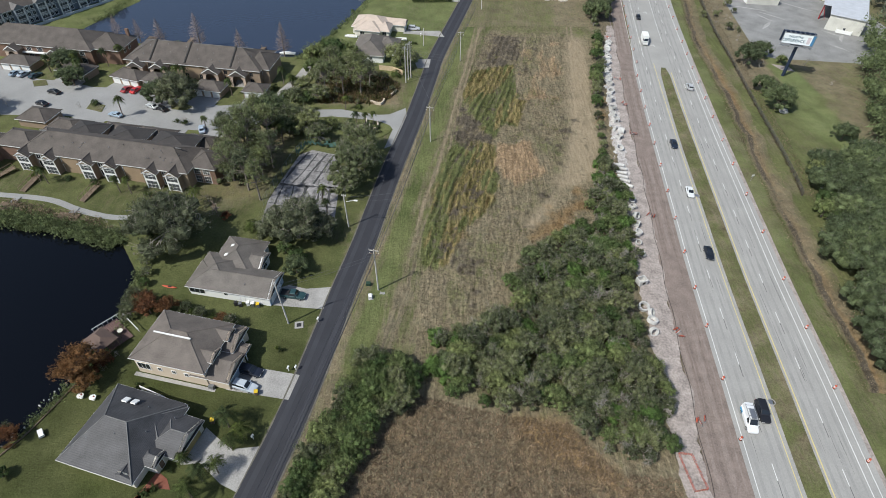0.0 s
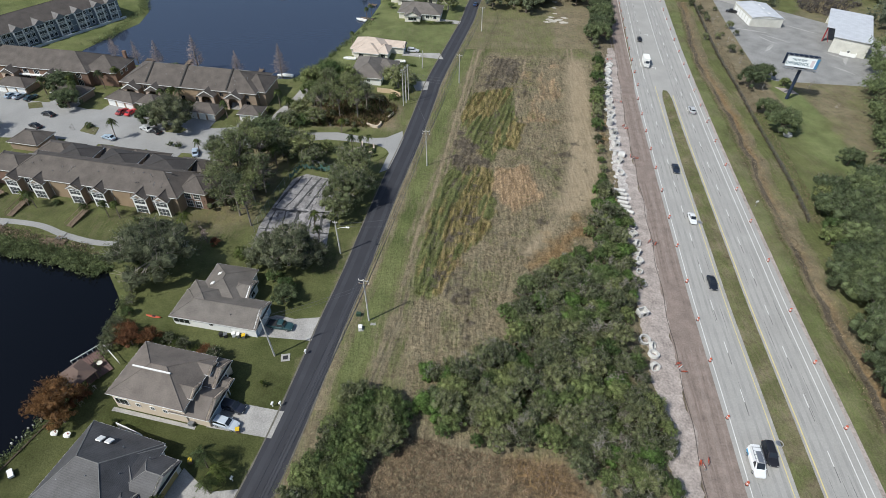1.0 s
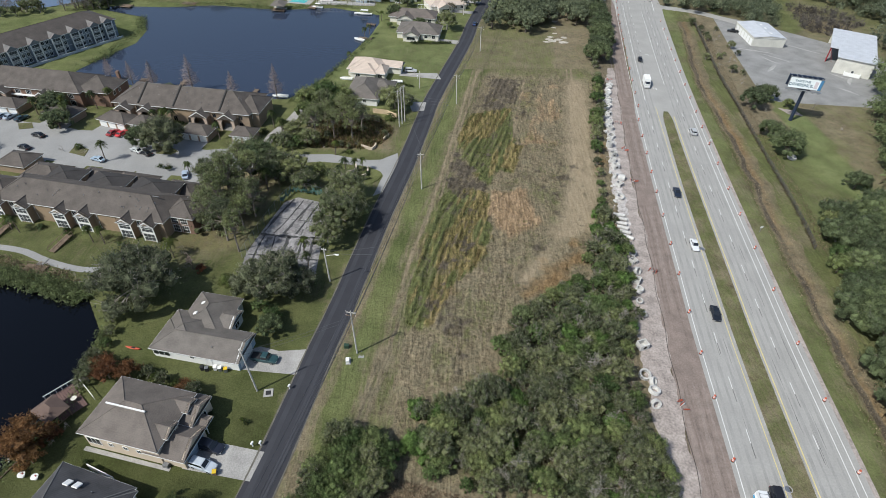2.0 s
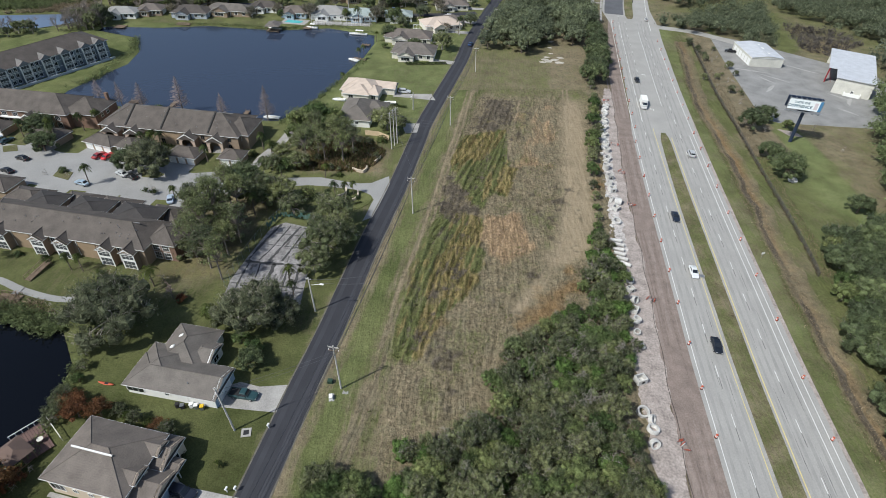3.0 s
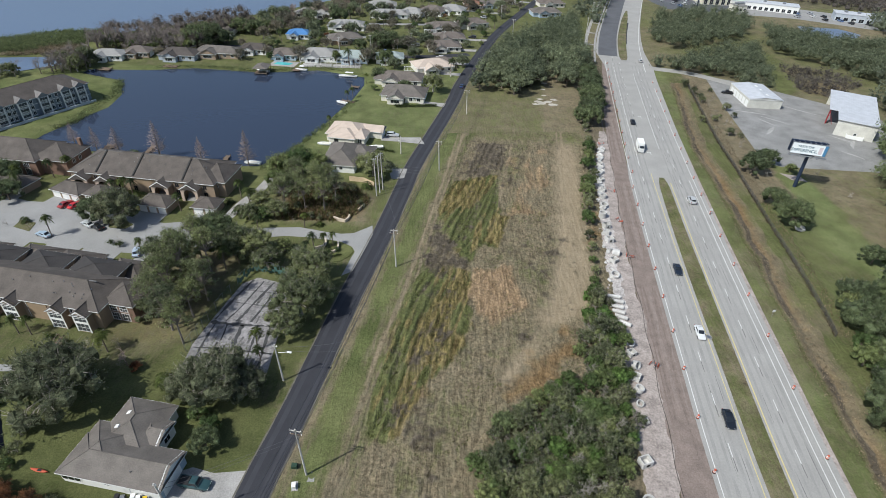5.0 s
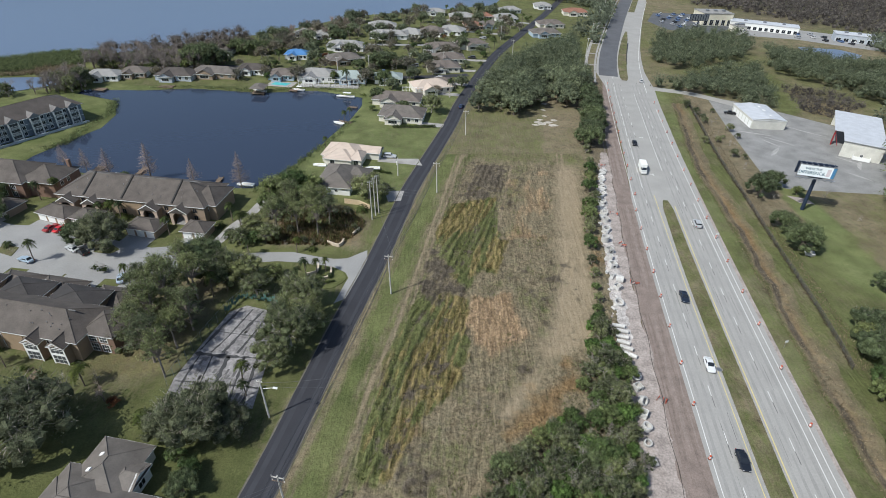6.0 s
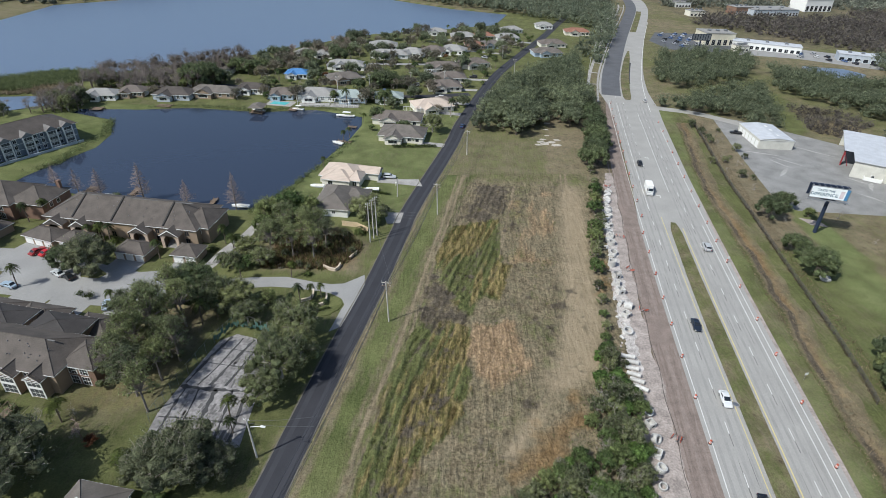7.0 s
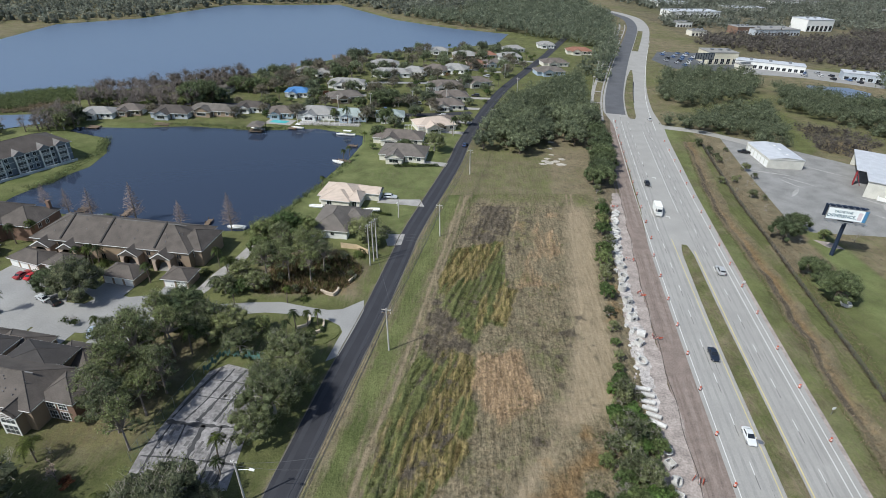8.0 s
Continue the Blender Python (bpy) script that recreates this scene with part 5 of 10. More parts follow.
def bare_tree(name, label, seed, H, spread, material, levels=4, r0=0.14, upright=0.5, taper=0.5):
    """A leafless tree: trunk and forking twigs."""
    r = np.random.default_rng(seed)
    root = empty(name, pose(0, 0, -50), label, "tree")
    trunk, crown = MB(), MB()

    def grow(p, d, length, rad, level):
        q = p + d * length
        (trunk if level == levels else crown).tube(p, q, rad, rad * 0.65, 4 if level >= levels - 1 else 3, False)
        if level == 0:
            return
        for _ in range(4):
            e = d * upright + r.normal(size=3) * spread + np.array([0, 0, 0.25])
            e /= np.linalg.norm(e)
            grow(p + d * length * r.uniform(0.45, 1.0), e, length * r.uniform(0.5, 0.75), rad * taper, level - 1)

    grow(np.array([0, 0, -0.2]), np.array([0, 0, 1.0]), H * 0.42, r0, levels)
    trunk.make("trunk", BARK, root)
    crown.make("crown", material, root)
    return root


def bare_cone(name, label, seed, H, R, material, n=70):
    """A leafless conical tree: one straight stem with many fine side twigs."""
    r = np.random.default_rng(seed)
    root = empty(name, pose(0, 0, -50), label, "tree")
    MB().tube((0, 0, -0.2), (0, 0, H), 0.16, 0.02, 6, False).make("trunk", BARK, root)
    crown = MB()
    for i in range(n):
        t = (i + r.uniform()) / n
        z = H * (0.12 + 0.86 * t)
        a = 2.4 * i
        L = R * (1.05 - t) * r.uniform(0.7, 1.15)
        d = np.array([math.cos(a), math.sin(a), r.uniform(0.1, 0.5)])
        p = np.array([0, 0, z])
        crown.tube(p, p + d * L, 0.035, 0.012, 3, False)
        for k in range(6):
            q = p + d * L * r.uniform(0.25, 0.95)
            e = d + r.normal(size=3) * 0.7
            crown.tube(q, q + e * L * 0.32, 0.026, 0.012, 3, False)
    crown.make("crown", material, root)
    return root


def palm(name, label, seed, H, fronds, reach, material=PALM_LEAF, lean=0.06):
    r = np.random.default_rng(seed)
    root = empty(name, pose(0, 0, -50), label, "palm tree")
    mb = MB()
    p = np.array([0, 0, -0.2])
    a = r.uniform(0, 6.28)
    for i in range(6):
        q = np.array([math.cos(a) * lean * H * ((i + 1) / 6) ** 2, math.sin(a) * lean * H * ((i + 1) / 6) ** 2, H * (i + 1) / 6])
        mb.tube(p, q, 0.17 - 0.008 * i, 0.165 - 0.008 * i, 7, i == 5)
        p = q
    mb.make("trunk", BARK, root)
    tris = []
    for i in range(fronds):
        az = 2.4 * i
        el = r.uniform(-0.5, 1.2)
        d = np.array([math.cos(az), math.sin(az), 0])
        sidev = np.array([-math.sin(az), math.cos(az), 0])
        pts = []
        for k in range(8):
            t = k / 7
            pts.append(p + d * reach * (math.cos(el) * t + 0.1 * t) + np.array([0, 0, reach * (math.sin(el) * t - 0.75 * t * t + 0.05)]))
        for k in range(7):
            b, c = pts[k], pts[k + 1]
            wdt = reach * 0.30 * math.sin(math.pi * (0.15 + 0.8 * k / 7))
            for s in (-1, 1):
                for h in (0.0, 0.5):
                    st = b + (c - b) * h
                    tris.append([st, st + (c - b) * 0.45, st + (c - b) * 0.9 + sidev * s * wdt * r.uniform(0.8, 1.15) - np.array([0, 0, wdt * r.uniform(0.15, 0.5)]), st + (c - b) * 0.45 + sidev * s * wdt * 0.4])
    quads_mesh("fronds", np.array(tris), material, root)
    return root


PROTO = []


def proto(ob):
    PROTO.append(ob)
    return ob


OAKS = [proto(broad_tree("oak_tree", "broad live oak with dense grey-green crown", 11 + i, 6.0, 1.6, 7.6, 5400, 0.17, OAK_LEAF, nlobes=44, core=0.82, twigs=90, small=0.56)) for i in range(3)]
MOSS_OAKS = [proto(broad_tree("oak_tree", "live oak with grey moss and bare grey twigs", 15 + i, 6.0, 1.4, 7.4, 5200, 0.16, MOSS_LEAF, TWIG, nlobes=44, core=0.78, twigs=240, small=0.56)) for i in range(2)]
OAKS_MID = [proto(broad_tree("oak_tree", "broad live oak with mossy grey limbs", 25 + i, 6.0, 1.2, 7.4, 2600, 0.22, OAK_LEAF, TWIG, nlobes=38, core=0.84, twigs=70, small=0.58)) for i in range(3)]
OAKS_FAR = [proto(broad_tree("oak_tree", "broad live oak in close woodland", 21 + i, 6.0, 1.6, 7.8, 1500, 0.29, WOOD_LEAF, nlobes=28, core=0.8, small=0.6, tuft=6)) for i in range(3)]
LIGHT_OAKS = [proto(broad_tree("laurel_oak", "airy olive-green tree with thin twigs", 31 + i, 5.6, 1.4, 7.2, 5600, 0.125, LIGHT_LEAF, TWIG, nlobes=40, core=0.7, fill=0.65, twigs=170, small=0.58)) for i in range(2)]
SHRUBS = [proto(broad_tree("shrub_tree", "leafy green thicket tree", 41 + i, 3.0, 0.3, 5.0, 1700, 0.125, SHRUB_LEAF, nlobes=30, core=0.8, twigs=30, small=0.58)) for i in range(3)]
OLIVES = [proto(broad_tree("willow_shrub", "grey-green thicket tree with thin twigs", 51 + i, 3.0, 0.3, 5.4, 1500, 0.12, OLIVE_LEAF, TWIG, nlobes=28, core=0.76, fill=0.65, twigs=80, small=0.56)) for i in range(3)]
FRESH = [proto(broad_tree("green_shrub", "fresh green leafy bush in the thicket", 141 + i, 2.8, 0.2, 4.0, 1700, 0.125, FRESH_LEAF, nlobes=30, fill=0.6)) for i in range(2)]
GREY_OAKS = [proto(broad_tree("laurel_oak", "thin grey-brown tree with sparse leaves", 131 + i, 5.2, 1.6, 7.0, 1100, 0.25, GREY_LEAF, TWIG, nlobes=26, core=0.55, twigs=120, small=0.55, tuft=6)) for i in range(2)]
RED_BARES = [proto(bare_tree("bare_cypress", "tall leafless reddish-brown lakeside tree", 65 + i, 7.5, 0.5, RED_TWIG, 4, 0.2, 0.6, 0.62)) for i in range(2)]
LAKE_BARES = [proto(bare_tree("bare_cypress", "tall leafless pinkish-grey lakeside tree", 165 + i, 7.5, 0.52, PALE_TWIG, 5, 0.2, 0.55, 0.56)) for i in range(3)]
BARES = [proto(bare_tree("bare_shrub", "leafless grey twiggy thicket tree", 61 + i, 6.0, 0.55, TWIG, 4, 0.09)) for i in range(2)]
CYPRESS = [proto(bare_cone("bald_cypress", "leafless russet bald cypress by the pond", 71 + i, 9.0, 2.1, RUSSET, 105)) for i in range(2)]
PINE_BARK = mat("grey_pine_bark", (0.24, 0.205, 0.18), 0.95, var=0.3, scale=0.6, fine=9, bump=0.6)
PINES = [proto(broad_tree("pine_tree", "tall slash pine with open clumped crown", 81 + i, 3.3, 3.6, 8.9, 2300, 0.15, PINE_LEAF, PINE_BARK, nlobes=30, core=0.5, fill=0.7, twigs=90, small=0.5, tuft=14)) for i in range(3)]
PALMS = [proto(palm("sabal_palm", "cabbage palm with a round head of fronds", 91, 6.0, 26, 1.7)), proto(palm("queen_palm", "queen palm with long arching fronds", 92, 5.2, 18, 2.5)), proto(palm("young_palm", "short bushy palm with spread fronds", 93, 1.4, 22, 1.9))]
REDS = [proto(broad_tree("russet_tree", "tree with russet winter leaves", 95, 3.2, 0.6, 4.8, 2400, 0.15, RED_LEAF, nlobes=24, core=0.78, twigs=50, small=0.6))]
BUSH = [proto(broad_tree("garden_bush", "rounded clipped garden bush", 101 + i, 1.0, 0.05, 1.3, 300, 0.11, HEDGE_LEAF, nlobes=5)) for i in range(2)]
GROW = np.random.default_rng(77)


def plant(kinds, x, y, size=1.0, tall=None, group="", label="", z=0.0):
    """A copy of one of the kinds, turned at random."""
    src = kinds[int(GROW.integers(len(kinds)))]
    sc = size * GROW.uniform(0.92, 1.08)
    h = sc * (tall or GROW.uniform(0.9, 1.1))
    ob = copy_thing(src, Matrix.LocRotScale((x, y, z), Euler((0, 0, GROW.uniform(0, 6.28))), (sc, sc, h)))
    if group:
        tagged(ob, group=group)
    if label:
        tagged(ob, label)
    return ob


# the thicket in front and the hedgerow by the side road
for x, y in scatter(THICKET, 3.0, 5, 0.4):
    k = GROW.uniform()
    s = GROW.uniform(0.6, 1.1)
    edge = edge_distance(THICKET, np.array([x]), np.array([y]))[0]
    s *= 0.7 + 0.3 * min(edge / 5, 1)
    if k < 0.13:
        plant(FRESH, x, y, s * 0.9, group="thicket trees")
    elif k < 0.36:
        plant(SHRUBS, x, y, s, group="thicket trees")
    elif k < 0.68:
        plant(OLIVES, x, y, s * 1.08, group="thicket trees")
    elif k < 0.94:
        plant(OLIVES, x + 0.9, y, s * 0.8, group="thicket trees")
        plant(BARES, x, y, s * 1.2, group="thicket trees")
    else:
        plant(OAKS, x, y, s * 0.55, group="thicket trees")
for x, y in scatter(HEDGEROW, 2.15, 6, 0.35):
    plant(SHRUBS if GROW.uniform() < 0.6 else OLIVES, x, y, GROW.uniform(0.6, 0.95), group="hedgerow trees")
# trees and shrubs along the gravel strip
for x, y, s, kinds in ((84, 330, 1.0, OAKS), (79, 282, 0.85, OAKS), (77.5, 270, 0.9, OAKS), (74, 257, 0.85, OAKS), (72, 247, 0.8, OAKS), (69, 240, 0.7, OLIVES), (76, 263, 0.9, OAKS), (81, 292, 0.9, OAKS), (82, 305, 0.95, OAKS), (70, 250, 0.7, OAKS), (68, 229, 0.6, OLIVES), (64, 200, 0.7, OLIVES), (58.5, 182, 0.8, OLIVES), (56.5, 174, 0.5, SHRUBS), (54.6, 156, 0.55, OLIVES), (53, 145, 0.5, OLIVES), (51.5, 137, 0.65, SHRUBS), (66.5, 221, 0.85, SHRUBS), (65, 213, 0.8, SHRUBS), (63, 206, 0.9, SHRUBS), (60.5, 193, 0.95, SHRUBS), (59, 187, 0.9, SHRUBS), (57.5, 178, 0.7, OLIVES), (56, 170, 0.75, SHRUBS), (55, 162, 0.55, OLIVES), (53.5, 150, 0.45, SHRUBS), (52, 141, 0.5, SHRUBS), (51, 133, 0.8, OLIVES)):
    plant(kinds, x, y, s, group="trees along the gravel strip")
# wood between the two roads
for x, y in scatter([(26, 284), (37, 281), (46, 279), (51, 286), (58, 306), (63, 313), (66, 292), (76, 288), (80, 300), (86, 335), (60, 338), (40, 338), (33, 315)], 8.6, 9, 0.3):
    plant(OAKS_FAR, x, y, GROW.uniform(0.85, 1.25), group="wood between the roads")
# wood beside the meadow
for x, y in scatter([(113.2, 137), (106, 117), (101.5, 98), (96, 78), (94, 55), (125, 55), (128, 90), (134, 142), (128, 140)], 5.3, 10, 0.34):
    plant(OAKS_MID if GROW.uniform() < 0.72 else SHRUBS, x, y, GROW.uniform(0.75, 1.15), group="wood beside the meadow")
# single trees by the storage yard and in the meadow
for x, y, s, kinds in ((123, 208, 0.75, OAKS), (132, 216, 0.62, OAKS), (138, 210, 0.7, SHRUBS), (120, 185, 0.75, OAKS), (120, 173.5, 0.85, OAKS), (133.5, 154.5, 0.62, OAKS), (127, 205, 0.6, BARES), (147, 208, 0.75, BARES), (150, 192, 0.55, BARES), (122, 255, 0.6, OLIVES), (124, 245, 0.5, BARES), (130, 300, 0.7, OLIVES), (131, 290, 0.6, OLIVES), (168, 178, 0.8, BARES)):
    plant(kinds, x, y, s)
# trees round the townhouses, the court and the entrance
# by the court and the gardens
for t in ((-61.4, 97.0, 1.45, MOSS_OAKS), (-66, 98.5, 0.7, OAKS), (-31.8, 100.5, 1.2, MOSS_OAKS), (-37, 101, 0.8, MOSS_OAKS), (-26.8, 101, 0.75, MOSS_OAKS), (-21.0, 138, 1.05, LIGHT_OAKS), (-20.8, 125, 1.1, LIGHT_OAKS), (-19.0, 131, 0.9, LIGHT_OAKS), (-22.8, 118.5, 0.85, LIGHT_OAKS), (-80.4, 160.6, 1.12, MOSS_OAKS), (-87.4, 162.1, 0.8, OAKS), (-119.5, 171.5, 0.8, OAKS), (-126.5, 182.0, 0.8, OAKS), (-33.5, 142.5, 0.75, LIGHT_OAKS), (-38, 148, 0.95, LIGHT_OAKS), (-43.5, 147.5, 1.0, LIGHT_OAKS), (-31, 150.5, 0.8, SHRUBS), (-49.1, 150.0, 1.0, OAKS), (-42.0, 191.5, 1.5, SHRUBS), (-36, 195, 1.7, SHRUBS), (-31, 196, 1.3, SHRUBS), (-40, 180, 0.63, LIGHT_OAKS), (-43.6, 172.8, 0.61, LIGHT_OAKS), (-37, 167.5, 0.61, LIGHT_OAKS), (-45.1, 165.2, 0.61, LIGHT_OAKS), (-42.0, 185.5, 1.2, SHRUBS)):
    plant(t[3], t[0], t[1], t[2])
# round the parking court
for t in ((-41.0, 166.2, 0.8, SHRUBS), (-12, 195.5, 1.0, LIGHT_OAKS), (-9.5, 192, 0.7, SHRUBS), (-7, 200, 0.6, OLIVES), (-30, 88.5, 0.45, OAKS), (-34, 95, 0.7, SHRUBS), (-30.5, 92, 0.7, SHRUBS), (-147.1, 156.5, 0.9, LIGHT_OAKS), (-139.9, 152.8, 1.0, LIGHT_OAKS), (-133.1, 156.5, 0.8, BARES), (-55, 108, 0.6, BARES), (-61, 113, 0.95, BARES), (-63, 110, 0.85, BARES), (-57, 112, 0.7, BARES), (-77, 101, 0.6, BARES), (-80, 103, 0.5, BARES), (-104.1, 156.4, 0.5, BARES), (-75.8, 150.1, 0.5, BARES), (-111.2, 157.8, 0.5, BARES)):
    plant(t[3], t[0], t[1], t[2])
for x, y, s in ((-55.1, 140.6, 1.15), (-51.5, 134, 1.2), (-56.5, 133, 1.1), (-52.5, 128, 1.2), (-47.5, 130, 1.1), (-53.5, 122.5, 1.1), (-48.5, 118.5, 1.1), (-47.5, 140.4, 1.1), (-58.5, 137.5, 1.0), (-52.1, 145.9, 1.1), (-45.5, 123, 1.0), (-44.5, 114.5, 0.95), (-44.2, 129, 0.95), (-30, 172, 0.95), (-33, 177, 1.0), (-27, 178, 1.0), (-24, 171.5, 0.9), (-36, 171.5, 1.0), (-29, 183, 1.0), (-21.5, 177, 0.85), (-25, 184, 0.95), (-35, 184, 1.0)):
    plant(PINES, x, y, s, group="slash pines")
for x, y in ((-57, 136), (-52, 126), (-58, 127), (-46.5, 130), (-53.1, 140.5), (-58, 131), (-49, 135), (-55, 122)):
    plant(OLIVES, x, y, 1.25, group="slash pines understorey")
for x, y in scatter([(-38, 165.5), (-20, 166), (-14, 172), (-11, 179), (-20, 187), (-36, 184)], 5.0, 21, 0.4):
    plant(OLIVES if GROW.uniform() < 0.5 else BARES, x, y, GROW.uniform(0.3, 0.55), group="scrub by the entrance")
for x, y, s in ((-111.5, 207.0, 1.0), (-102.5, 204.8, 1.2), (-87.5, 203.3, 1.45), (-72.1, 201.1, 1.15), (-55.4, 199.3, 1.3), (-121.5, 211.0, 1.0)):
    plant(CYPRESS, x, y, s, group="cypresses on the pond bank")
plant(OAKS, -94, 198, 0.55)
# by the court and the gardens
for x, y, s, k in ((-36.7, 40, 0.85, 1), (-34.3, 41.3, 0.75, 1), (-37.4, 37.2, 0.85, 1), (-34.9, 49.8, 0.9, 1), (-31.6, 47.8, 0.8, 1), (-33.0, 45.4, 0.8, 1), (-40.3, 42.9, 0.6, 1), (-104, 119.5, 0.8, 0), (-101.5, 118.5, 0.75, 0), (-81.5, 115.8, 0.8, 0), (-78.5, 115.5, 0.75, 0), (-59.5, 111.2, 0.85, 1), (-27.8, 113.5, 1.0, 0), (-26.2, 110.2, 0.75, 0), (-96.0, 153.1, 0.95, 0), (-107.3, 159.6, 0.8, 2), (-68.5, 147.3, 0.8, 0), (-122.5, 182.0, 1.0, 0), (-118.5, 176.0, 1.15, 0), (-114.5, 186.0, 1.0, 0)):
    plant(PALMS[k:k + 1], x, y, s)
# round the parking court
for x, y, s, k in ((-110.5, 188.0, 1.05, 0), (-90.5, 177.4, 0.8, 0), (-86.5, 176.8, 0.85, 0), (-51.3, 177.8, 1.0, 0), (-53.8, 174.1, 0.9, 2), (-47.2, 173.4, 0.95, 0), (-41.0, 160.2, 0.9, 0), (-44.0, 141.3, 1.1, 0), (-41.5, 144.2, 1.0, 0), (-23, 151, 0.85, 0), (-24.5, 148.5, 0.8, 0), (-22, 148, 0.6, 2), (-40.5, 101, 1.0, 2), (-44, 103.5, 1.1, 2), (-9, 187, 0.9, 2), (-13, 187, 1.2, 2), (-34, 235, 0.8, 0), (-31, 262, 0.8, 0), (-29.5, 268, 0.8, 0), (-26, 287, 0.8, 0)):
    plant(PALMS[k:k + 1], x, y, s)
# by the entrance and further off
for x, y, s, k in ((-131.5, 180.0, 1.0, 0), (-18, 322, 1.0, 0), (-20, 305, 0.9, 0), (-38, 152, 1.0, 2), (-46.1, 157.2, 1.1, 2), (-49.2, 168.6, 1.2, 2), (-48.2, 179.5, 1.2, 2), (-90, 119.5, 0.7, 2), (-97, 120.5, 0.7, 2)):
    plant(PALMS[k:k + 1], x, y, s)
# bare saplings and bushes between the fence and the yard
for x, y in scatter([(126, 262), (122, 228), (120, 205), (128, 206), (133, 222), (139, 262), (143, 300), (136, 306)], 6.5, 18, 0.4):
    plant(BARES + BARES + OLIVES, x, y, GROW.uniform(0.35, 0.65), group="saplings beside the yard")
# beds along the townhouse by the pond
for i in range(26):
    u = 0.8 + i * 1.78
    if min(abs(u - c) for c in (4.3, 12.3, 30.7, 40.1)) > 3.0:
        plant(BUSH, -105.2 + 0.9934 * u - 0.115 * 1.6, 181.4 - 0.115 * u - 0.9934 * 1.6, GROW.uniform(0.6, 1.0), group="shrubs along the townhouse")
for x, y, sz, k in ((-87.3, 176.6, 0.95, 0), (-84.4, 176.4, 1.0, 0), (-83.0, 175.6, 0.8, 2), (-71.5, 172.4, 0.8, 2), (-58.0, 171.6, 1.0, 2), (-66.5, 168.6, 0.95, 0)):
    plant(PALMS[k:k + 1], x, y, sz, group="palms before the townhouse")
plant(BARES, -77.0, 150.2, 0.7, group="shrubs along the townhouse")
for x, y, sz in ((-75.6, 149.6, 1.2), (-78.4, 150.6, 0.9)):
    plant(BUSH, x, y, sz, group="shrubs along the townhouse")
# gardens of the near houses
plant(RED_BARES, -53.5, 107.5, 0.75)
plant(REDS, -51.0, 106.5, 0.35)
plant(REDS, -65.0, 60.0, 1.35)
plant(REDS, -63.2, 57.6, 0.8)
plant(REDS, -62.5, 62, 0.6)
for x, y, sz, kinds in ((-63.2, 86.5, 0.5, OLIVES), (-62.6, 83.4, 0.42, SHRUBS), (-63.6, 80.2, 0.5, OLIVES), (-62.4, 77.6, 0.75, OLIVES), (-60.2, 77.2, 0.8, REDS), (-62.2, 74.6, 0.7, OLIVES), (-62.8, 72.4, 0.45, BARES), (-65.2, 63.2, 0.5, OLIVES), (-61.6, 61.5, 0.5, BARES), (-60.5, 64.5, 0.45, BARES), (-64.8, 90.0, 0.5, OLIVES), (-68.2, 93.0, 0.5, BARES), (-66.8, 95.4, 0.6, BARES)):
    plant(kinds, x, y, sz, group="shrubs on the lake bank")
plant(REDS, -58.5, 75.5, 0.8)
plant(REDS, -54.5, 75.8, 0.7)
plant(OLIVES, -61, 76.5, 0.8)
plant(REDS, -71.5, 46.5, 0.65)
plant(OLIVES, -73, 48, 0.5)
plant(SHRUBS, -69.5, 40, 0.5)
plant(OLIVES, -51, 76.3, 0.5)
plant(OLIVES, -47.5, 74.8, 0.55)
plant(OLIVES, -40.5, 71.8, 0.75)
plant(REDS, -42.5, 73, 0.6)
for x, y, s in ((-38, 71, 0.8), (-45, 74.5, 1.0), (-49.5, 75.5, 0.9), (-44, 38.5, 0.7), (-45.6, 37.5, 0.8), (-42.5, 41.5, 0.6), (-36, 68, 0.7), (-30, 67, 0.5), (-29, 66.6, 0.6), (-54, 57.8, 0.6), (-88, 117.8, 0.9), (-70, 113.5, 0.9), (-74, 114.7, 0.9), (-106, 121, 0.9)):
    plant(BUSH, x, y, s)
for x, y, s, k in ((-20.5, 152.6, 0.8, 0), (-18.2, 153.2, 0.7, 0), (-19, 150.4, 0.75, 2), (-16.8, 151.2, 0.6, 2), (-28, 162, 0.8, 0), (-24, 163.5, 0.75, 2)):
    plant(PALMS[k:k + 1], x, y, s)
for i in range(9):
    plant(BUSH, -21.5 + i * 0.75, 148.6 + 0.5 * math.sin(i), 0.5, group="low hedge on the entrance island")
for i in range(16):
    plant(BUSH, -9.5 + i * 1.15, 258.5 + i * 0.15, 0.8, group="clipped hedge by the drive")
for i in range(9):
    plant(BUSH, -14 + i * 0.9, 216 - i * 0.25, 0.6, group="low hedge on the lawn")
# trees in the residential streets and round the far houses
for x, y, s, kinds in ((6, 279, 1.0, LIGHT_OAKS), (-7, 278, 0.55, OAKS), (-20, 292, 0.6, OAKS), (-21, 278, 0.5, SHRUBS), (-2, 266, 0.4, OAKS), (-66, 322, 0.6, SHRUBS), (-45, 318, 0.5, OAKS), (-29, 322, 0.7, OAKS), (-20, 318, 0.7, OAKS), (-20, 350, 1.0, OAKS), (-26, 345, 0.9, OAKS), (-12, 348, 0.8, OAKS), (-30, 352, 0.8, LIGHT_OAKS), (-60, 341, 0.6, SHRUBS), (-84, 334, 0.8, LIGHT_OAKS), (-58, 360, 0.7, REDS), (-62, 358, 0.5, SHRUBS), (-36, 340, 0.6, OAKS), (-57, 398, 0.9, OAKS), (10, 420, 0.5, REDS), (-1, 350, 0.6, PALMS[:1])):
    plant(kinds, x, y, s)
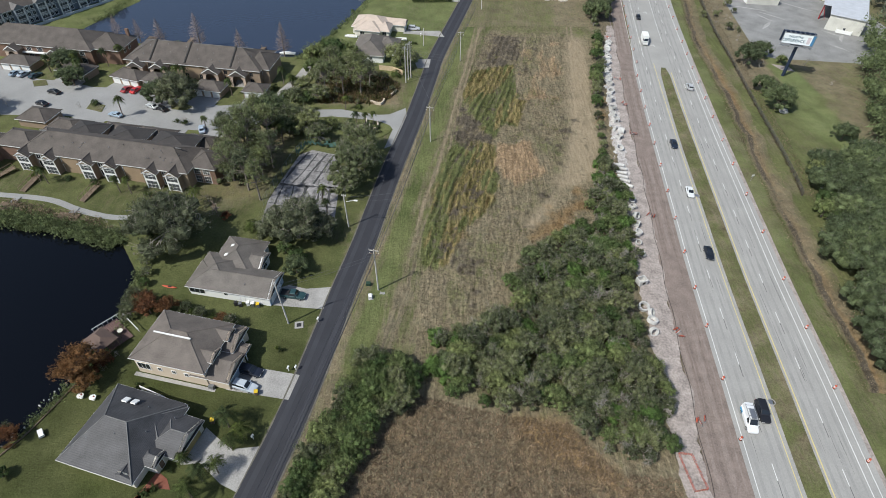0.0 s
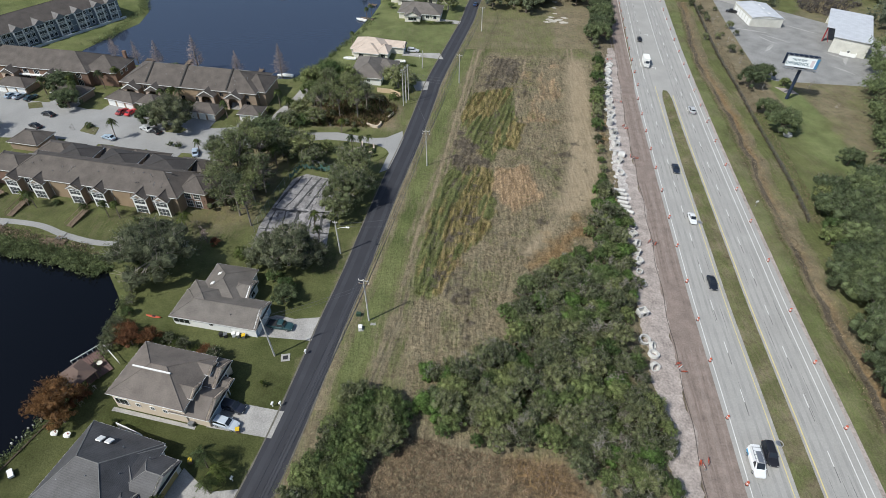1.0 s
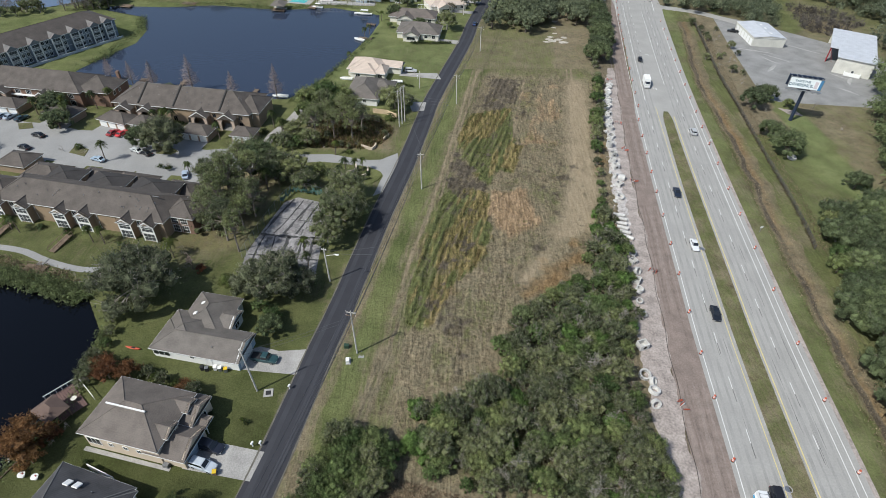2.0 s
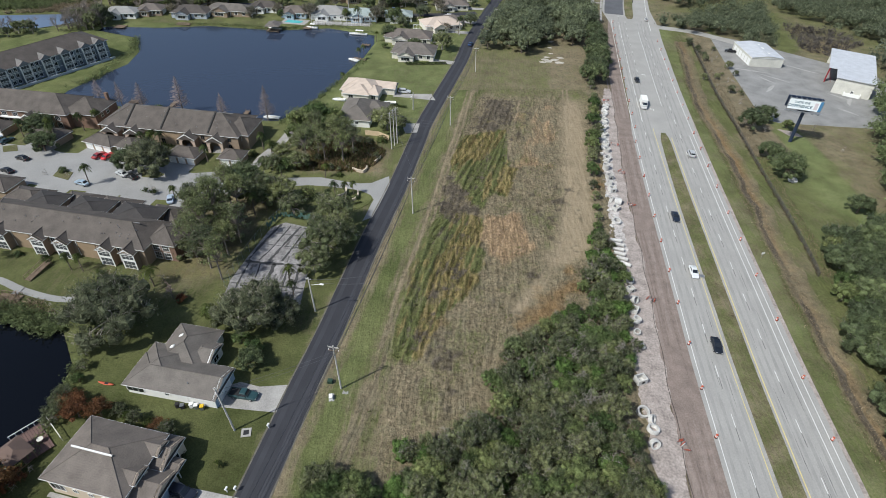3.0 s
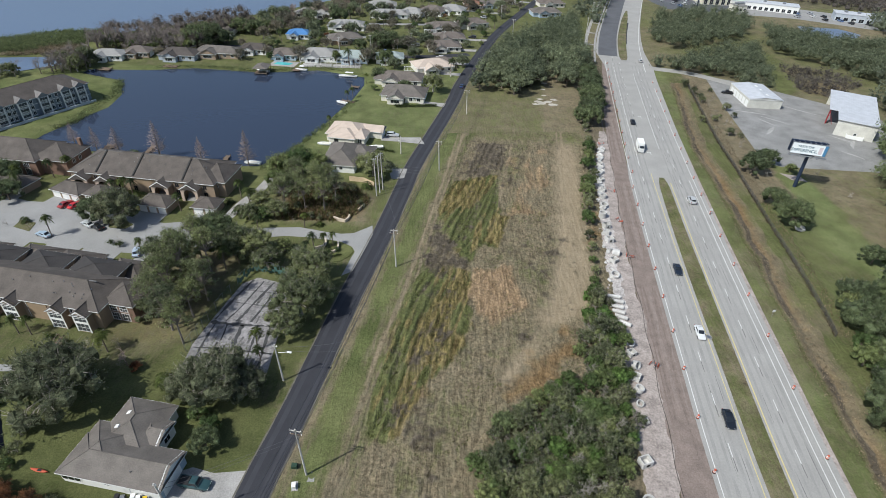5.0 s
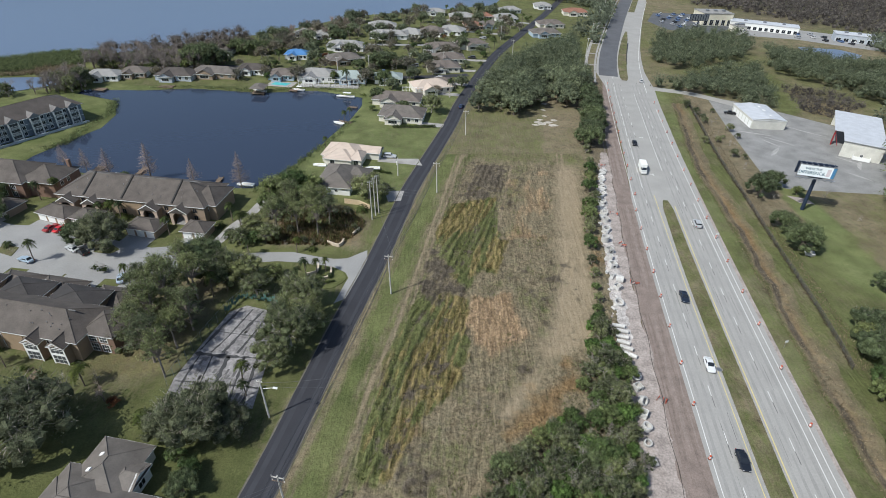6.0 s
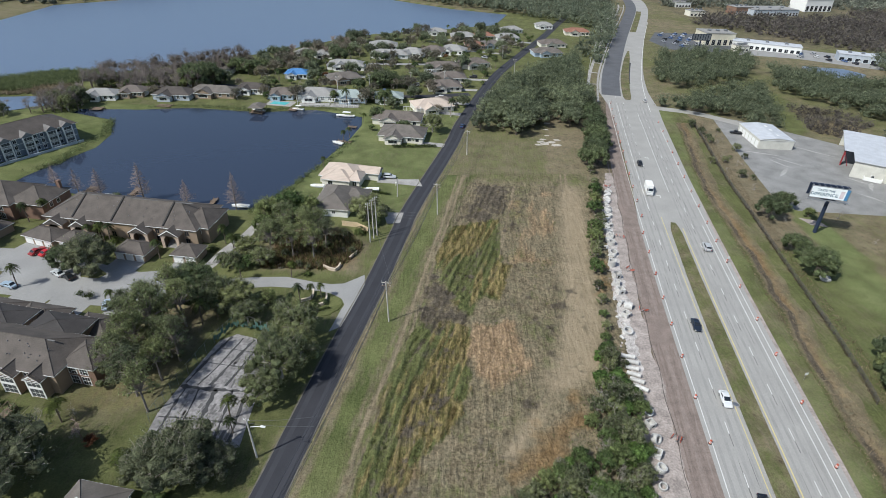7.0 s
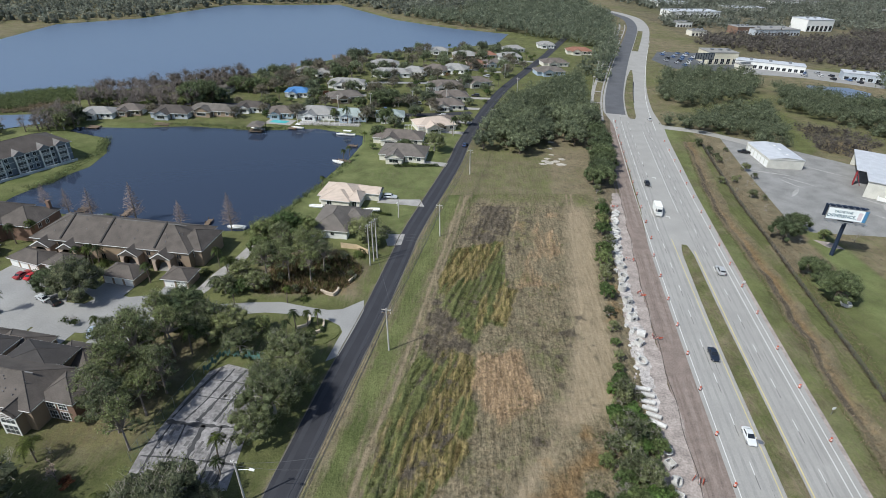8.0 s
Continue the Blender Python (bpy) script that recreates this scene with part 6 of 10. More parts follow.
for x, y in scatter([(-118, 352), (-96, 360), (-72, 375), (-70, 392), (-55, 425), (-52, 470), (-95, 420)], 9.0, 14, 0.35):
    k = GROW.uniform()
    if k < 0.22:
        plant(OAKS_FAR, x, y, GROW.uniform(0.6, 0.9), group="lakeside trees")
    elif k < 0.5:
        plant(GREY_OAKS, x, y, GROW.uniform(0.7, 1.0), group="lakeside trees")
    else:
        plant(RED_BARES, x, y, GROW.uniform(1.0, 1.5), group="lakeside trees")
for x, y in scatter([(-176, 318), (-160, 324), (-150, 322), (-122, 325), (-110, 336), (-118, 348), (-140, 344), (-165, 340), (-180, 332)], 5.4, 15, 0.4):
    plant(LAKE_BARES, x, y, GROW.uniform(1.2, 1.8), group="lakeside trees")
    if GROW.uniform() < 0.6:
        plant(OLIVES + SHRUBS, x + 3, y + 2, GROW.uniform(0.7, 1.2), group="bushes under the lakeside trees")
for x, y, s in ((-121, 333, 1.3), (-116, 337, 1.2), (-110, 365, 0.9), (-100, 363, 1.0), (-94, 368, 0.9)):
    plant(OAKS, x, y, s, group="lakeside trees")
for x, y in scatter([(-180, 282), (-160, 284), (-158, 294), (-164, 300), (-176, 298), (-172, 290)], 3.6, 16, 0.35):
    plant(LAKE_BARES + LAKE_BARES + OLIVES, x, y, GROW.uniform(1.2, 1.65), group="bare trees by the canal")
for x, y in scatter([(-205, 268), (-184, 274), (-180, 281), (-196, 284), (-212, 280)], 5.5, 17, 0.35):
    plant(OLIVES + LAKE_BARES, x, y, GROW.uniform(0.8, 1.2), group="bare trees by the canal")


# small trees between the houses of the lakeside streets
HOMES = np.array([(-6.5, 271), (-10.5, 291), (4.5, 312), (10, 318), (-18, 323), (-37, 322), (-54.8, 323), (-72.6, 322), (-90, 329), (-106.6, 321), (-124.6, 315), (-146, 316), (-158, 309), (-119, 363), (-74, 361), (-47, 356), (-50, 385), (-69, 411), (-81, 413), (-27, 418), (-34, 443), (-12, 425), (2, 433), (15, 438), (10, 348), (13, 366), (9, 390), (27, 402), (30, 455), (42, 461), (22, 486), (38, 490), (56, 488), (2, 500), (62, 520)])
for x, y in scatter([(-160, 312), (-60, 312), (-20, 300), (16, 300), (30, 350), (50, 420), (80, 490), (60, 530), (0, 512), (-50, 470), (-90, 410), (-100, 350)], 9.6, 23, 0.48):
    gap = np.min(np.hypot((HOMES[:, 0] - x) * 0.8, HOMES[:, 1] - y))
    if gap < 7.0 or abs(y - 333) < 4:
        continue
    k = GROW.uniform()
    if k < 0.22:
        plant(OAKS_FAR, x, y, GROW.uniform(0.4, 0.85), group="trees between the houses")
    elif k < 0.5:
        plant(GREY_OAKS, x, y, GROW.uniform(0.4, 0.95), group="trees between the houses")
    elif k < 0.65:
        plant(SHRUBS, x, y, GROW.uniform(0.5, 0.9), group="trees between the houses")
    elif k < 0.8:
        plant(PALMS[:1], x, y, GROW.uniform(0.9, 1.3), group="trees between the houses")
    else:
        plant(BARES, x, y, GROW.uniform(0.7, 1.1), group="trees between the houses")


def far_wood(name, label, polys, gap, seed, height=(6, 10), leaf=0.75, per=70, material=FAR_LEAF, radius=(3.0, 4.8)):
    """Woods too far off to count the trees: every tree a heap of leaf sprays over a faceted mass."""
    r = np.random.default_rng(seed)
    quads = []
    for n, poly in enumerate(polys):
        for x, y in scatter(poly, gap, seed + n, 0.4):
            R, H = r.uniform(*radius), r.uniform(*height)
            lobes = [(np.array([x, y, H - R * 0.8]), R * 0.85)] + [(np.array([x + R * u * math.cos(a), y + R * u * math.sin(a), H - R * v]), R * 0.42) for a, u, v in zip(r.uniform(0, 6.28, 7), r.uniform(0.3, 0.85, 7), r.uniform(0.3, 1.1, 7))]
            quads.append(cloud(r, lobes, int(per * 1.7), leaf * 0.92, 0.45, fill=0.4, tuft=3, feather=0.25))
            quads.append(core_quads(r, lobes[:1], 0.66))
    ob = quads_mesh(name, np.concatenate(quads), material)
    return tagged(ob, label, "woods", kind="stuff")


far_wood("woodland", "oak wood on the edge of the meadow", [[(143, 152), (152, 181), (170, 212), (184, 236), (205, 240), (185, 150), (160, 90), (130, 60), (128, 90), (136, 142)]], 5.8, 190, leaf=0.46, per=140, radius=(2.8, 4.4), material=OAK_LEAF)
far_wood("woodland", "oak wood between the two roads", [[(40, 340), (58, 339), (62, 356), (67, 358), (69, 340), (86, 337), (92, 380), (97, 428), (90, 425), (80, 398), (66, 388), (48, 364)]], 6.0, 195, leaf=0.5, per=120, radius=(3.2, 4.8), material=WOOD_LEAF)
far_wood("woodland", "dense oak wood beyond the storage yard", [[(124, 331), (136, 317), (153, 318), (167, 299), (176, 301), (186, 330), (196, 362), (178, 366), (152, 346)], [(139, 388), (146, 366), (172, 377), (190, 389), (208, 406), (224, 446), (200, 464), (158, 441)], [(222, 415), (204, 362), (224, 345), (232, 320), (290, 330), (325, 378), (300, 392), (262, 388), (250, 400)]], 6.0, 199, height=(4.5, 9.5), leaf=0.42, per=130, radius=(2.6, 4.8), material=WOOD_LEAF)
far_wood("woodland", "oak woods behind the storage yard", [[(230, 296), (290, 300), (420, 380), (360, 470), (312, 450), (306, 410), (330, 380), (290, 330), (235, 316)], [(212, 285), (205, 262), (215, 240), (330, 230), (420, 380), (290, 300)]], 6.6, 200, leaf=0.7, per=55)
far_wood("scrub", "low brown and green scrub inside the wood", [[(150, 350), (180, 370), (198, 366), (205, 395), (188, 384), (150, 362)]], 3.4, 203, height=(0.6, 2.0), leaf=0.34, per=40, radius=(0.8, 1.5), material=OLIVE_LEAF)
far_wood("shore_weeds", "brown dry reeds beside the canal", [[(-222, 303), (-198, 309), (-183, 313), (-172, 304), (-168, 312), (-178, 324), (-186, 327), (-200, 321), (-200, 314)]], 1.8, 204, height=(0.7, 1.6), leaf=0.28, per=26, radius=(0.8, 1.2), material=STRAW)
far_wood("woodland", "bare grey-brown trees on the lake shore", [[(-178, 341), (-165, 342), (-140, 346), (-118, 350), (-108, 372), (-112, 402), (-146, 378), (-174, 353)]], 5.6, 201, height=(6, 9.5), leaf=0.34, per=90, radius=(2.2, 3.6), material=SHORE_WOOD)
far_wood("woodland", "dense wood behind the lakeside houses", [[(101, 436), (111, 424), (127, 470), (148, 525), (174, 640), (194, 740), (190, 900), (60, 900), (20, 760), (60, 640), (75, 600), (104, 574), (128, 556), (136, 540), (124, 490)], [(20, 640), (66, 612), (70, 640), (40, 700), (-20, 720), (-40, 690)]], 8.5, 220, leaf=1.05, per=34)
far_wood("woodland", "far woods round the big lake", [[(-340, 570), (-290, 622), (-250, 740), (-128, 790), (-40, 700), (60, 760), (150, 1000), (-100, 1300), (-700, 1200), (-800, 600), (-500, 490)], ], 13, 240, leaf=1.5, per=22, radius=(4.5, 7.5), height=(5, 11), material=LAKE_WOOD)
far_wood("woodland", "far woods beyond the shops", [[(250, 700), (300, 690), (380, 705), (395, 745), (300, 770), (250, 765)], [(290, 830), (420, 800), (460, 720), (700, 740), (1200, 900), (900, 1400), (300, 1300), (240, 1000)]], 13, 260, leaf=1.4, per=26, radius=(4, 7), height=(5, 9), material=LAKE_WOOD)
far_wood("woodland", "bare brown winter wood beyond the shops", [[(236, 590), (262, 574), (303, 527), (345, 485), (420, 400), (700, 420), (900, 700), (700, 735), (445, 700), (440, 660), (380, 650), (320, 645), (262, 632)]], 8.5, 264, leaf=0.9, per=26, material=BROWN_WOOD, radius=(2.6, 4.6), height=(3, 6.5))
far_wood("woodland", "low brown scrub beside the green clearing", [[(197, 342), (224, 334), (225, 309), (196, 291), (187, 297)]], 3.6, 266, leaf=0.4, per=34, material=BROWN_WOOD, radius=(0.8, 1.6), height=(0.5, 1.4))
far_wood("reed_bed", "tall green reeds on the lake shore", [[(-300, 303), (-216, 311), (-199, 315), (-200, 323), (-186, 328), (-178, 342), (-176, 354), (-192, 355), (-208, 349), (-226, 333), (-310, 318)]], 1.7, 280, height=(1.2, 2.2), leaf=0.3, per=34, material=REED, radius=(0.9, 1.3))
far_wood("shore_weeds", "lush green weeds on the lake bank", [[(-108, 107.5), (-90.8, 104), (-76, 100.5), (-72, 96.5), (-75, 94.8), (-92, 99.3), (-108, 102)]], 1.1, 282, height=(0.5, 1.1), leaf=0.28, per=26, material=REED, radius=(0.6, 0.9))
far_wood("shore_weeds", "yellow-green weeds on the garden bank", [[(-66.4, 88), (-65, 77), (-63.4, 69), (-66.2, 61), (-68.8, 54), (-71, 48), (-70, 47.5), (-67.4, 54), (-64.8, 61), (-62, 69), (-62.6, 77), (-63.6, 87)]], 1.1, 284, height=(0.2, 0.6), leaf=0.22, per=18, material=REED, radius=(0.4, 0.8))
far_wood("shore_weeds", "brown and green weeds behind the bank", [[(-108, 111.5), (-92, 107), (-82, 104.5), (-76, 100.5), (-90.8, 104), (-108, 107.5)]], 1.5, 283, height=(0.4, 0.9), leaf=0.25, per=20, material=STRAW, radius=(0.5, 0.9))
far_wood("shore_weeds", "green marsh plants on the pond bank", [[(-52.3, 197.9), (-47.2, 205.4), (-42, 221), (-37.5, 236), (-33.5, 247), (-30, 262), (-27.5, 262), (-31, 246), (-35, 235), (-39.5, 220), (-44.6, 204.1), (-49.2, 195.6)], [(-139.5, 220.0), (-132, 230), (-130.5, 250), (-130.5, 264), (-137, 279), (-140, 277), (-134, 262), (-134, 250), (-135.5, 232), (-141, 216)], [(-131, 297), (-112, 301.5), (-77, 298), (-53, 307), (-28, 298), (-28, 300), (-53, 309), (-77, 300.5), (-112, 304), (-131, 299.5)]], 1.5, 286, height=(0.1, 0.35), leaf=0.26, per=20, material=REED, radius=(0.5, 0.9))


def tufts(name, label, pts, seed, height, material, blades=6, lean=0.8, width=0.07, spread=0.2):
    """Tufts of grass, blade by blade, at the given points."""
    r = np.random.default_rng(seed)
    n = len(pts) * blades
    base = np.repeat(pts, blades, 0) + r.normal(size=(n, 2)) * spread
    a = r.uniform(0, 2 * math.pi, n)
    h = r.uniform(*height, n) * np.repeat(r.uniform(0.6, 1.3, len(pts)), blades)
    out = np.c_[np.cos(a), np.sin(a)]
    sidev = np.c_[-out[:, 1], out[:, 0]] * (width * r.uniform(0.6, 1.6, n))[:, None]
    z0 = np.full((n, 1), -0.04)
    top = base + out * (h * lean * r.uniform(0.5, 1.3, n))[:, None]
    v = np.stack([np.c_[base - sidev, z0], np.c_[base + sidev, z0], np.c_[top, h]], 1)
    return tagged(quads_mesh(name, v, material), label, "grass", kind="stuff")


def grass_stuff(name, label, polys, gap, seed, height, material, blades=7, lean=0.5, width=0.06):
    return tufts(name, label, np.concatenate([scatter(p, gap, seed + n, 0.5) for n, p in enumerate(polys)]), seed, height, material, blades, lean, width, gap * 0.3)


SCRUB = [(-38, 166), (-20, 166.5), (-14, 171), (-11, 179), (-17, 187), (-36, 185)]
grass_stuff("brush", "brown winter brush by the entrance", [SCRUB], 0.75, 500, (0.5, 1.5), RUST_GRASS, 8, 0.7, 0.1)
grass_stuff("brush", "dark green and brown brush by the entrance", [SCRUB], 1.3, 520, (0.5, 1.7), WEED, 12, 0.7, 0.12)
grass_stuff("tall_grass", "tall brown dry grass field", [[(-9, 47), (-1, 57), (3, 56), (16, 53), (27, 52), (35, 42), (45, 42), (46, 18), (-22, 18)]], 0.46, 300, (0.2, 0.5), PINK_STRAW, 7, 1.0, 0.06)
# the field between the roads: each tuft takes the kind of its patch, with ragged borders and furrows
P = scatter(FIELD, 0.42, 340, 0.5)
side_off, _ = side(LP, LN, P[:, 0], P[:, 1])
P = P[(side_off > 14.3) & (P[:, 1] < 192 + 48 * np.random.default_rng(72).uniform(size=len(P)))]
K = field_kinds(P[:, 0], P[:, 1])
rg = np.random.default_rng(341)
best = np.argmax(np.stack([np.full(len(P), 0.42), K["ochre"], K["green"], K["dark"], K["pink"], K["rust"], K["mown"] * 1.3]), 0)
clear = (K["rut"] < 0.4) & (K["track"] < 0.4)
thin = rg.uniform(size=len(P)) < 0.5 + 0.5 * (vnoise(P[:, 0], P[:, 1], 3.5, 17) - 0.5)
tufts("dry_grass", "pale dry grass tufts on the field", P[(best == 0) & thin & clear], 350, (0.05, 0.17), STRAW, 6, 1.8, 0.045)
tufts("tall_grass", "flattened ochre grass in furrows", P[(best == 1) & clear], 351, (0.25, 0.6), OCHRE, 7, 1.2, 0.08)
tufts("weeds", "low green weeds in furrows", P[(best == 2) & clear], 352, (0.2, 0.5), WEED, 6, 1.0, 0.08)
tufts("dry_weeds", "dark dry weed stalks in the field", P[(best == 3) & thin], 353, (0.25, 0.6), DARK_WEED, 6, 0.8, 0.06)
tufts("dry_grass", "pinkish flattened straw", P[(best == 4) & clear], 355, (0.1, 0.35), PINK_STRAW, 5, 1.4, 0.07)
tufts("tall_grass", "rusty dead grass beside the thicket", P[(best == 5) & thin], 356, (0.1, 0.4), RUST_GRASS, 6, 1.2, 0.06)
tufts("weeds", "scattered low green weeds", P[(vnoise(P[:, 0], P[:, 1], 5, 30) > 0.68) & (rg.uniform(size=len(P)) < 0.3) & (best != 6)], 354, (0.1, 0.4), WEED, 6, 1.0, 0.08)
grass_stuff("ditch_grass", "dry grass along the ditch", [[(DITCH[i][0] - 2.5, DITCH[i][1]) for i in range(len(DITCH))] + [(DITCH[i][0] + 4.5, DITCH[i][1]) for i in range(len(DITCH) - 1, -1, -1)]], 0.8, 350, (0.1, 0.4), STRAW, 5, 1.0, 0.06)
for ob in PROTO:
    for part_ob in list(ob.children_recursive) + [ob]:
        bpy.data.objects.remove(part_ob)

# ---- buildings ----
def roof_mesh(x0, y0, x1, y1, z, pitch, ridge, ends, over, inset=None, thick=0.18):
    """A pitched roof over a rectangle: ridge along x or y, each end hipped (h) or gabled (g)."""
    x0, y0, x1, y1 = x0 - over, y0 - over, x1 + over, y1 + over
    if ridge == "y":
        v, f, zr, gab = roof_mesh(y0 + over, -x1 + over, y1 - over, -x0 - over, z, pitch, "x", ends, over, inset, thick)
        return [(-q[1], q[0], q[2]) for q in v], f, zr, gab
    hw = (y1 - y0) / 2
    rise = hw * math.tan(radians(pitch))
    ym = (y0 + y1) / 2
    ins = hw if inset is None else inset
    ins = min(ins, (x1 - x0) / 2 - 0.01)
    a = x0 + (ins if ends[0] == "h" else 0)
    b = x1 - (ins if ends[1] == "h" else 0)
    v = [(x0, y0, z), (x1, y0, z), (x1, y1, z), (x0, y1, z), (a, ym, z + rise), (b, ym, z + rise)]
    f = [(0, 1, 5, 4), (2, 3, 4, 5), (1, 2, 5), (3, 0, 4)]
    v += [(p[0], p[1], p[2] - thick) for p in v[:4]]
    f += [(6, 7, 1, 0), (7, 8, 2, 1), (8, 9, 3, 2), (9, 6, 0, 3), (9, 8, 7, 6)]
    return v, f, z + rise, None


def block(parent, x0, y0, x1, y1, eave, pitch=24, ridge="x", ends="hh", over=0.5, wall=BEIGE, roof=SHINGLE_BROWN, inset=None, z0=0.0, trim=True, cap=None):
    """One wing of a building: wall, roof and white fascia as parts."""
    MB().box(x0, y0, z0 - 0.1, x1, y1, eave - 0.19).make("wall", wall, parent)
    v, f, top, _ = roof_mesh(x0, y0, x1, y1, eave, pitch, ridge, ends, over, inset)
    faces = [f[0], f[1]] + [f[i] for i, e in ((2, ends[1]), (3, ends[0])) if e == "h"] + f[4:]
    MB().add(v, faces).make("roof", roof, parent)
    for i, e in ((2, ends[1]), (3, ends[0])):
        if e == "g":
            tri = [Vector(v[k]) for k in f[i]]
            mid = Vector(((x0 + x1) / 2, (y0 + y1) / 2, 0))
            axis = Vector((1, 0, 0)) if ridge == "x" else Vector((0, 1, 0))
            sgn = 1 if (tri[2] - mid).dot(axis) > 0 else -1
            inn = [p - axis * sgn * over * 0.9 for p in tri]
            inn2 = [p - axis * sgn * 0.25 for p in inn]
            MB().add(inn + inn2, [(0, 1, 2), (5, 4, 3), (0, 3, 4, 1), (1, 4, 5, 2), (2, 5, 3, 0)]).make("gable_wall", wall, parent)
    if trim:
        o, t = over + 0.03, 0.05
        mb = MB()
        for a0, b0, a1, b1 in ((x0 - o, y0 - o, x1 + o, y0 - o + t), (x0 - o, y1 + o - t, x1 + o, y1 + o), (x0 - o, y0 - o, x0 - o + t, y1 + o), (x1 + o - t, y0 - o, x1 + o, y1 + o)):
            mb.box(a0, b0, eave - 0.2, a1, b1, eave - 0.02)
        mb.make("fascia", TRIM, parent)
    if ends:
        k = 6
        mb = MB()
        hips = [(v[4], v[5])] + ([(v[0], v[4]), (v[3], v[4])] if ends[0] == "h" else []) + ([(v[1], v[5]), (v[2], v[5])] if ends[1] == "h" else [])
        for a, b in hips:
            if (Vector(a) - Vector(b)).length > 0.3:
                mb.tube(Vector(a) + Vector((0, 0, 0.0)), Vector(b) + Vector((0, 0, 0.0)), 0.09, 0.09, 5)
        mb.make("ridge_cap", cap or roof, parent)
    return top


def opening(parent, side, pos, face, z, w, h, kind="window", cols=2, rows=1, frame_mat=TRIM, pane_mat=GLASS):
    """A window or door on a wall: face is the wall's place along its normal, pos the middle along the wall."""
    turn = {"S": 0, "E": 90, "N": 180, "W": 270}[side]
    at = {"S": (pos, face), "N": (pos, face), "E": (face, pos), "W": (face, pos)}[side]
    m = pose(at[0], at[1], z, 0, 0, turn)
    b, d = 0.09, 0.07
    bars_x = [(-w / 2 - b, -w / 2 + b / 2)] + [(-w / 2 + w * i / cols - b / 4, -w / 2 + w * i / cols + b / 4) for i in range(1, cols)] + [(w / 2 - b / 2, w / 2 + b)]
    bars_z = [(-b, 0.0)] + [(h * i / rows - 0.04, h * i / rows + 0.04) for i in range(1, rows)] + [(h, h + b)]
    gx, gz = [v for p in bars_x for v in p], [v for p in bars_z for v in p]
    solid = lambda i, k: 0 <= i < len(gx) - 1 and 0 <= k < len(gz) - 1 and (i % 2 == 0 or k % 2 == 0)
    n = len(gz)
    fr = MB()
    faces = []
    for i in range(len(gx) - 1):
        for k in range(n - 1):
            if solid(i, k):
                a, c, e, g = i * n + k, (i + 1) * n + k, (i + 1) * n + k + 1, i * n + k + 1
                q = len(gx) * n
                faces.append((a, c, e, g))
                for p0, p1, di, dk in ((a, c, 0, -1), (c, e, 1, 0), (e, g, 0, 1), (g, a, -1, 0)):
                    if not solid(i + di, k + dk):
                        faces.append((p1, p0, p0 + q, p1 + q))
    fr.add([m @ Vector((x, y, z)) for y in (-d, 0.0) for x in gx for z in gz], faces)
    ob = fr.make("window" if kind == "window" else kind, frame_mat, parent)
    MB().box(-w / 2, -0.035, 0, w / 2, -0.004, h, m).make("pane" if kind == "window" else "leaf", pane_mat, ob)
    return ob


def garage_door(parent, side, pos, face, w, h=2.1, material=TRIM):
    turn = {"S": 0, "E": 90, "N": 180, "W": 270}[side]
    at = (pos, face) if side in "SN" else (face, pos)
    m = pose(at[0], at[1], 0, 0, 0, turn)
    mb = MB()
    for i in range(4):
        mb.box(-w / 2, -0.06, 0.02 + h * i / 4, w / 2, 0.0, h * (i + 1) / 4 - 0.02, m)
    mb.box(-w / 2, -0.03, 0, w / 2, 0.0, h, m)
    return mb.make("garage_door", material, parent)


def skylights(parent, spots, z_of, w=0.7, h=1.1, material=TRIM):
    for x, y, z, rx, ry in spots:
        m = pose(x, y, z, rx, ry, 0)
        MB().box(-w / 2, -h / 2, -0.1, w / 2, h / 2, 0.14, m).make("skylight", material, parent)


def vent_pipe(parent, x, y, z, h=0.5):
    MB().tube((x, y, z - 0.4), (x, y, z + h), 0.08, 0.08, 8).make("vent_pipe", STEEL, parent)


# house with the dark tiled roof
A = empty("house", pose(-60.6, 41.9, 0, 0, 0, -15.8), "single-storey house with dark grey tiled hip roof", "house")
block(A, 0.6, 0.5, 14.0, 14.6, 2.8, 29, "x", "hh", 0.6, CREAM, TILE_DARK, inset=5.2, cap=RIDGE_TILE)
block(A, 8.5, 7.0, 14.6, 14.2, 2.85, 27, "x", "hh", 0.6, CREAM, TILE_DARK, cap=RIDGE_TILE)
block(A, 12.8, 6.2, 18.6, 12.9, 2.6, 27, "x", "hg", 0.5, CREAM, TILE_DARK, cap=RIDGE_TILE)
block(A, 11.0, 0.9, 13.9, 4.0, 2.9, 34, "y", "gh", 0.4, CREAM, TILE_DARK)
block(A, 13.2, 3.6, 16.0, 6.2, 2.9, 32, "x", "hg", 0.4, CREAM, TILE_DARK)
garage_door(A, "E", 9.5, 18.6, 4.9, material=mat("mustard_door", (0.42, 0.33, 0.14), 0.7))
for p in (3.0, 6.0, 9.0):
    opening(A, "S", p, 0.5, 1.0, 1.2, 1.2)
opening(A, "S", 12.4, 0.9, 0.9, 1.8, 2.2, cols=3, rows=3)
opening(A, "E", 4.9, 16.0, 0.1, 1.0, 2.1, "front_door", 1, 1, TRIM, TIMBER)
skylights(A, ((5.2, 11.9, 5.0, -27, 0), (6.9, 12.0, 5.0, -27, 0)), None, 1.0, 1.2)
for x, y, z in ((8.2, 5.6, 5.9), (3.6, 4.0, 4.9), (9.9, 11.8, 5.0), (12.2, 7.8, 4.8), (14.6, 11.8, 3.8)):
    vent_pipe(A, x, y, z, 0.25)
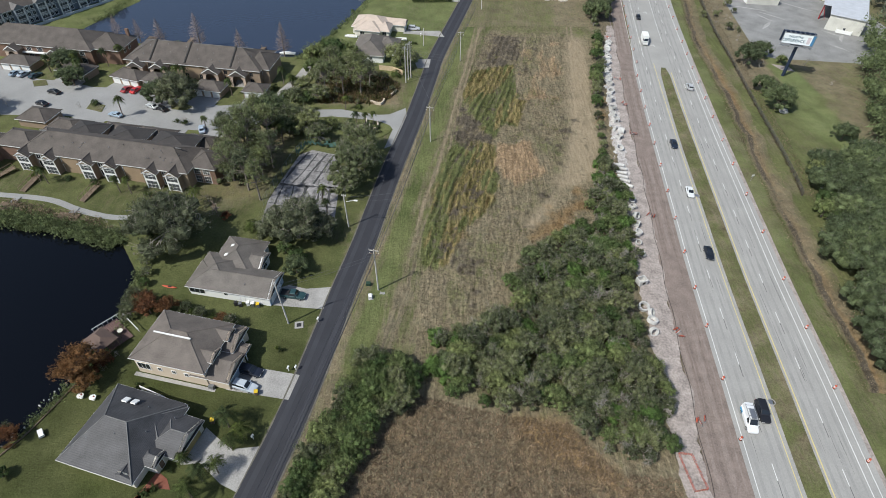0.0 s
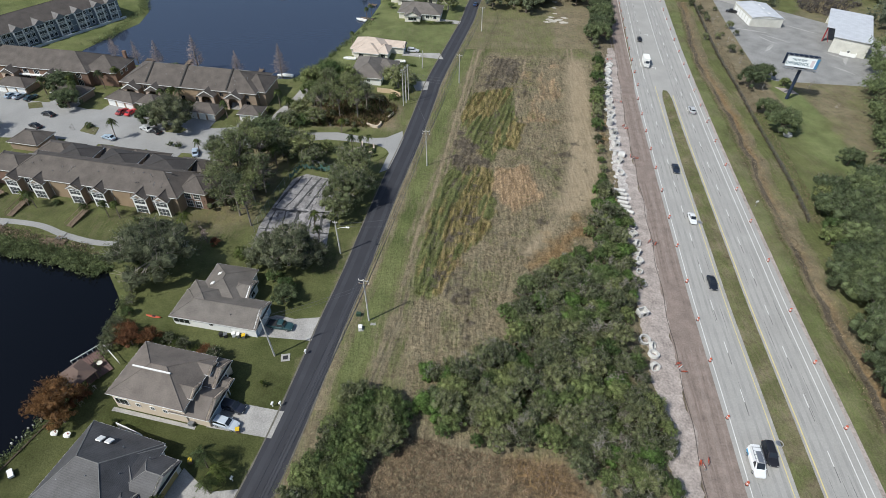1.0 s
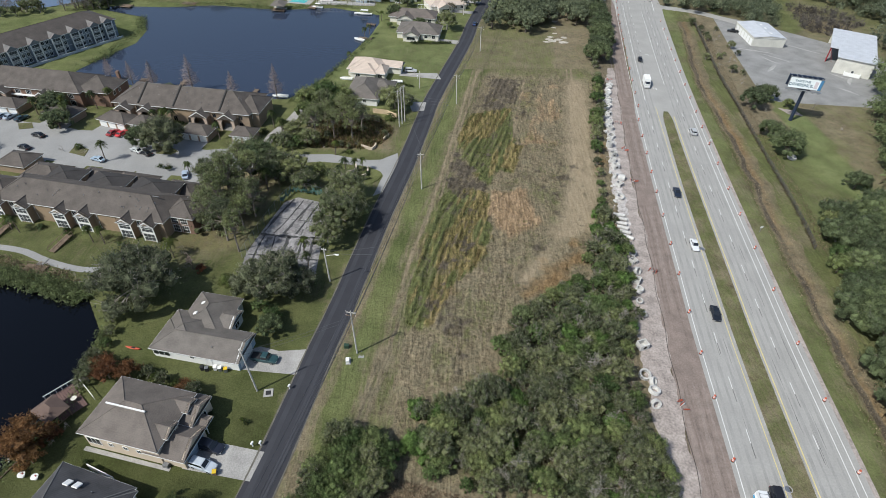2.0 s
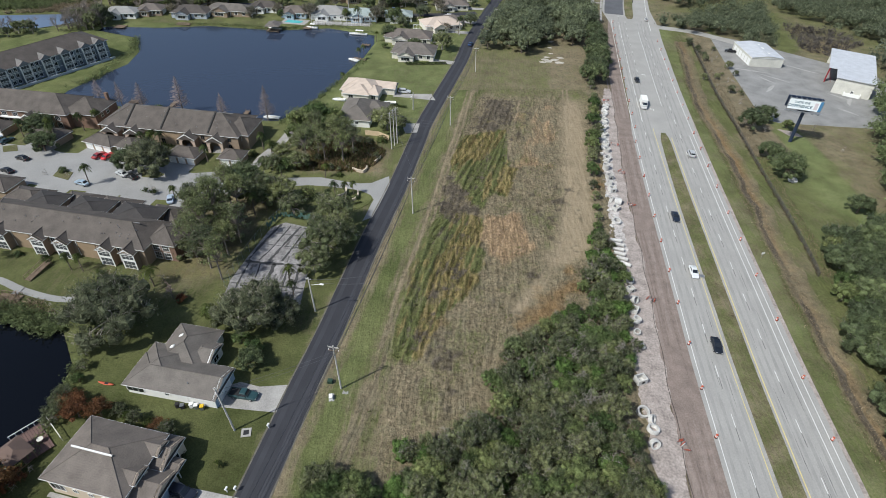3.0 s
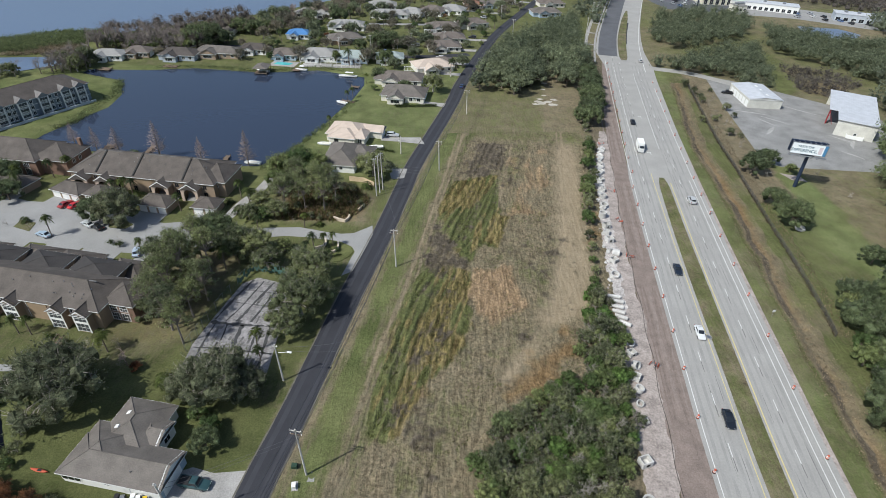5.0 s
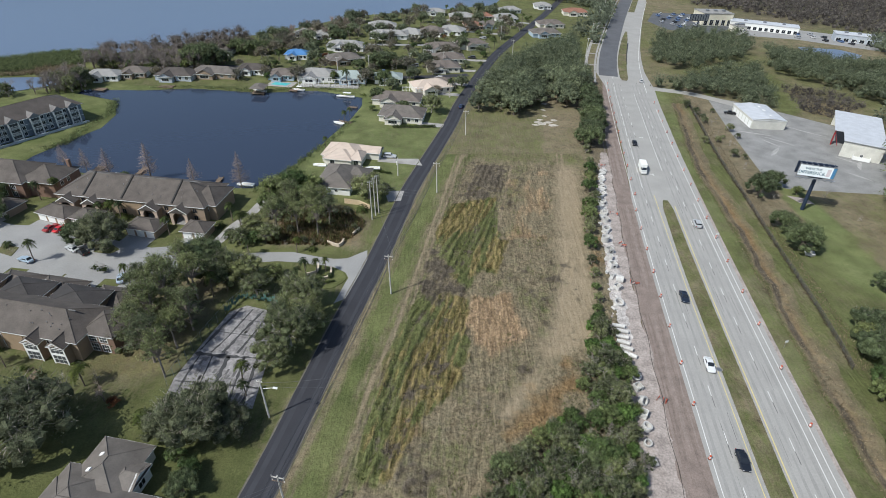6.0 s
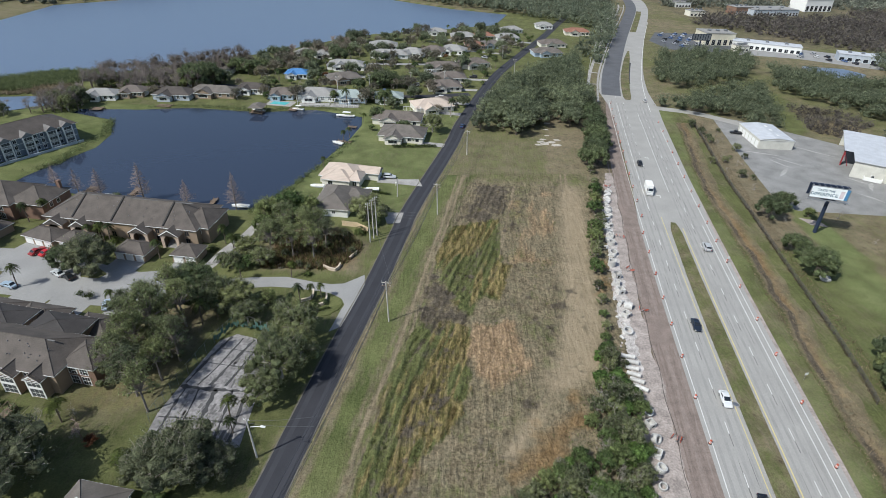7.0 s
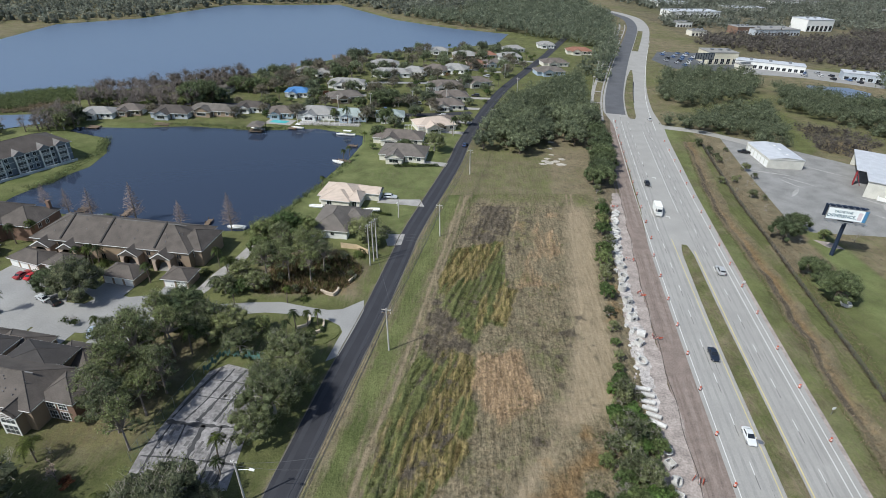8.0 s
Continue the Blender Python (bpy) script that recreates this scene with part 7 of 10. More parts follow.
MB().box(0.5, 14.9, 0, 6.3, 15.05, 1.6, pose(1.0, 1.6, 0, 0, 0, -6)).make("garden_wall", TRIM, A)

# house with the beige walls
Bh = empty("house", pose(-55.6, 61.2, 0, 0, 0, -12.0), "tall beige stucco house with brown shingle roof", "house")
block(Bh, 0.5, 0.0, 15.0, 11.2, 4.9, 26, "x", "hh", 0.5, BEIGE, SHINGLE_BROWN)
block(Bh, 12.2, 0.2, 19.3, 6.6, 2.9, 26, "x", "hg", 0.45, BEIGE, SHINGLE_BROWN)
block(Bh, 11.1, 6.3, 17.3, 12.0, 3.6, 27, "x", "hg", 0.45, BEIGE, SHINGLE_BROWN)
block(Bh, 11.0, 2.2, 15.6, 5.2, 5.2, 30, "x", "hg", 0.3, BEIGE, SHINGLE_BROWN, z0=2.8)
block(Bh, 11.7, 7.6, 16.0, 10.2, 5.1, 32, "x", "hg", 0.3, BEIGE, SHINGLE_BROWN, z0=2.8)
MB().box(3.0, 4.55, 7.38, 10.6, 4.8, 7.62).make("ridge_vent", TRIM, Bh)
garage_door(Bh, "E", 3.4, 19.3, 5.0, material=PALE_BLUE)
opening(Bh, "E", 3.7, 15.6, 3.9, 1.2, 0.9)
opening(Bh, "E", 9.3, 17.3, 0.8, 1.8, 1.5)
opening(Bh, "E", 8.9, 16.0, 3.9, 0.9, 0.8)
opening(Bh, "E", 7.1, 17.32, 0.05, 1.0, 2.1, "front_door", 1, 1, TRIM, TIMBER)
opening(Bh, "S", 2.2, 0.0, 1.5, 2.6, 1.8, cols=3)
for p in (5.5, 8.4, 11.0):
    opening(Bh, "S", p, 0.0, 2.0, 0.8, 0.9)
for px in (17.9, 19.3):
    MB().tube((px, 7.2, 0), (px, 7.2, 2.7), 0.11, 0.11, 8).make("porch_post", TRIM, Bh)
block(Bh, 17.2, 6.7, 19.6, 8.9, 2.9, 24, "x", "hg", 0.2, BEIGE, SHINGLE_BROWN, z0=2.75)
MB().box(15.2, -0.6, 0, 16.2, 0.1, 0.9).make("air_conditioner", STEEL, Bh)
slab("patio", [(-55.8, 61.0), (-39.5, 57.5), (-39.6, 56.8), (-56.0, 60.2)], 0.05, CONCRETE, label="narrow paved edge along the house", kind="structure")

# house with the grey-brown roof and two wings
Ch = empty("house", pose(-52.4, 81.0, 0, 0, 0, -9.5), "single-storey house with taupe shingle roof and blue gable", "house")
block(Ch, 0.5, 0.4, 18.9, 7.6, 2.9, 26, "x", "hg", 0.5, WHITE_WALL, SHINGLE_GREY)
block(Ch, 0.7, 0.6, 9.5, 10.5, 2.85, 25, "x", "hh", 0.5, WHITE_WALL, SHINGLE_GREY)
block(Ch, 3.0, 6.0, 12.0, 16.4, 2.9, 26, "y", "hh", 0.5, WHITE_WALL, SHINGLE_GREY)
block(Ch, 9.0, 8.2, 13.6, 13.0, 2.9, 25, "x", "hg", 0.45, WHITE_WALL, SHINGLE_GREY)
MB().add([(18.93, 0.2, 2.75), (18.93, 7.8, 2.75), (18.93, 4.0, 4.75)], [(0, 1, 2)]).make("gable_panel", PALE_BLUE, Ch)
MB().box(18.9, 0.4, 0, 18.96, 7.6, 2.7).make("front_wall", PALE_BLUE, Ch)
garage_door(Ch, "E", 3.6, 18.96, 4.9)
opening(Ch, "S", 2.3, 0.4, 0.8, 3.6, 1.3, cols=3)
opening(Ch, "S", 9.0, 0.4, 1.4, 0.9, 0.8)
opening(Ch, "E", 10.6, 13.6, 0.8, 1.6, 1.3)
opening(Ch, "S", 12.6, 0.4, 0.1, 1.0, 2.0, "side_door", 1, 1, TRIM, TRIM)
skylights(Ch, ((9.7, 3.0, 4.15, 26, 0), (11.9, 2.9, 4.1, 26, 0), (14.6, 3.0, 4.15, 26, 0), (5.4, 9.5, 4.35, 0, -26), (5.6, 12.6, 4.35, 0, -26)), None, 0.9, 0.7)
vent_pipe(Ch, 13.0, 2.0, 3.9, 0.4)
MB().box(0.5, 10.5, 2.6, 4.0, 10.7, 2.8).make("gutter", TRIM, Ch)


def townhouse_pop(parent, u, v, w, depth, eave):
    """A gabled bay with screened porches on two storeys."""
    block(parent, u, v, u + w, v + depth, eave, 36, "y", "gh", 0.35, TAN, SHINGLE_CONDO)
    for z, h in ((0.35, 2.1), (3.1, 1.75)):
        opening(parent, "S", u + w / 2, v, z, w - 0.5, h, "window", 3, 2, TRIM, SCREEN)
    MB().box(u - 0.05, v - 0.09, 2.55, u + w + 0.05, v - 0.004, 3.0).make("floor_band", TRIM, parent)
    for x in (u + 0.1, u + w - 0.1):
        MB().box(x - 0.15, v - 0.1, 0, x + 0.15, v - 0.002, eave - 0.2).make("corner_post", TRIM, parent)
    MB().add([(u - 0.3, v - 0.42, eave - 0.12), (u + w / 2, v - 0.42, eave - 0.12 + (w / 2 + 0.35) * math.tan(radians(36))), (u + w + 0.3, v - 0.42, eave - 0.12), (u + w / 2, v - 0.42, eave - 0.35 + (w / 2) * math.tan(radians(36)))], [(0, 3, 1), (3, 2, 1)]).make("barge_board", TRIM, parent)


C1 = empty("townhouse_row", pose(-110.8, 124.2, 0, 0, 0, -9.4), "two-storey taupe-roofed townhouse row with gabled screened bays", "townhouse")
block(C1, 0.0, 1.8, 47.5, 13.0, 5.4, 29, "x", "hh", 0.5, TAN, SHINGLE_CONDO)
block(C1, 46.0, 5.0, 53.5, 12.6, 5.2, 29, "x", "hh", 0.5, BRICKISH, SHINGLE_CONDO)
block(C1, -9.0, 3.5, 2.0, 11.0, 5.2, 29, "x", "hh", 0.5, BRICKISH, SHINGLE_CONDO)
for u0, u1 in ((6.0, 15.0), (18.0, 28.5), (31.0, 43.0)):
    block(C1, u0, 11.5, u1, 19.0, 5.0, 16, "y", "hh", 0.5, TAN, DARK_REAR)
for u in (-0.2, 7.2, 18.0, 24.6, 36.2, 42.3):
    townhouse_pop(C1, u, 0.0, 3.5, 6.2, 4.95)
for i, u in enumerate((4.8, 12.0, 15.2, 22.8, 29.8, 33.0, 40.9)):
    opening(C1, "S", u, 1.8, 0.5, 1.3, 1.9, cols=2)
    opening(C1, "S", u, 1.8, 3.3, 1.3, 1.3, cols=2)
for u0, w in ((11.5, 4.8), (29.4, 5.0)):
    MB().box(u0, 1.68, 0, u0 + w, 1.796, 5.0).make("tan_panel", mat("ochre_stucco", (0.30, 0.22, 0.145), 0.9), C1)
for u in (48.5, 51.0):
    opening(C1, "S", u, 5.0, 0.3, 1.8, 2.0, cols=3, rows=2)
    opening(C1, "S", u, 5.0, 3.0, 1.8, 1.6, cols=3, rows=2)
for u0, u1, vv in ((3, 7.5, 7.55), (12, 21, 7.6), (24, 31, 7.5), (33, 44, 7.6)):
    MB().box(u0, vv - 0.12, 8.42, u1, vv + 0.12, 8.6).make("ridge_flashing", RIDGE_TILE, C1)
r = np.random.default_rng(41)
for k in range(22):
    u, v = r.uniform(2, 46), r.uniform(3.2, 6.4)
    vent_pipe(C1, u, v, 5.4 + (v - 1.3) * math.tan(radians(29)), 0.3)

C2 = empty("townhouse_row", pose(-105.2, 181.4, 0, 0, 0, -6.6), "two-storey townhouse row with arched porches by the pond", "townhouse")
block(C2, 0.0, 0.0, 47.0, 15.6, 5.4, 26, "x", "hh", 0.5, TAN, SHINGLE_CONDO)
block(C2, 41.0, 2.2, 49.5, 14.0, 5.2, 26, "x", "hh", 0.5, TAN, SHINGLE_CONDO)


def arch_porch(parent, u, v, w=5.4, depth=3.4):
    """A projecting gabled entry with an arched opening."""
    pts = [(u, 0), (u + 0.9, 0)] + [(u + w / 2 - (w / 2 - 0.9) * math.cos(a), 2.4 + (w / 2 - 0.9) * math.sin(a)) for a in np.linspace(0, math.pi, 9)] + [(u + w - 0.9, 0), (u + w, 0), (u + w, 4.3), (u + w / 2, 4.3 + w * 0.3), (u, 4.3)]
    n = len(pts)
    mb = MB()
    mb.add([(x, v, z) for x, z in pts] + [(x, v + 0.35, z) for x, z in pts], [tuple(range(n)), tuple(range(2 * n - 1, n - 1, -1))] + [(i, i + n, (i + 1) % n + n, (i + 1) % n) for i in range(n)])
    mb.make("arch_wall", mat("peach_stucco", (0.50, 0.395, 0.315), 0.9, var=0.06), parent)
    for x in (u, u + w - 0.3):
        MB().box(x, v + 0.35, 0, x + 0.3, v + depth, 4.3).make("side_wall", TAN, parent)
    MB().add([(u - 0.35, v - 0.3, 4.2), (u + w / 2, v - 0.3, 4.5 + w * 0.3), (u + w + 0.35, v - 0.3, 4.2), (u - 0.35, v + depth + 3, 4.2), (u + w / 2, v + depth + 3, 4.5 + w * 0.3), (u + w + 0.35, v + depth + 3, 4.2)], [(0, 1, 4, 3), (1, 2, 5, 4), (0, 3, 5, 2), (0, 2, 1), (3, 4, 5)]).make("porch_roof", SHINGLE_CONDO, parent)
    MB().add([(u - 0.35, v - 0.34, 4.2), (u + w / 2, v - 0.34, 4.55 + w * 0.3), (u + w + 0.35, v - 0.34, 4.2), (u + w + 0.05, v - 0.34, 4.1), (u + w / 2, v - 0.34, 4.2 + w * 0.3), (u - 0.05, v - 0.34, 4.1)], [(0, 5, 4, 1), (1, 4, 3, 2)]).make("barge_board", TRIM, parent)
    for k in range(8):
        MB().box(u + 1.1, v + 0.4 + k * 0.3, 0, u + w - 1.1, v + 0.7 + k * 0.3, 0.18 * (k + 1)).make("step", CONCRETE, parent)


for u in (1.6, 9.6, 28.0, 37.4):
    arch_porch(C2, u, -2.6)
for u in (8.4, 16.0, 21.0, 26.0, 35.0, 44.0):
    opening(C2, "S", u, 0.0, 3.2, 1.3, 1.3, cols=2, frame_mat=TAN)
    opening(C2, "S", u, 0.0, 0.5, 1.3, 1.7, cols=2, frame_mat=TAN)
opening(C2, "S", 46.5, 2.2, 3.0, 1.4, 1.4)
for u in (8.6, 20.8, 36.8):
    MB().box(u, 0.0, 5.2, u + 0.5, 8.1, 5.4, Matrix(((1, 0, 0, 0), (0, 1, 0, 0), (0, math.tan(radians(26)), 1, 0.52), (0, 0, 0, 1)))).make("fire_wall", mat("dark_flashing", (0.035, 0.033, 0.032), 0.8), C2)
for u0, u1 in ((6, 14), (22, 32), (37, 43)):
    MB().box(u0, 7.65, 9.4, u1, 7.95, 9.5).make("ridge_flashing", RIDGE_TILE, C2)
for k in range(20):
    u, v = r.uniform(3, 44), r.uniform(1.5, 7)
    vent_pipe(C2, u, v, 5.4 + (v + 0.5) * math.tan(radians(26)), 0.3)
MB().box(20, -0.06, 2.6, 27, -0.003, 5.0).make("tan_panel", mat("ochre_panel", (0.31, 0.23, 0.155), 0.9), C2)

C0 = empty("townhouse_row", pose(-160, 191.2, 0, 0, 0, -6.4), "two-storey brick and tan townhouse row among palms", "townhouse")
block(C0, 0, 0, 41, 14.5, 5.4, 27, "x", "hh", 0.5, BRICKISH, SHINGLE_CONDO)
block(C0, 38, 2.0, 50, 14.0, 5.2, 27, "x", "hh", 0.5, BRICKISH, SHINGLE_CONDO)
for u in (11.0, 26.5):
    arch_porch(C0, u, -3.0, 4.6)
for u in (18, 22, 34, 37.5):
    opening(C0, "S", u, 0.0, 3.1, 1.8, 1.4, cols=3)
    opening(C0, "S", u, 0.0, 0.4, 1.8, 1.9, cols=3)
MB().box(14.5, -0.9, 2.7, 26, 0.0, 3.0).make("balcony", TRIM, C0)
MB().box(47.9, 12.0, 5, 48.9, 13.0, 8.6).make("chimney", BRICKISH, C0)
for y in (3.5, 6.5):
    opening(C0, "E", y + 2, 50.0, 3.1, 1.2, 1.2, cols=2)

Cw = empty("townhouse_row", pose(-144, 126, 0, 0, 0, -11), "two-storey brown brick townhouse row end", "townhouse")
block(Cw, 0, 0, 24, 12, 5.4, 27, "x", "hh", 0.5, BRICKISH, SHINGLE_CONDO)
for u in (6, 12, 18):
    opening(Cw, "S", u, 0, 3.1, 1.4, 1.3)
for v in (3, 8):
    opening(Cw, "E", v, 24.0, 3.1, 1.3, 1.3)


def garage_unit(x, y, rot, w, d, doors, side="S"):
    g = empty("garage", pose(x, y, 0, 0, 0, rot), "low hip-roofed garage with white doors", "garage", "townhouse garages")
    block(g, 0, 0, w, d, 2.6, 27, "x", "hh", 0.5, TAN, SHINGLE_CONDO)
    for i in range(doors):
        garage_door(g, side, w * (i + 0.5) / doors, 0.0 if side == "S" else d, w / doors - 0.7)
    m = pose(x, y, 0, 0, 0, rot)
    front = [(0.2, -6.0), (w - 0.2, -6.0), (w - 0.2, 0.0), (0.2, 0.0)] if side == "S" else [(0.2, d), (w - 0.2, d), (w - 0.2, d + 7), (0.2, d + 7)]
    slab("driveway", [tuple((m @ Vector((*p, 0)))[:2]) for p in front], 0.052, LOT, label="pale concrete apron before the garage doors", kind="structure")
    return g


garage_unit(-108.0, 174.6, -17, 10.4, 6.2, 3)
garage_unit(-97.0, 172.4, -14, 7.0, 6.0, 2)
garage_unit(-78.6, 168.0, -10, 9.2, 6.0, 3)
garage_unit(-62.2, 167.3, -6, 6.9, 5.8, 2)
garage_unit(-127.5, 177.2, -14, 10.8, 6.4, 3)
garage_unit(-148.5, 181.0, -8, 11, 6.2, 3)
for x, y, w, d in ((-123.5, 146.0, 9, 7), (-113, 139.8, 11, 7.5), (-97.3, 138.6, 10.5, 7.0), (-86.7, 136.8, 11, 7.2), (-71.3, 134.0, 9.5, 6.8)):
    garage_unit(x, y, -9.4, w, d, 3, "N")

# the long three-storey building beyond the pond
Bg = empty("apartment_building", pose(-166.4, 204.6, 0, 0, 0, 60.2), "three-storey grey-blue apartment building with white balconies", "apartment building")
SLATE = mat("slate_blue_siding", (0.200, 0.235, 0.272), 0.85, var=0.12, scale=2, fine=5)
BAY_SHINGLE = striped("worn_grey_shingles", (0.150, 0.142, 0.136), 0.18, 0.94, var=0.3)
PALE_GABLE = mat("pale_grey_gable", (0.215, 0.222, 0.235), 0.85, var=0.12, scale=1.5)
DARK_SHINGLE = striped("dark_brown_shingles", (0.080, 0.069, 0.062), 0.18, 0.94, var=0.3)
block(Bg, 0, 0, 57, 17, 7.1, 21, "x", "hh", 0.6, SLATE, DARK_SHINGLE)
for u in (3.2, 11.6, 20.2, 28.6, 36.4, 45.2, 51.2):
    MB().box(u, -1.3, 0, u + 3.8, 0.0, 7.2).make("bay", SLATE, Bg)
    MB().add([(u - 0.3, -1.6, 7.2), (u + 1.9, -1.6, 8.7), (u + 4.1, -1.6, 7.2), (u - 0.3, 4.0, 7.2), (u + 1.9, 5.0, 8.7), (u + 4.1, 4.0, 7.2)], [(0, 1, 4, 3), (1, 2, 5, 4), (0, 2, 1), (0, 3, 5, 2)]).make("bay_roof", BAY_SHINGLE, Bg)
    MB().add([(u - 0.1, -1.64, 7.25), (u + 1.9, -1.64, 8.6), (u + 3.9, -1.64, 7.25)], [(0, 1, 2)]).make("bay_gable", PALE_GABLE, Bg)
    for x in (u, u + 3.5):
        MB().box(x, -1.42, 0, x + 0.3, -1.302, 7.2).make("corner_board", TRIM, Bg)
    for z in (0.3, 2.6, 4.9):
        opening(Bg, "S", u + 1.9, -1.3, z, 2.9, 1.8, "window", 3, 1, TRIM, SCREEN)
        MB().box(u + 0.4, -1.62, z - 0.05, u + 3.4, -1.56, z + 0.05).make("rail", TRIM, Bg)
        MB().box(u + 0.4, -1.62, z + 0.75, u + 3.4, -1.56, z + 0.85).make("rail", TRIM, Bg)
        rails = MB()
        for k in range(11):
            x = u + 0.45 + k * 0.29
            rails.box(x, -1.61, z + 0.05, x + 0.09, -1.57, z + 0.75)
        rails.make("balustrade", TRIM, Bg)
for u in (1.6, 8.6, 10.4, 17.0, 19.0, 25.4, 27.2, 34.0, 41.4, 43.8, 50.1):
    for z in (0.7, 3.0, 5.3):
        opening(Bg, "S", u, 0.0, z, 1.2, 1.25, cols=2)
        MB().box(u - 0.8, -0.12, z - 0.2, u + 0.8, -0.075, z - 0.1).make("window_sill", TRIM, Bg)
for z in (2.3, 4.6):
    MB().box(0, -0.06, z, 57, -0.003, z + 0.16).make("floor_band", TRIM, Bg)
for z in (0.7, 3.0, 5.3):
    for v in (4, 9, 13):
        opening(Bg, "E", v, 57.0, z, 1.4, 1.4, cols=2)
MB().box(-2, -3.6, -0.2, 56.6, -3.3, 0.9).make("patio_wall", GREY_SIDING, Bg)


def small_house(x, y, rot, w, d, roof, wall, label="", wing=True, garage="E", pitch=23, ends="hh"):
    """A single-storey house: main wing, a gabled front wing, windows, doors."""
    h = empty("house", pose(x, y, 0, 0, 0, rot), label, "house", "lakeside houses")
    block(h, -w / 2, -d / 2, w / 2, d / 2, 2.8, pitch, "x", ends, 0.5, wall, roof)
    if wing:
        e = w * 0.18
        block(h, -w / 2 + e, -d / 2 - d * 0.28, -w / 2 + e + w * 0.36, d * 0.1, 2.75, pitch + 3, "y", "gh", 0.45, wall, roof)
        opening(h, "S", -w / 2 + e + w * 0.18, -d / 2 - d * 0.28, 0.8, w * 0.2, 1.3, cols=3)
    for p in (0.2, 0.38):
        opening(h, "S", w * p, -d / 2, 0.9, 1.5, 1.3)
    if garage == "E":
        garage_door(h, "E", 0.0, w / 2, min(4.8, d * 0.55))
    opening(h, "E", d * 0.38, w / 2, 0.9, 1.0, 1.2)
    opening(h, "S", w * 0.05, -d / 2, 0.05, 1.0, 2.1, "front_door", 1, 1, TRIM, TIMBER)
    return h


PEACH_ROOF = striped("peach_roof_tiles", (0.50, 0.415, 0.35), 0.3, 0.88)
TEAL_ROOF = striped("grey_green_shingles", (0.30, 0.35, 0.34), 0.2, 0.9)
BLUE_TARP = mat("blue_tarpaulin", (0.07, 0.19, 0.40), 0.6, var=0.15)
PALE_ROOF = striped("pale_shingles", (0.28, 0.275, 0.265), 0.2, 0.9)
TERRA = striped("terracotta_tiles", (0.25, 0.125, 0.088), 0.3, 0.9)
MAIN = empty("house", pose(-24.0, 226.5, 0, 0, 0, -8), "low house with pale peach tiled roof", "house", "lakeside houses")
block(MAIN, -8.0, -5.2, 6.0, 6.0, 2.9, 26, "x", "hh", 0.5, CREAM, PEACH_ROOF)
block(MAIN, -6.5, -7.6, 3.5, 0.5, 2.7, 27, "x", "hh", 0.5, CREAM, PEACH_ROOF)
block(MAIN, 1.5, 0.5, 12.0, 5.8, 2.8, 26, "x", "hg", 0.5, CREAM, PEACH_ROOF)
block(MAIN, 3.0, -6.6, 7.0, 1.0, 2.7, 27, "x", "hh", 0.5, CREAM, PEACH_ROOF)
opening(MAIN, "S", -3.5, -7.6, 0.8, 1.8, 1.3)
opening(MAIN, "S", 5.2, -6.6, 0.1, 1.6, 2.2, cols=2)
garage_door(MAIN, "E", 3.0, 12.0, 4.6)
GH = empty("house", pose(-23.6, 205, 0, 0, 0, -5), "low white house with grey hip roof", "house", "lakeside houses")
block(GH, -5.6, -8.0, 5.8, 9.0, 2.9, 26, "y", "hh", 0.5, WHITE_WALL, SHINGLE_GREY)
block(GH, 2.0, -1.0, 10.0, 8.0, 2.8, 25, "x", "hh", 0.5, WHITE_WALL, SHINGLE_GREY)
for p in (-3.0, 1.2):
    opening(GH, "S", p, -8.0, 1.2, 1.1, 0.9)
garage_door(GH, "E", 3.4, 10.0, 4.6)

# first houses by the side road and on the shore
for args in ((-6.5, 271, -6, 19, 13, SHINGLE_GREY, CREAM, "low cream house with weathered grey-brown roof"),
             (-10.5, 291, -4, 22, 11, SHINGLE_BROWN, CREAM, "long low house with tan shingle roof"),
             (4.5, 312, 20, 19, 12, PEACH_ROOF, CREAM, "low house with pale peach roof"),
             (10, 318, 10, 11, 9, SHINGLE_BROWN, CREAM, "small house with brown shingle roof"),
             (-18, 323, 5, 14, 10, TEAL_ROOF, WHITE_WALL, "low house with grey-green roof"),
             (-37, 322, 0, 16, 11, TEAL_ROOF, PALE_BLUE, "pale blue house with grey-green roof"),
             (-54.8, 323, 0, 19, 12, PALE_ROOF, WHITE_WALL, "white house with pale shingle roof and screened pool"),
             (-72.6, 322, 0, 13, 10, SHINGLE_BROWN, PALE_BLUE, "pale blue house with brown roof on the pond"),
             (-90, 329, -3, 15, 9, DARK_SHINGLE, WHITE_WALL, "two-toned white house with dark grey roof"),
             (-106.6, 321, -4, 23, 10, SHINGLE_GREY, TAN, "long brown house with grey roof"),
             (-124.6, 315, 0, 18, 11, DARK_SHINGLE, GREY_SIDING, "grey lakeside house with dark solar roof"),
             (-146, 316, 4, 12, 9, SHINGLE_BROWN, TAN, "low brown lakeside house"),
             (-158, 309, 6, 15, 9, PALE_ROOF, WHITE_WALL, "low white house with pale roof at the canal"),
             (-119, 363, 0, 14, 9, SHINGLE_GREY, CREAM, "low grey-roofed house by the big lake")):
    small_house(*args)
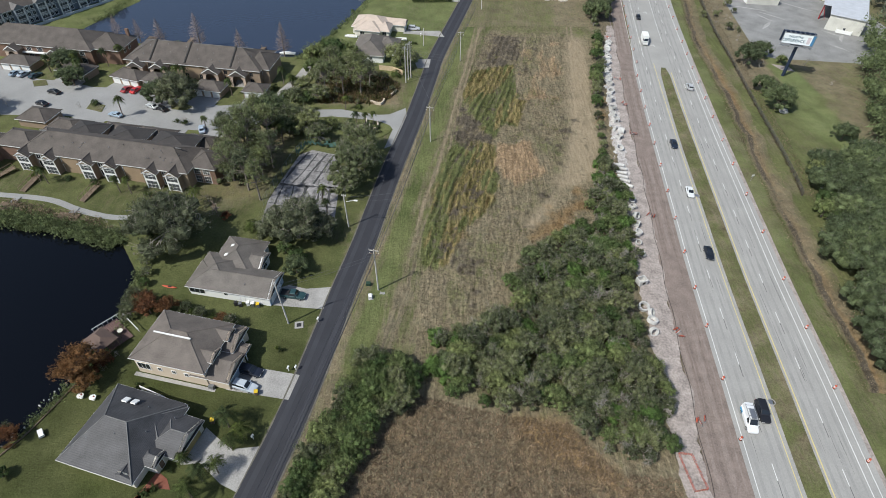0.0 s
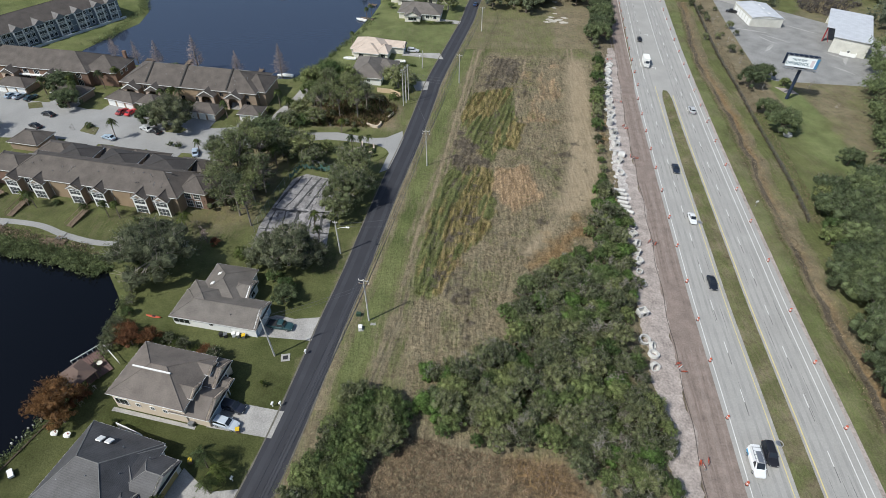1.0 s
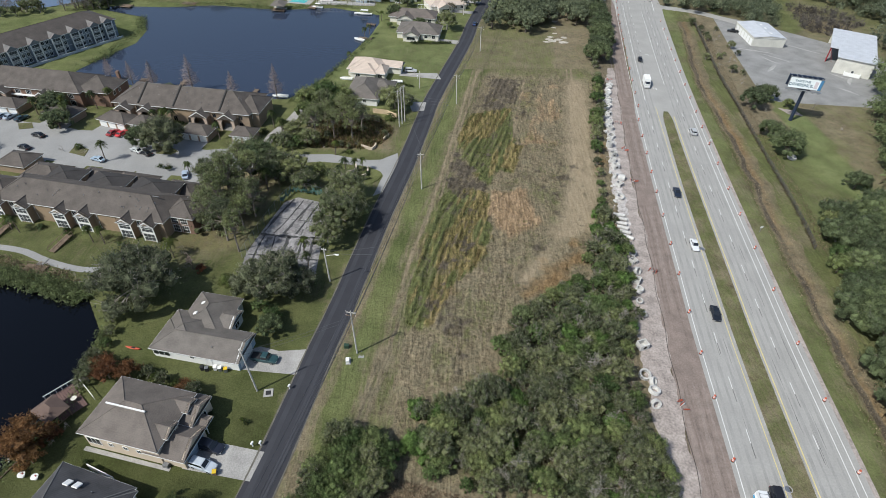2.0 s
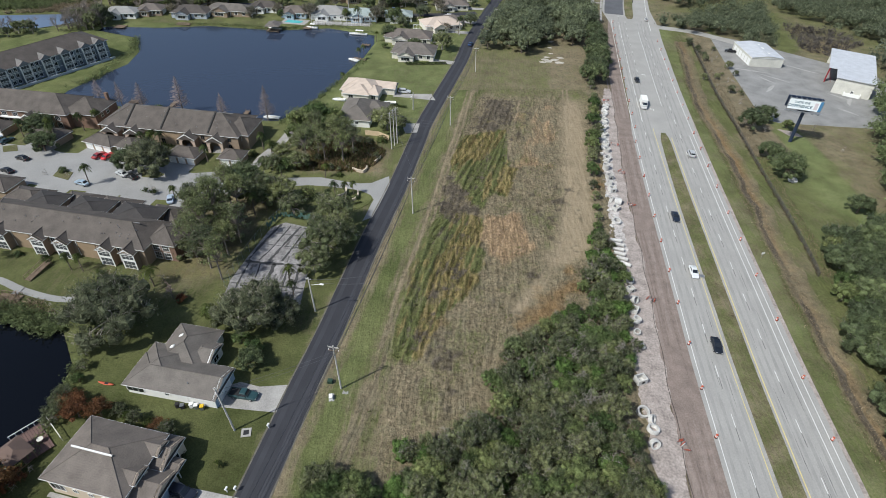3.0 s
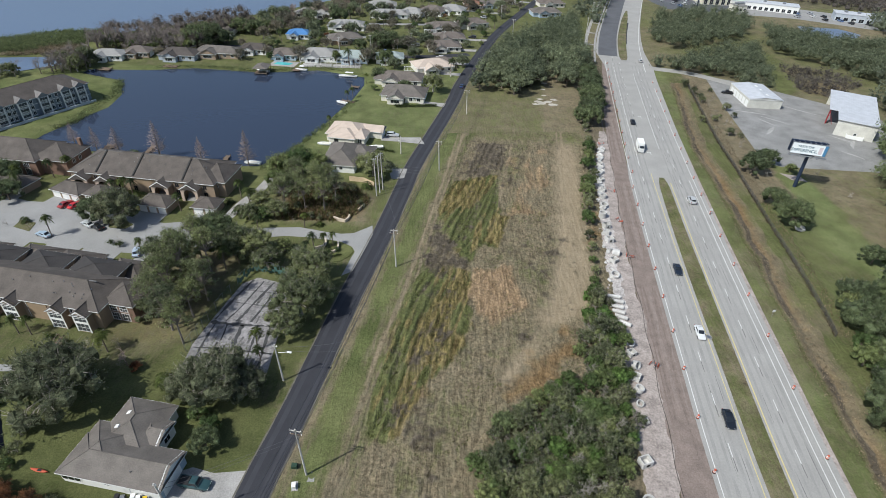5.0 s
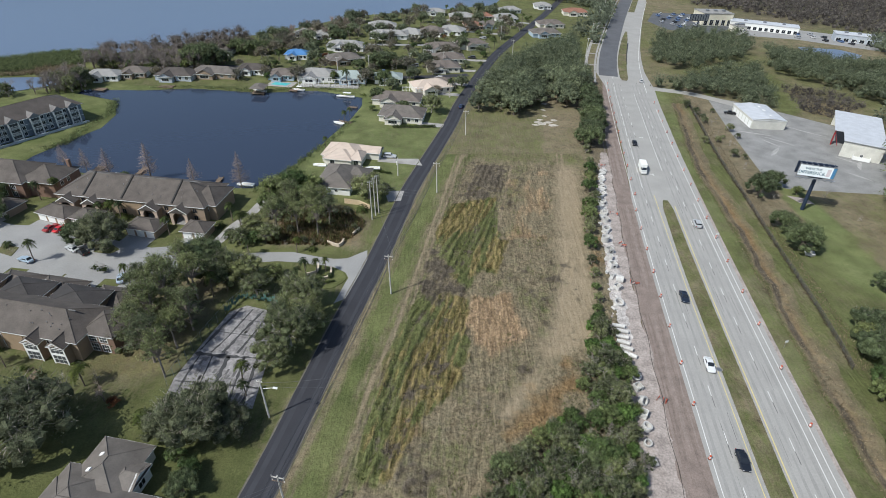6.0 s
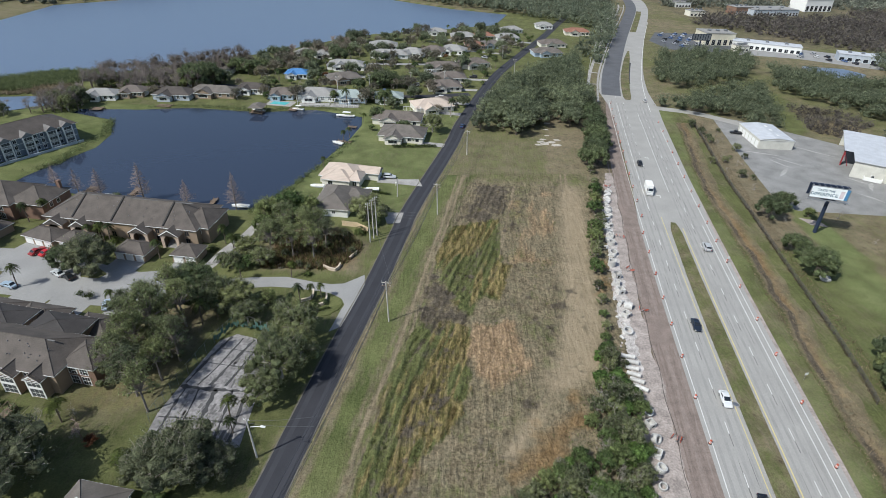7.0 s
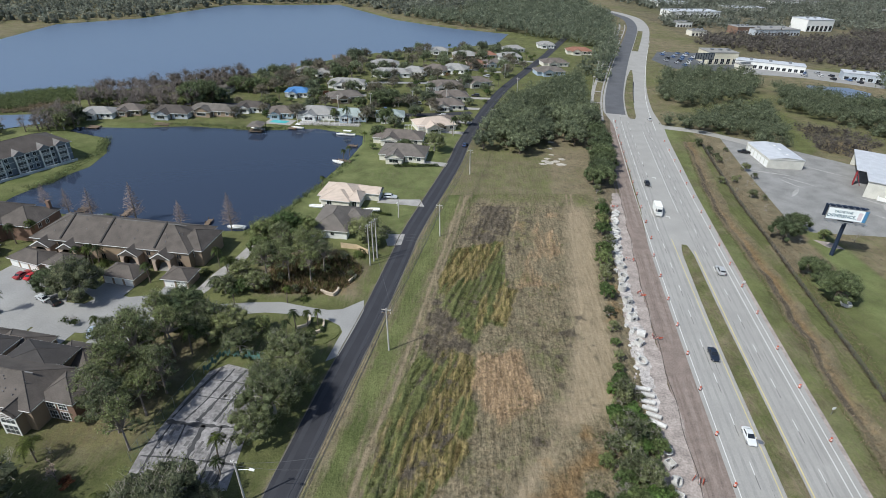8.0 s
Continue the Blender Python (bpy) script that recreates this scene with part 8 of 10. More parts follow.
# houses of the lakeside streets
for args in ((-74, 361, 0, 13, 9, BLUE_TARP, WHITE_WALL, "white house with a blue tarpaulin roof"),
             (-47, 356, 25, 18, 11, SHINGLE_GREY, TAN, "low brown house with grey roof"),
             (-50, 385, 0, 22, 11, PALE_ROOF, WHITE_WALL, "long white house with pale roof"),
             (-69, 411, 0, 11, 9, PALE_ROOF, WHITE_WALL, "small white house near the lake"),
             (-81, 413, -20, 12, 9, PALE_ROOF, WHITE_WALL, "small white house near the lake"),
             (-27, 418, 3, 24, 10, PALE_ROOF, WHITE_WALL, "long low building with white metal roof"),
             (-34, 443, 5, 19, 12, PALE_ROOF, WHITE_WALL, "white house with pale roof"),
             (-12, 425, -20, 16, 11, PALE_ROOF, CREAM, "low house with pale grey roof"),
             (2, 433, -25, 17, 12, SHINGLE_BROWN, WHITE_WALL, "white house with brown roof and white fence"),
             (15, 438, -15, 17, 12, PALE_ROOF, WHITE_WALL, "white house with pale grey roof"),
             (10, 348, 8, 18, 11, SHINGLE_BROWN, CREAM, "low house with brown shingle roof"),
             (13, 366, 8, 18, 11, SHINGLE_BROWN, CREAM, "low house with brown shingle roof"),
             (9, 390, 8, 20, 11, SHINGLE_BROWN, WHITE_WALL, "long house with brown roof and solar panels"),
             (27, 402, 25, 19, 11, SHINGLE_BROWN, CREAM, "low cream house with brown roof")):
    small_house(*args)
# houses further up the side road
for args in ((30, 455, 10, 13, 10, TERRA, TAN, "two-toned house with terracotta roof"),
             (42, 461, 10, 14, 10, SHINGLE_GREY, PALE_BLUE, "pale blue house with grey roof"),
             (22, 486, 5, 18, 11, PALE_ROOF, TAN, "house with pale roof near the lake"),
             (38, 490, 15, 15, 10, TERRA, CREAM, "cream house with terracotta roof"),
             (56, 488, 10, 17, 11, PALE_ROOF, WHITE_WALL, "white house with pale roof"),
             (2, 500, 0, 14, 9, PALE_ROOF, WHITE_WALL, "white house with pale roof near the lake"),
             (62, 520, 20, 16, 10, PALE_ROOF, WHITE_WALL, "white house with pale roof"),
             (80, 442, 10, 20, 11, SHINGLE_GREY, PALE_BLUE, "low blue house with grey roof across the side road"),
             (88, 472, 10, 19, 11, SHINGLE_BROWN, CREAM, "low house with brown roof across the side road"),
             (116, 522, 0, 20, 11, TERRA, CREAM, "low house with red-brown roof"),
             (92, 545, 0, 14, 10, PALE_ROOF, WHITE_WALL, "white house at the road's end")):
    small_house(*args)
for x, y, w, d in ((-39, 311.5, 14, 6), (-54, 311, 15, 6), (-4, 303.5, 10, 6), (2, 376, 8, 8)):
    cage = empty("pool_cage", pose(x, y, 0, 0, 0, 2), "screened white pool enclosure", "pool cage")
    for i in range(7):
        u = -w / 2 + w * i / 6
        MB().tube((u, -d / 2, 0), (u, -d / 2, 2.6), 0.07, 0.07, 4).tube((u, -d / 2, 2.6), (u, 0, 3.4), 0.07, 0.07, 4).tube((u, 0, 3.4), (u, d / 2, 2.7), 0.07, 0.07, 4).make("rib", TRIM, cage)
    for yy, zz in ((-d / 2, 2.6), (0, 3.4), (d / 2, 2.7), (-d / 2, 1.2)):
        MB().tube((-w / 2, yy, zz), (w / 2, yy, zz), 0.06, 0.06, 4).make("rail", TRIM, cage)
    MB().box(-w / 2, -d / 2 + 0.1, 0.02, w / 2, d / 2, 0.12).make("deck", CONCRETE, cage)
slab("pool", [(-76, 310), (-68, 309), (-66.5, 313), (-75, 314)], 0.08, POOL, 0.1, label="turquoise swimming pool", kind="structure")
slab("pool_deck", [(-78, 308), (-65, 306.5), (-63.5, 315), (-77, 316)], 0.05, CONCRETE, 0.1, label="pale pool deck", kind="structure")

# sheds of the storage yard
S1 = empty("storage_shed", pose(150.4, 274.2, 0, 0, 0, -1.5), "long cream metal storage shed with white roll doors", "shed")
block(S1, 0, 0, 15, 22, 4.2, 6, "y", "gg", 0.15, SHED_WALL, METAL_ROOF)
for i in range(6):
    garage_door(S1, "W", 2.2 + i * 3.4, 0.0, 2.7, 3.0)
for x, y in ((9.5, 5), (9.5, 12), (9.5, 17)):
    MB().box(x - 0.5, y - 0.9, 4.65, x + 0.5, y + 0.9, 4.85).make("roof_light", TRIM, S1)
S2 = empty("open_shed", pose(174.5, 247.0, 0, 0, 0, -30), "tall open-fronted metal shed with red steel frame", "shed")
outline = [(-3.6, 11), (-0.3, 11), (-0.3, -0.6), (14.6, -0.6), (14.6, 41), (-3.6, 41)]
MB().prism(outline, 6.6, 6.85).make("roof", METAL_ROOF, S2)
MB().box(0.0, 0.0, 0, 14.2, 0.3, 6.6).make("front_wall", SHED_WALL, S2)
MB().box(13.9, 0.3, 0, 14.2, 40.5, 6.6).make("side_wall", SHED_WALL, S2)
MB().box(-3, 40.2, 0, 13.9, 40.5, 6.6).make("back_wall", SHED_WALL, S2)
for y in (12.0,):
    MB().box(-3.2, y - 0.2, 0, -2.8, y + 0.2, 6.6).make("column", RED_STEEL, S2)
MB().box(-3.1, 12.2, 0.0, -2.95, 14.6, 5.6).make("banner_panel", RED_STEEL, S2)
MB().tube((-3.0, 12, 5.8), (-0.6, 11.6, 0.3), 0.12, 0.12, 4).make("brace", RED_STEEL, S2)
dump = empty("skip_box", pose(177.6, 243.2, 0, 0, 0, -30), "open white metal skip against the shed", "skip")
MB().box(0, 0, 0.2, 6.2, 2.0, 0.4).box(0, 0, 0.4, 6.2, 0.15, 1.7).box(0, 1.85, 0.4, 6.2, 2.0, 1.7).box(0, 0.15, 0.4, 0.15, 1.85, 1.7).box(6.05, 0.15, 0.4, 6.2, 1.85, 1.7).make("body", TRIM, dump)
opening(S2, "S", 7.5, 0.0, 1.2, 1.0, 1.0)

# shops and works beyond the wood
def far_hall(x, y, rot, w, d, h, wall, roof_mat, label, bays=8):
    b = empty("commercial_building", pose(x, y, 0, 0, 0, rot), label, "commercial building")
    MB().box(0, 0, 0, w, d, h).make("wall", wall, b)
    MB().box(-0.3, -0.3, h, w + 0.3, d + 0.3, h + 0.35).make("roof", roof_mat, b)
    MB().box(0.3, 0.3, h + 0.352, w * 0.96, d * 0.94, h + 0.42).make("roof_membrane", roof_mat, b)
    for i in range(bays):
        opening(b, "S", w * (i + 0.5) / bays, 0.0, 0.4, w / bays * 0.6, h * 0.45, cols=2)
    for i in range(3):
        u = w * (0.2 + 0.28 * i)
        MB().box(u, d * 0.4, h + 0.42, u + 2.2, d * 0.4 + 2.2, h + 1.6).make("roof_unit", STEEL, b)
    return b


DARK_LOT = mat("dark_lot", (0.10, 0.105, 0.115), 0.9, var=0.3, scale=10)
slab("car_lot", [(188, 545), (172, 508), (178, 478), (212, 470), (236, 494), (226, 545)], 0.05, DARK_LOT, label="dark asphalt sales lot", kind="structure")
slab("car_lot", [(236, 494), (222, 470), (268, 462), (330, 425), (345, 440), (320, 480), (280, 500)], 0.05, LOT, label="grey works yard", kind="structure")
far_hall(212, 498, 5, 24, 18, 9, mat("pale_yellow_wall", (0.58, 0.54, 0.43), 0.9), PALE_ROOF, "pale yellow showroom with dark glass entrance", 5)
far_hall(232, 494, -22, 48, 13, 5, WHITE_WALL, METAL_ROOF, "long white workshop hall with metal roof", 12)
far_hall(296, 462, -22, 30, 12, 5, GREY_SIDING, METAL_ROOF, "blue-grey workshop hall with metal roof", 6)
far_hall(308, 664, 14, 20, 16, 7, BRICKISH, PALE_ROOF, "brick shop with flat roof", 6)
far_hall(324, 658, 13, 54, 26, 6, GREY_SIDING, PALE_ROOF, "long grey shop with flat roof", 14)
far_hall(402, 705, 14, 35, 24, 12, WHITE_WALL, METAL_ROOF, "tall white warehouse with flat roof", 6)
far_hall(280, 780, 16, 69, 26, 7, WHITE_WALL, METAL_ROOF, "long white shopping hall", 14)
far_hall(258, 700, 10, 18, 12, 5, WHITE_WALL, PALE_ROOF, "white shop by the highway", 5)
far_hall(252, 640, 8, 16, 11, 5, CREAM, PALE_ROOF, "cream shop by the highway", 4)
far_hall(384, 860, 14, 60, 24, 6, CREAM, METAL_ROOF, "pale far store with flat roof", 10)
far_hall(500, 980, 14, 90, 24, 6, WHITE_WALL, PALE_ROOF, "pale far store with flat roof", 10)
far_hall(300, 900, 14, 50, 24, 6, WHITE_WALL, METAL_ROOF, "white far store with metal roof", 8)
far_hall(620, 900, 10, 70, 24, 6, BRICKISH, PALE_ROOF, "red-brown far store with pale roof", 10)
far_hall(230, 478, 10, 9, 9, 4, CREAM, PALE_ROOF, "small pale pavilion with flat roof", 3)

# ---- vehicles ----
def loft(sections):
    """A closed skin through cross-sections of equal point count, capped at both ends."""
    n = len(sections[0])
    v = [p for s in sections for p in s]
    f = [tuple(range(n - 1, -1, -1)), tuple(range(len(v) - n, len(v)))]
    for k in range(len(sections) - 1):
        f += [(k * n + i, k * n + (i + 1) % n, (k + 1) * n + (i + 1) % n, (k + 1) * n + i) for i in range(n)]
    return v, f


def section(y, w, z0, z1, c=0.12):
    """A rounded upright rectangle across the car at y."""
    w, c = w / 2, min(c, (z1 - z0) / 2.2)
    return [(-w + c, y, z0), (w - c, y, z0), (w, y, z0 + c), (w, y, z1 - c), (w - c, y, z1), (-w + c, y, z1), (-w, y, z1 - c), (-w, y, z0 + c)]


PAINTS = {}


def paint(rgb):
    if rgb not in PAINTS:
        PAINTS[rgb] = mat("car_paint", rgb, 0.28, metal=0.15, var=0.04, bump=0, spec=0.6)
    return PAINTS[rgb]


def car(x, y, heading, rgb, style="sedan", label="", z=0.05, far=False):
    """A vehicle facing +y before it is turned: body, glass, wheels, lamps and bumpers as parts."""
    name = {"sedan": "car", "suv": "sport_utility_car", "van": "cargo_van", "pickup": "pickup_truck", "truck": "box_truck"}[style]
    c = empty(name, pose(x, y, z, 0, 0, heading), label, "car" if style in ("sedan", "suv") else "van" if style == "van" else "truck")
    L, W, H, belt = {"sedan": (4.7, 1.82, 1.45, 0.92), "suv": (4.9, 1.95, 1.75, 1.05), "van": (5.6, 2.05, 2.2, 1.15), "pickup": (5.6, 1.95, 1.85, 1.05), "truck": (7.5, 2.3, 2.6, 1.3)}[style]
    p = paint(rgb)
    h = L / 2
    v, f = loft([section(-h, W * 0.8, 0.45, belt * 0.85), section(-h + 0.12, W * 0.94, 0.32, belt * 0.96), section(-h + 0.8, W, 0.26, belt), section(h * 0.1, W, 0.26, belt), section(h * 0.42, W, 0.26, belt * 0.98), section(h - 0.5, W * 0.97, 0.3, belt * 0.86), section(h - 0.1, W * 0.88, 0.34, belt * 0.74), section(h, W * 0.74, 0.42, belt * 0.66)])
    body = MB().add(v, f).make("body", p, c, smooth=False)
    if style == "sedan":
        cab = [(-h + 0.55, belt), (-h + 1.25, H), (h * 0.02, H), (h * 0.42, belt)]
    elif style == "suv":
        cab = [(-h + 0.12, belt), (-h + 0.4, H), (h * 0.12, H), (h * 0.45, belt)]
    elif style == "van":
        cab = [(-h + 0.03, belt), (-h + 0.1, H), (h * 0.30, H), (h * 0.66, belt)]
    elif style == "pickup":
        cab = [(-0.55, belt), (-0.4, H), (0.75, H), (1.25, belt)]
    else:
        cab = [(1.4, belt), (1.5, H), (2.6, H), (3.2, belt)]
    (a, za), (b, zb), (d, zd), (e, ze) = cab
    gw = W * 0.90
    v, f = loft([section(a, gw, za - 0.05, za + 0.03, 0.03), section(a + (b - a) * 0.5, gw * 0.95, za - 0.05, (za + zb) / 2, 0.08), section(b, gw * 0.86, za - 0.05, zb, 0.12), section(d, gw * 0.86, za - 0.05, zd, 0.12), section(d + (e - d) * 0.5, gw * 0.95, za - 0.05, (zd + ze) / 2, 0.08), section(e, gw, za - 0.05, ze + 0.03, 0.03)])
    MB().add(v, f).make("cabin", p, c)
    # glass lies just over the cabin's faces
    up = 0.012
    def pane(name, pts):
        MB().add([tuple(q) for q in pts], [(0, 1, 2, 3)]).make(name, GLASS, c)
    k = gw * 0.40
    pane("windscreen", [(-k, e - 0.08 + 0.02, ze + 0.06), (k, e - 0.08 + 0.02, ze + 0.06), (k * 0.92, d + 0.1, zd - 0.02 + up), (-k * 0.92, d + 0.1, zd - 0.02 + up)])
    if style not in ("van", "truck"):
        pane("rear_window", [(k, a + 0.05, za + 0.06), (-k, a + 0.05, za + 0.06), (-k * 0.92, b - 0.1, zb - 0.02 + up), (k * 0.92, b - 0.1, zb - 0.02 + up)])
    for s in (-1, 1):
        y0 = b + 0.05 if style != "van" else h * 0.12
        pts = [(s * gw * 0.485, y0 + (0.0 if style == "van" else -0.35), za + 0.08), (s * gw * 0.485, e - 0.35, za + 0.08), (s * gw * 0.445, d + 0.02, zd - 0.16), (s * gw * 0.445, y0 + 0.1, zb - 0.16)]
        pane("side_window", pts if s > 0 else pts[::-1])
        for yy in (-h * 0.6, h * 0.62):
            wheel = MB().tube((s * (W / 2 - 0.22), yy, 0.33), (s * (W / 2 + 0.02), yy, 0.33), 0.33, 0.33, 6 if far else 14).make("wheel", RUBBER, c)
            if not far:
                MB().tube((s * (W / 2 + 0.0), yy, 0.33), (s * (W / 2 + 0.035), yy, 0.33), 0.21, 0.19, 10).make("rim", CHROME, wheel)
        if far:
            continue
        MB().box(s * W / 2 - 0.02 * s, e - 0.5, belt, s * (W / 2 + 0.17), e - 0.38, belt + 0.14).make("wing_mirror", p, c)
        MB().box(s * W * 0.3 - 0.2, h - 0.13, belt * 0.55, s * W * 0.3 + 0.2, h - 0.02, belt * 0.7).make("headlight", TRIM, c)
        MB().box(s * W * 0.38 - 0.12, -h + 0.0, belt * 0.65, s * W * 0.38 + 0.12, -h + 0.1, belt * 0.88).make("tail_light", RED_STEEL, c)
    if style == "van":
        for i in range(5):
            yy = -h + 0.7 + i * 0.75
            MB().box(-W * 0.4, yy, H + 0.06, W * 0.4, yy + 0.06, H + 0.12).make("rack_bar", STEEL, c)
        for s in (-1, 1):
            MB().box(s * W * 0.38 - 0.03, -h + 0.5, H + 0.0, s * W * 0.38 + 0.03, h * 0.35, H + 0.1).make("rack_rail", STEEL, c)
            MB().box(s * (W / 2 + 0.004) - 0.003, -h + 0.3, 0.5, s * (W / 2 + 0.004) + 0.003, -h + 1.5, 1.05).make("blue_stripe", mat("blue_vinyl", (0.06, 0.32, 0.55), 0.4, bump=0), c)
        MB().box(-0.5, -h + 1.6, H + 0.12, 0.45, h * 0.3, H + 0.2).make("ladder", STEEL, c)
    if style == "pickup":
        MB().box(-W / 2 + 0.12, -h + 0.15, belt - 0.02, W / 2 - 0.12, -0.65, belt + 0.012).make("bed_floor", RUBBER, c)
        for s in (-1, 1):
            MB().box(s * (W / 2 - 0.06) - 0.06, -h + 0.05, belt - 0.05, s * (W / 2 - 0.06) + 0.06, -0.6, belt + 0.12).make("bed_side", p, c)
        MB().box(-W / 2 + 0.1, -h + 0.02, belt - 0.05, W / 2 - 0.1, -h + 0.12, belt + 0.12).make("tailgate", p, c)
    if style == "truck":
        MB().box(-W / 2 - 0.05, -h + 0.1, 0.75, W / 2 + 0.05, 1.3, 3.1).make("box", TRIM, c)
    return c


def hway_heading(y):
    a, b = np.array(h_at(y - 3, 0)), np.array(h_at(y + 3, 0))
    return -math.degrees(math.atan2(*(b - a)))


for y, off, rgb, style, label, back in ((52.2, -8.0, (0.75, 0.76, 0.77), "van", "white cargo van with a ladder rack", 1), (54.3, -4.9, (0.02, 0.02, 0.024), "suv", "glossy black sport utility car", 1), (98.0, -4.6, (0.016, 0.02, 0.028), "sedan", "black sedan on the highway", 1), (122.7, -4.4, (0.72, 0.73, 0.73), "sedan", "white sedan on the highway", 1), (147.1, -4.6, (0.02, 0.028, 0.045), "sedan", "dark navy sedan on the highway", 1), (187.0, 7.6, (0.45, 0.46, 0.47), "suv", "silver car on the highway", 0), (224.2, -4.2, (0.6, 0.6, 0.58), "truck", "white box truck on the highway", 1), (249.8, -4.0, (0.02, 0.02, 0.022), "sedan", "black car on the highway", 1), (341, 9.0, (0.5, 0.5, 0.5), "sedan", "silver car far up the highway", 0)):
    x, yy = h_at(y, off)
    car(x, yy, hway_heading(y) + 180 * back, rgb, style, label)
car(-34.0, 57.9, -106, (0.50, 0.55, 0.60), "suv", "silver-blue estate car in a driveway")
car(-33.8, 61.4, -106, (0.018, 0.022, 0.035), "suv", "dark navy car in a driveway")
car(-29.4, 81.2, -98, (0.03, 0.07, 0.075), "pickup", "dark teal pickup truck in a driveway")
car(-8.2, 228.2, -92, (0.55, 0.56, 0.57), "suv", "silver car in a driveway")
car(19.6, 287.1, -14, (0.03, 0.06, 0.14), "sedan", "blue car on the side road")
car(148.6, 292.5, 70, (0.016, 0.016, 0.018), "pickup", "black pickup truck in the yard")
for x, y, hd, rgb, lab in ((-142.0, 177.6, -20, (0.30, 0.37, 0.43), "pale blue car in the parking court"), (-139.1, 177.3, -20, (0.38, 0.44, 0.50), "silver-blue car in the parking court"), (-134.8, 176.4, -25, (0.03, 0.06, 0.07), "dark green car in the parking court"), (-122.1, 174.0, -18, (0.05, 0.014, 0.014), "dark maroon car in the parking court"), (-123.5, 158.5, 65, (0.02, 0.02, 0.024), "black car in the parking court"), (-98.3, 153.3, 70, (0.33, 0.42, 0.50), "pale blue car in the parking court"), (-101.3, 169.4, -16, (0.30, 0.03, 0.03), "dark red car in the parking court"), (-98.3, 169.1, -16, (0.55, 0.02, 0.025), "bright red car in the parking court"), (-69.7, 146.8, 20, (0.42, 0.50, 0.60), "white and blue car in the parking court"), (-89.3, 159.2, 60, (0.5, 0.52, 0.52), "silver car under a tree"), (-86.0, 157.9, 60, (0.02, 0.02, 0.02), "black car under a tree"), (-58.5, 163.1, 0, (0.02, 0.025, 0.035), "dark car by the garages"), (-123.5, 166.0, 70, (0.02, 0.02, 0.02), "black car in the parking court")):
    car(x, y, hd, rgb, "sedan", lab, 0.04)
r = np.random.default_rng(19)
LOTCARS = [car(0, -300, 0, rgb, "suv", "parked car on the sales lot", 0, True) for rgb in ((0.6, 0.6, 0.6), (0.03, 0.03, 0.035), (0.10, 0.16, 0.30), (0.35, 0.36, 0.38))]
for x, y in list(scatter([(190, 540), (178, 508), (184, 486), (208, 480), (226, 540)], 9.5, 5, 0.12)) + list(scatter([(262, 470), (330, 432), (338, 440), (300, 470), (275, 488)], 10.5, 6, 0.15)):
    tagged(copy_thing(LOTCARS[int(r.integers(4))], pose(x, y, 0.06, 0, 0, 12 + r.uniform(-4, 4))), group="cars on the sales lot")
for i, (x, y, hd) in enumerate(((8, 330, 90), (27, 374, 80), (-22, 338, 10), (36, 425, 60), (-6, 352, 95), (18, 352, 90), (-118, 340, 80), (-45, 376, 90), (60, 470, 70), (84, 458, 90))):
    tagged(copy_thing(LOTCARS[i % 4], pose(x, y, 0.05, 0, 0, hd)), "parked car by a far house", group="cars by the houses")
for c in LOTCARS:
    for o in list(c.children_recursive) + [c]:
        bpy.data.objects.remove(o)

# ---- road works ----
def traffic_drum():
    d = empty("traffic_drum", pose(0, 0, -50), "orange and white traffic drum on a black base", "traffic drum", "drums along the highway")
    MB().tube((0, 0, 0), (0, 0, 0.1), 0.42, 0.40, 8).make("base", RUBBER, d)
    zs = [(0.1, 0.31, ORANGE, "body"), (0.34, 0.295, TRIM, "white_band"), (0.5, 0.285, ORANGE, "body"), (0.66, 0.275, TRIM, "white_band"), (0.82, 0.265, ORANGE, "body")]
    for i, (z, rad, m, nm) in enumerate(zs):
        z1 = zs[i + 1][0] if i < 4 else 1.05
        MB().tube((0, 0, z), (0, 0, z1), rad, rad - 0.01, 10).make(nm, m, d)
    MB().tube((0, 0, 1.05), (0, 0, 1.12), 0.2, 0.05, 8).make("top", ORANGE, d)
    return d


drum = traffic_drum()
left_y = [35, 48.2, 61.2, 74.7, 85.9, 97.8, 110.7, 122.5, 135, 146.7, 157.6] + [169 + 11.6 * i for i in range(15)]
for y in left_y:
    x, yy = h_at(y, -10.55 if y < 200 else -9.4)
    copy_thing(drum, pose(x, yy, 0.05, 0, 0, y * 37) @ Matrix.Scale(0.86, 4))
for y in [31, 46.8, 62, 77.2, 92, 109, 124.8, 139.7, 152.8, 167.2, 180, 192, 204, 216, 228, 241, 254, 267, 280, 293, 306]:
    x, yy = h_at(y, 11.75)
    copy_thing(drum, pose(x, yy, 0.05, 0, 0, y * 53) @ Matrix.Scale(0.86, 4))
for o in list(drum.children_recursive) + [drum]:
    bpy.data.objects.remove(o)


def manhole_ring(x, y, rad=0.95, h=0.8, tilt=0.0, turn=0.0, label="pale concrete manhole ring lying on gravel"):
    m = pose(0, 0, 0, tilt, 0, turn)
    ob = MB().ring((0, 0, 0), rad, rad * 0.72, 0, h, 18, m).make("concrete_ring", RUBBLE)
    ob.matrix_basis = pose(x, y, 0.06 + (0.45 * abs(math.sin(radians(tilt)))) * rad)
    return tagged(ob, label, "concrete ring", "concrete rings on the gravel")


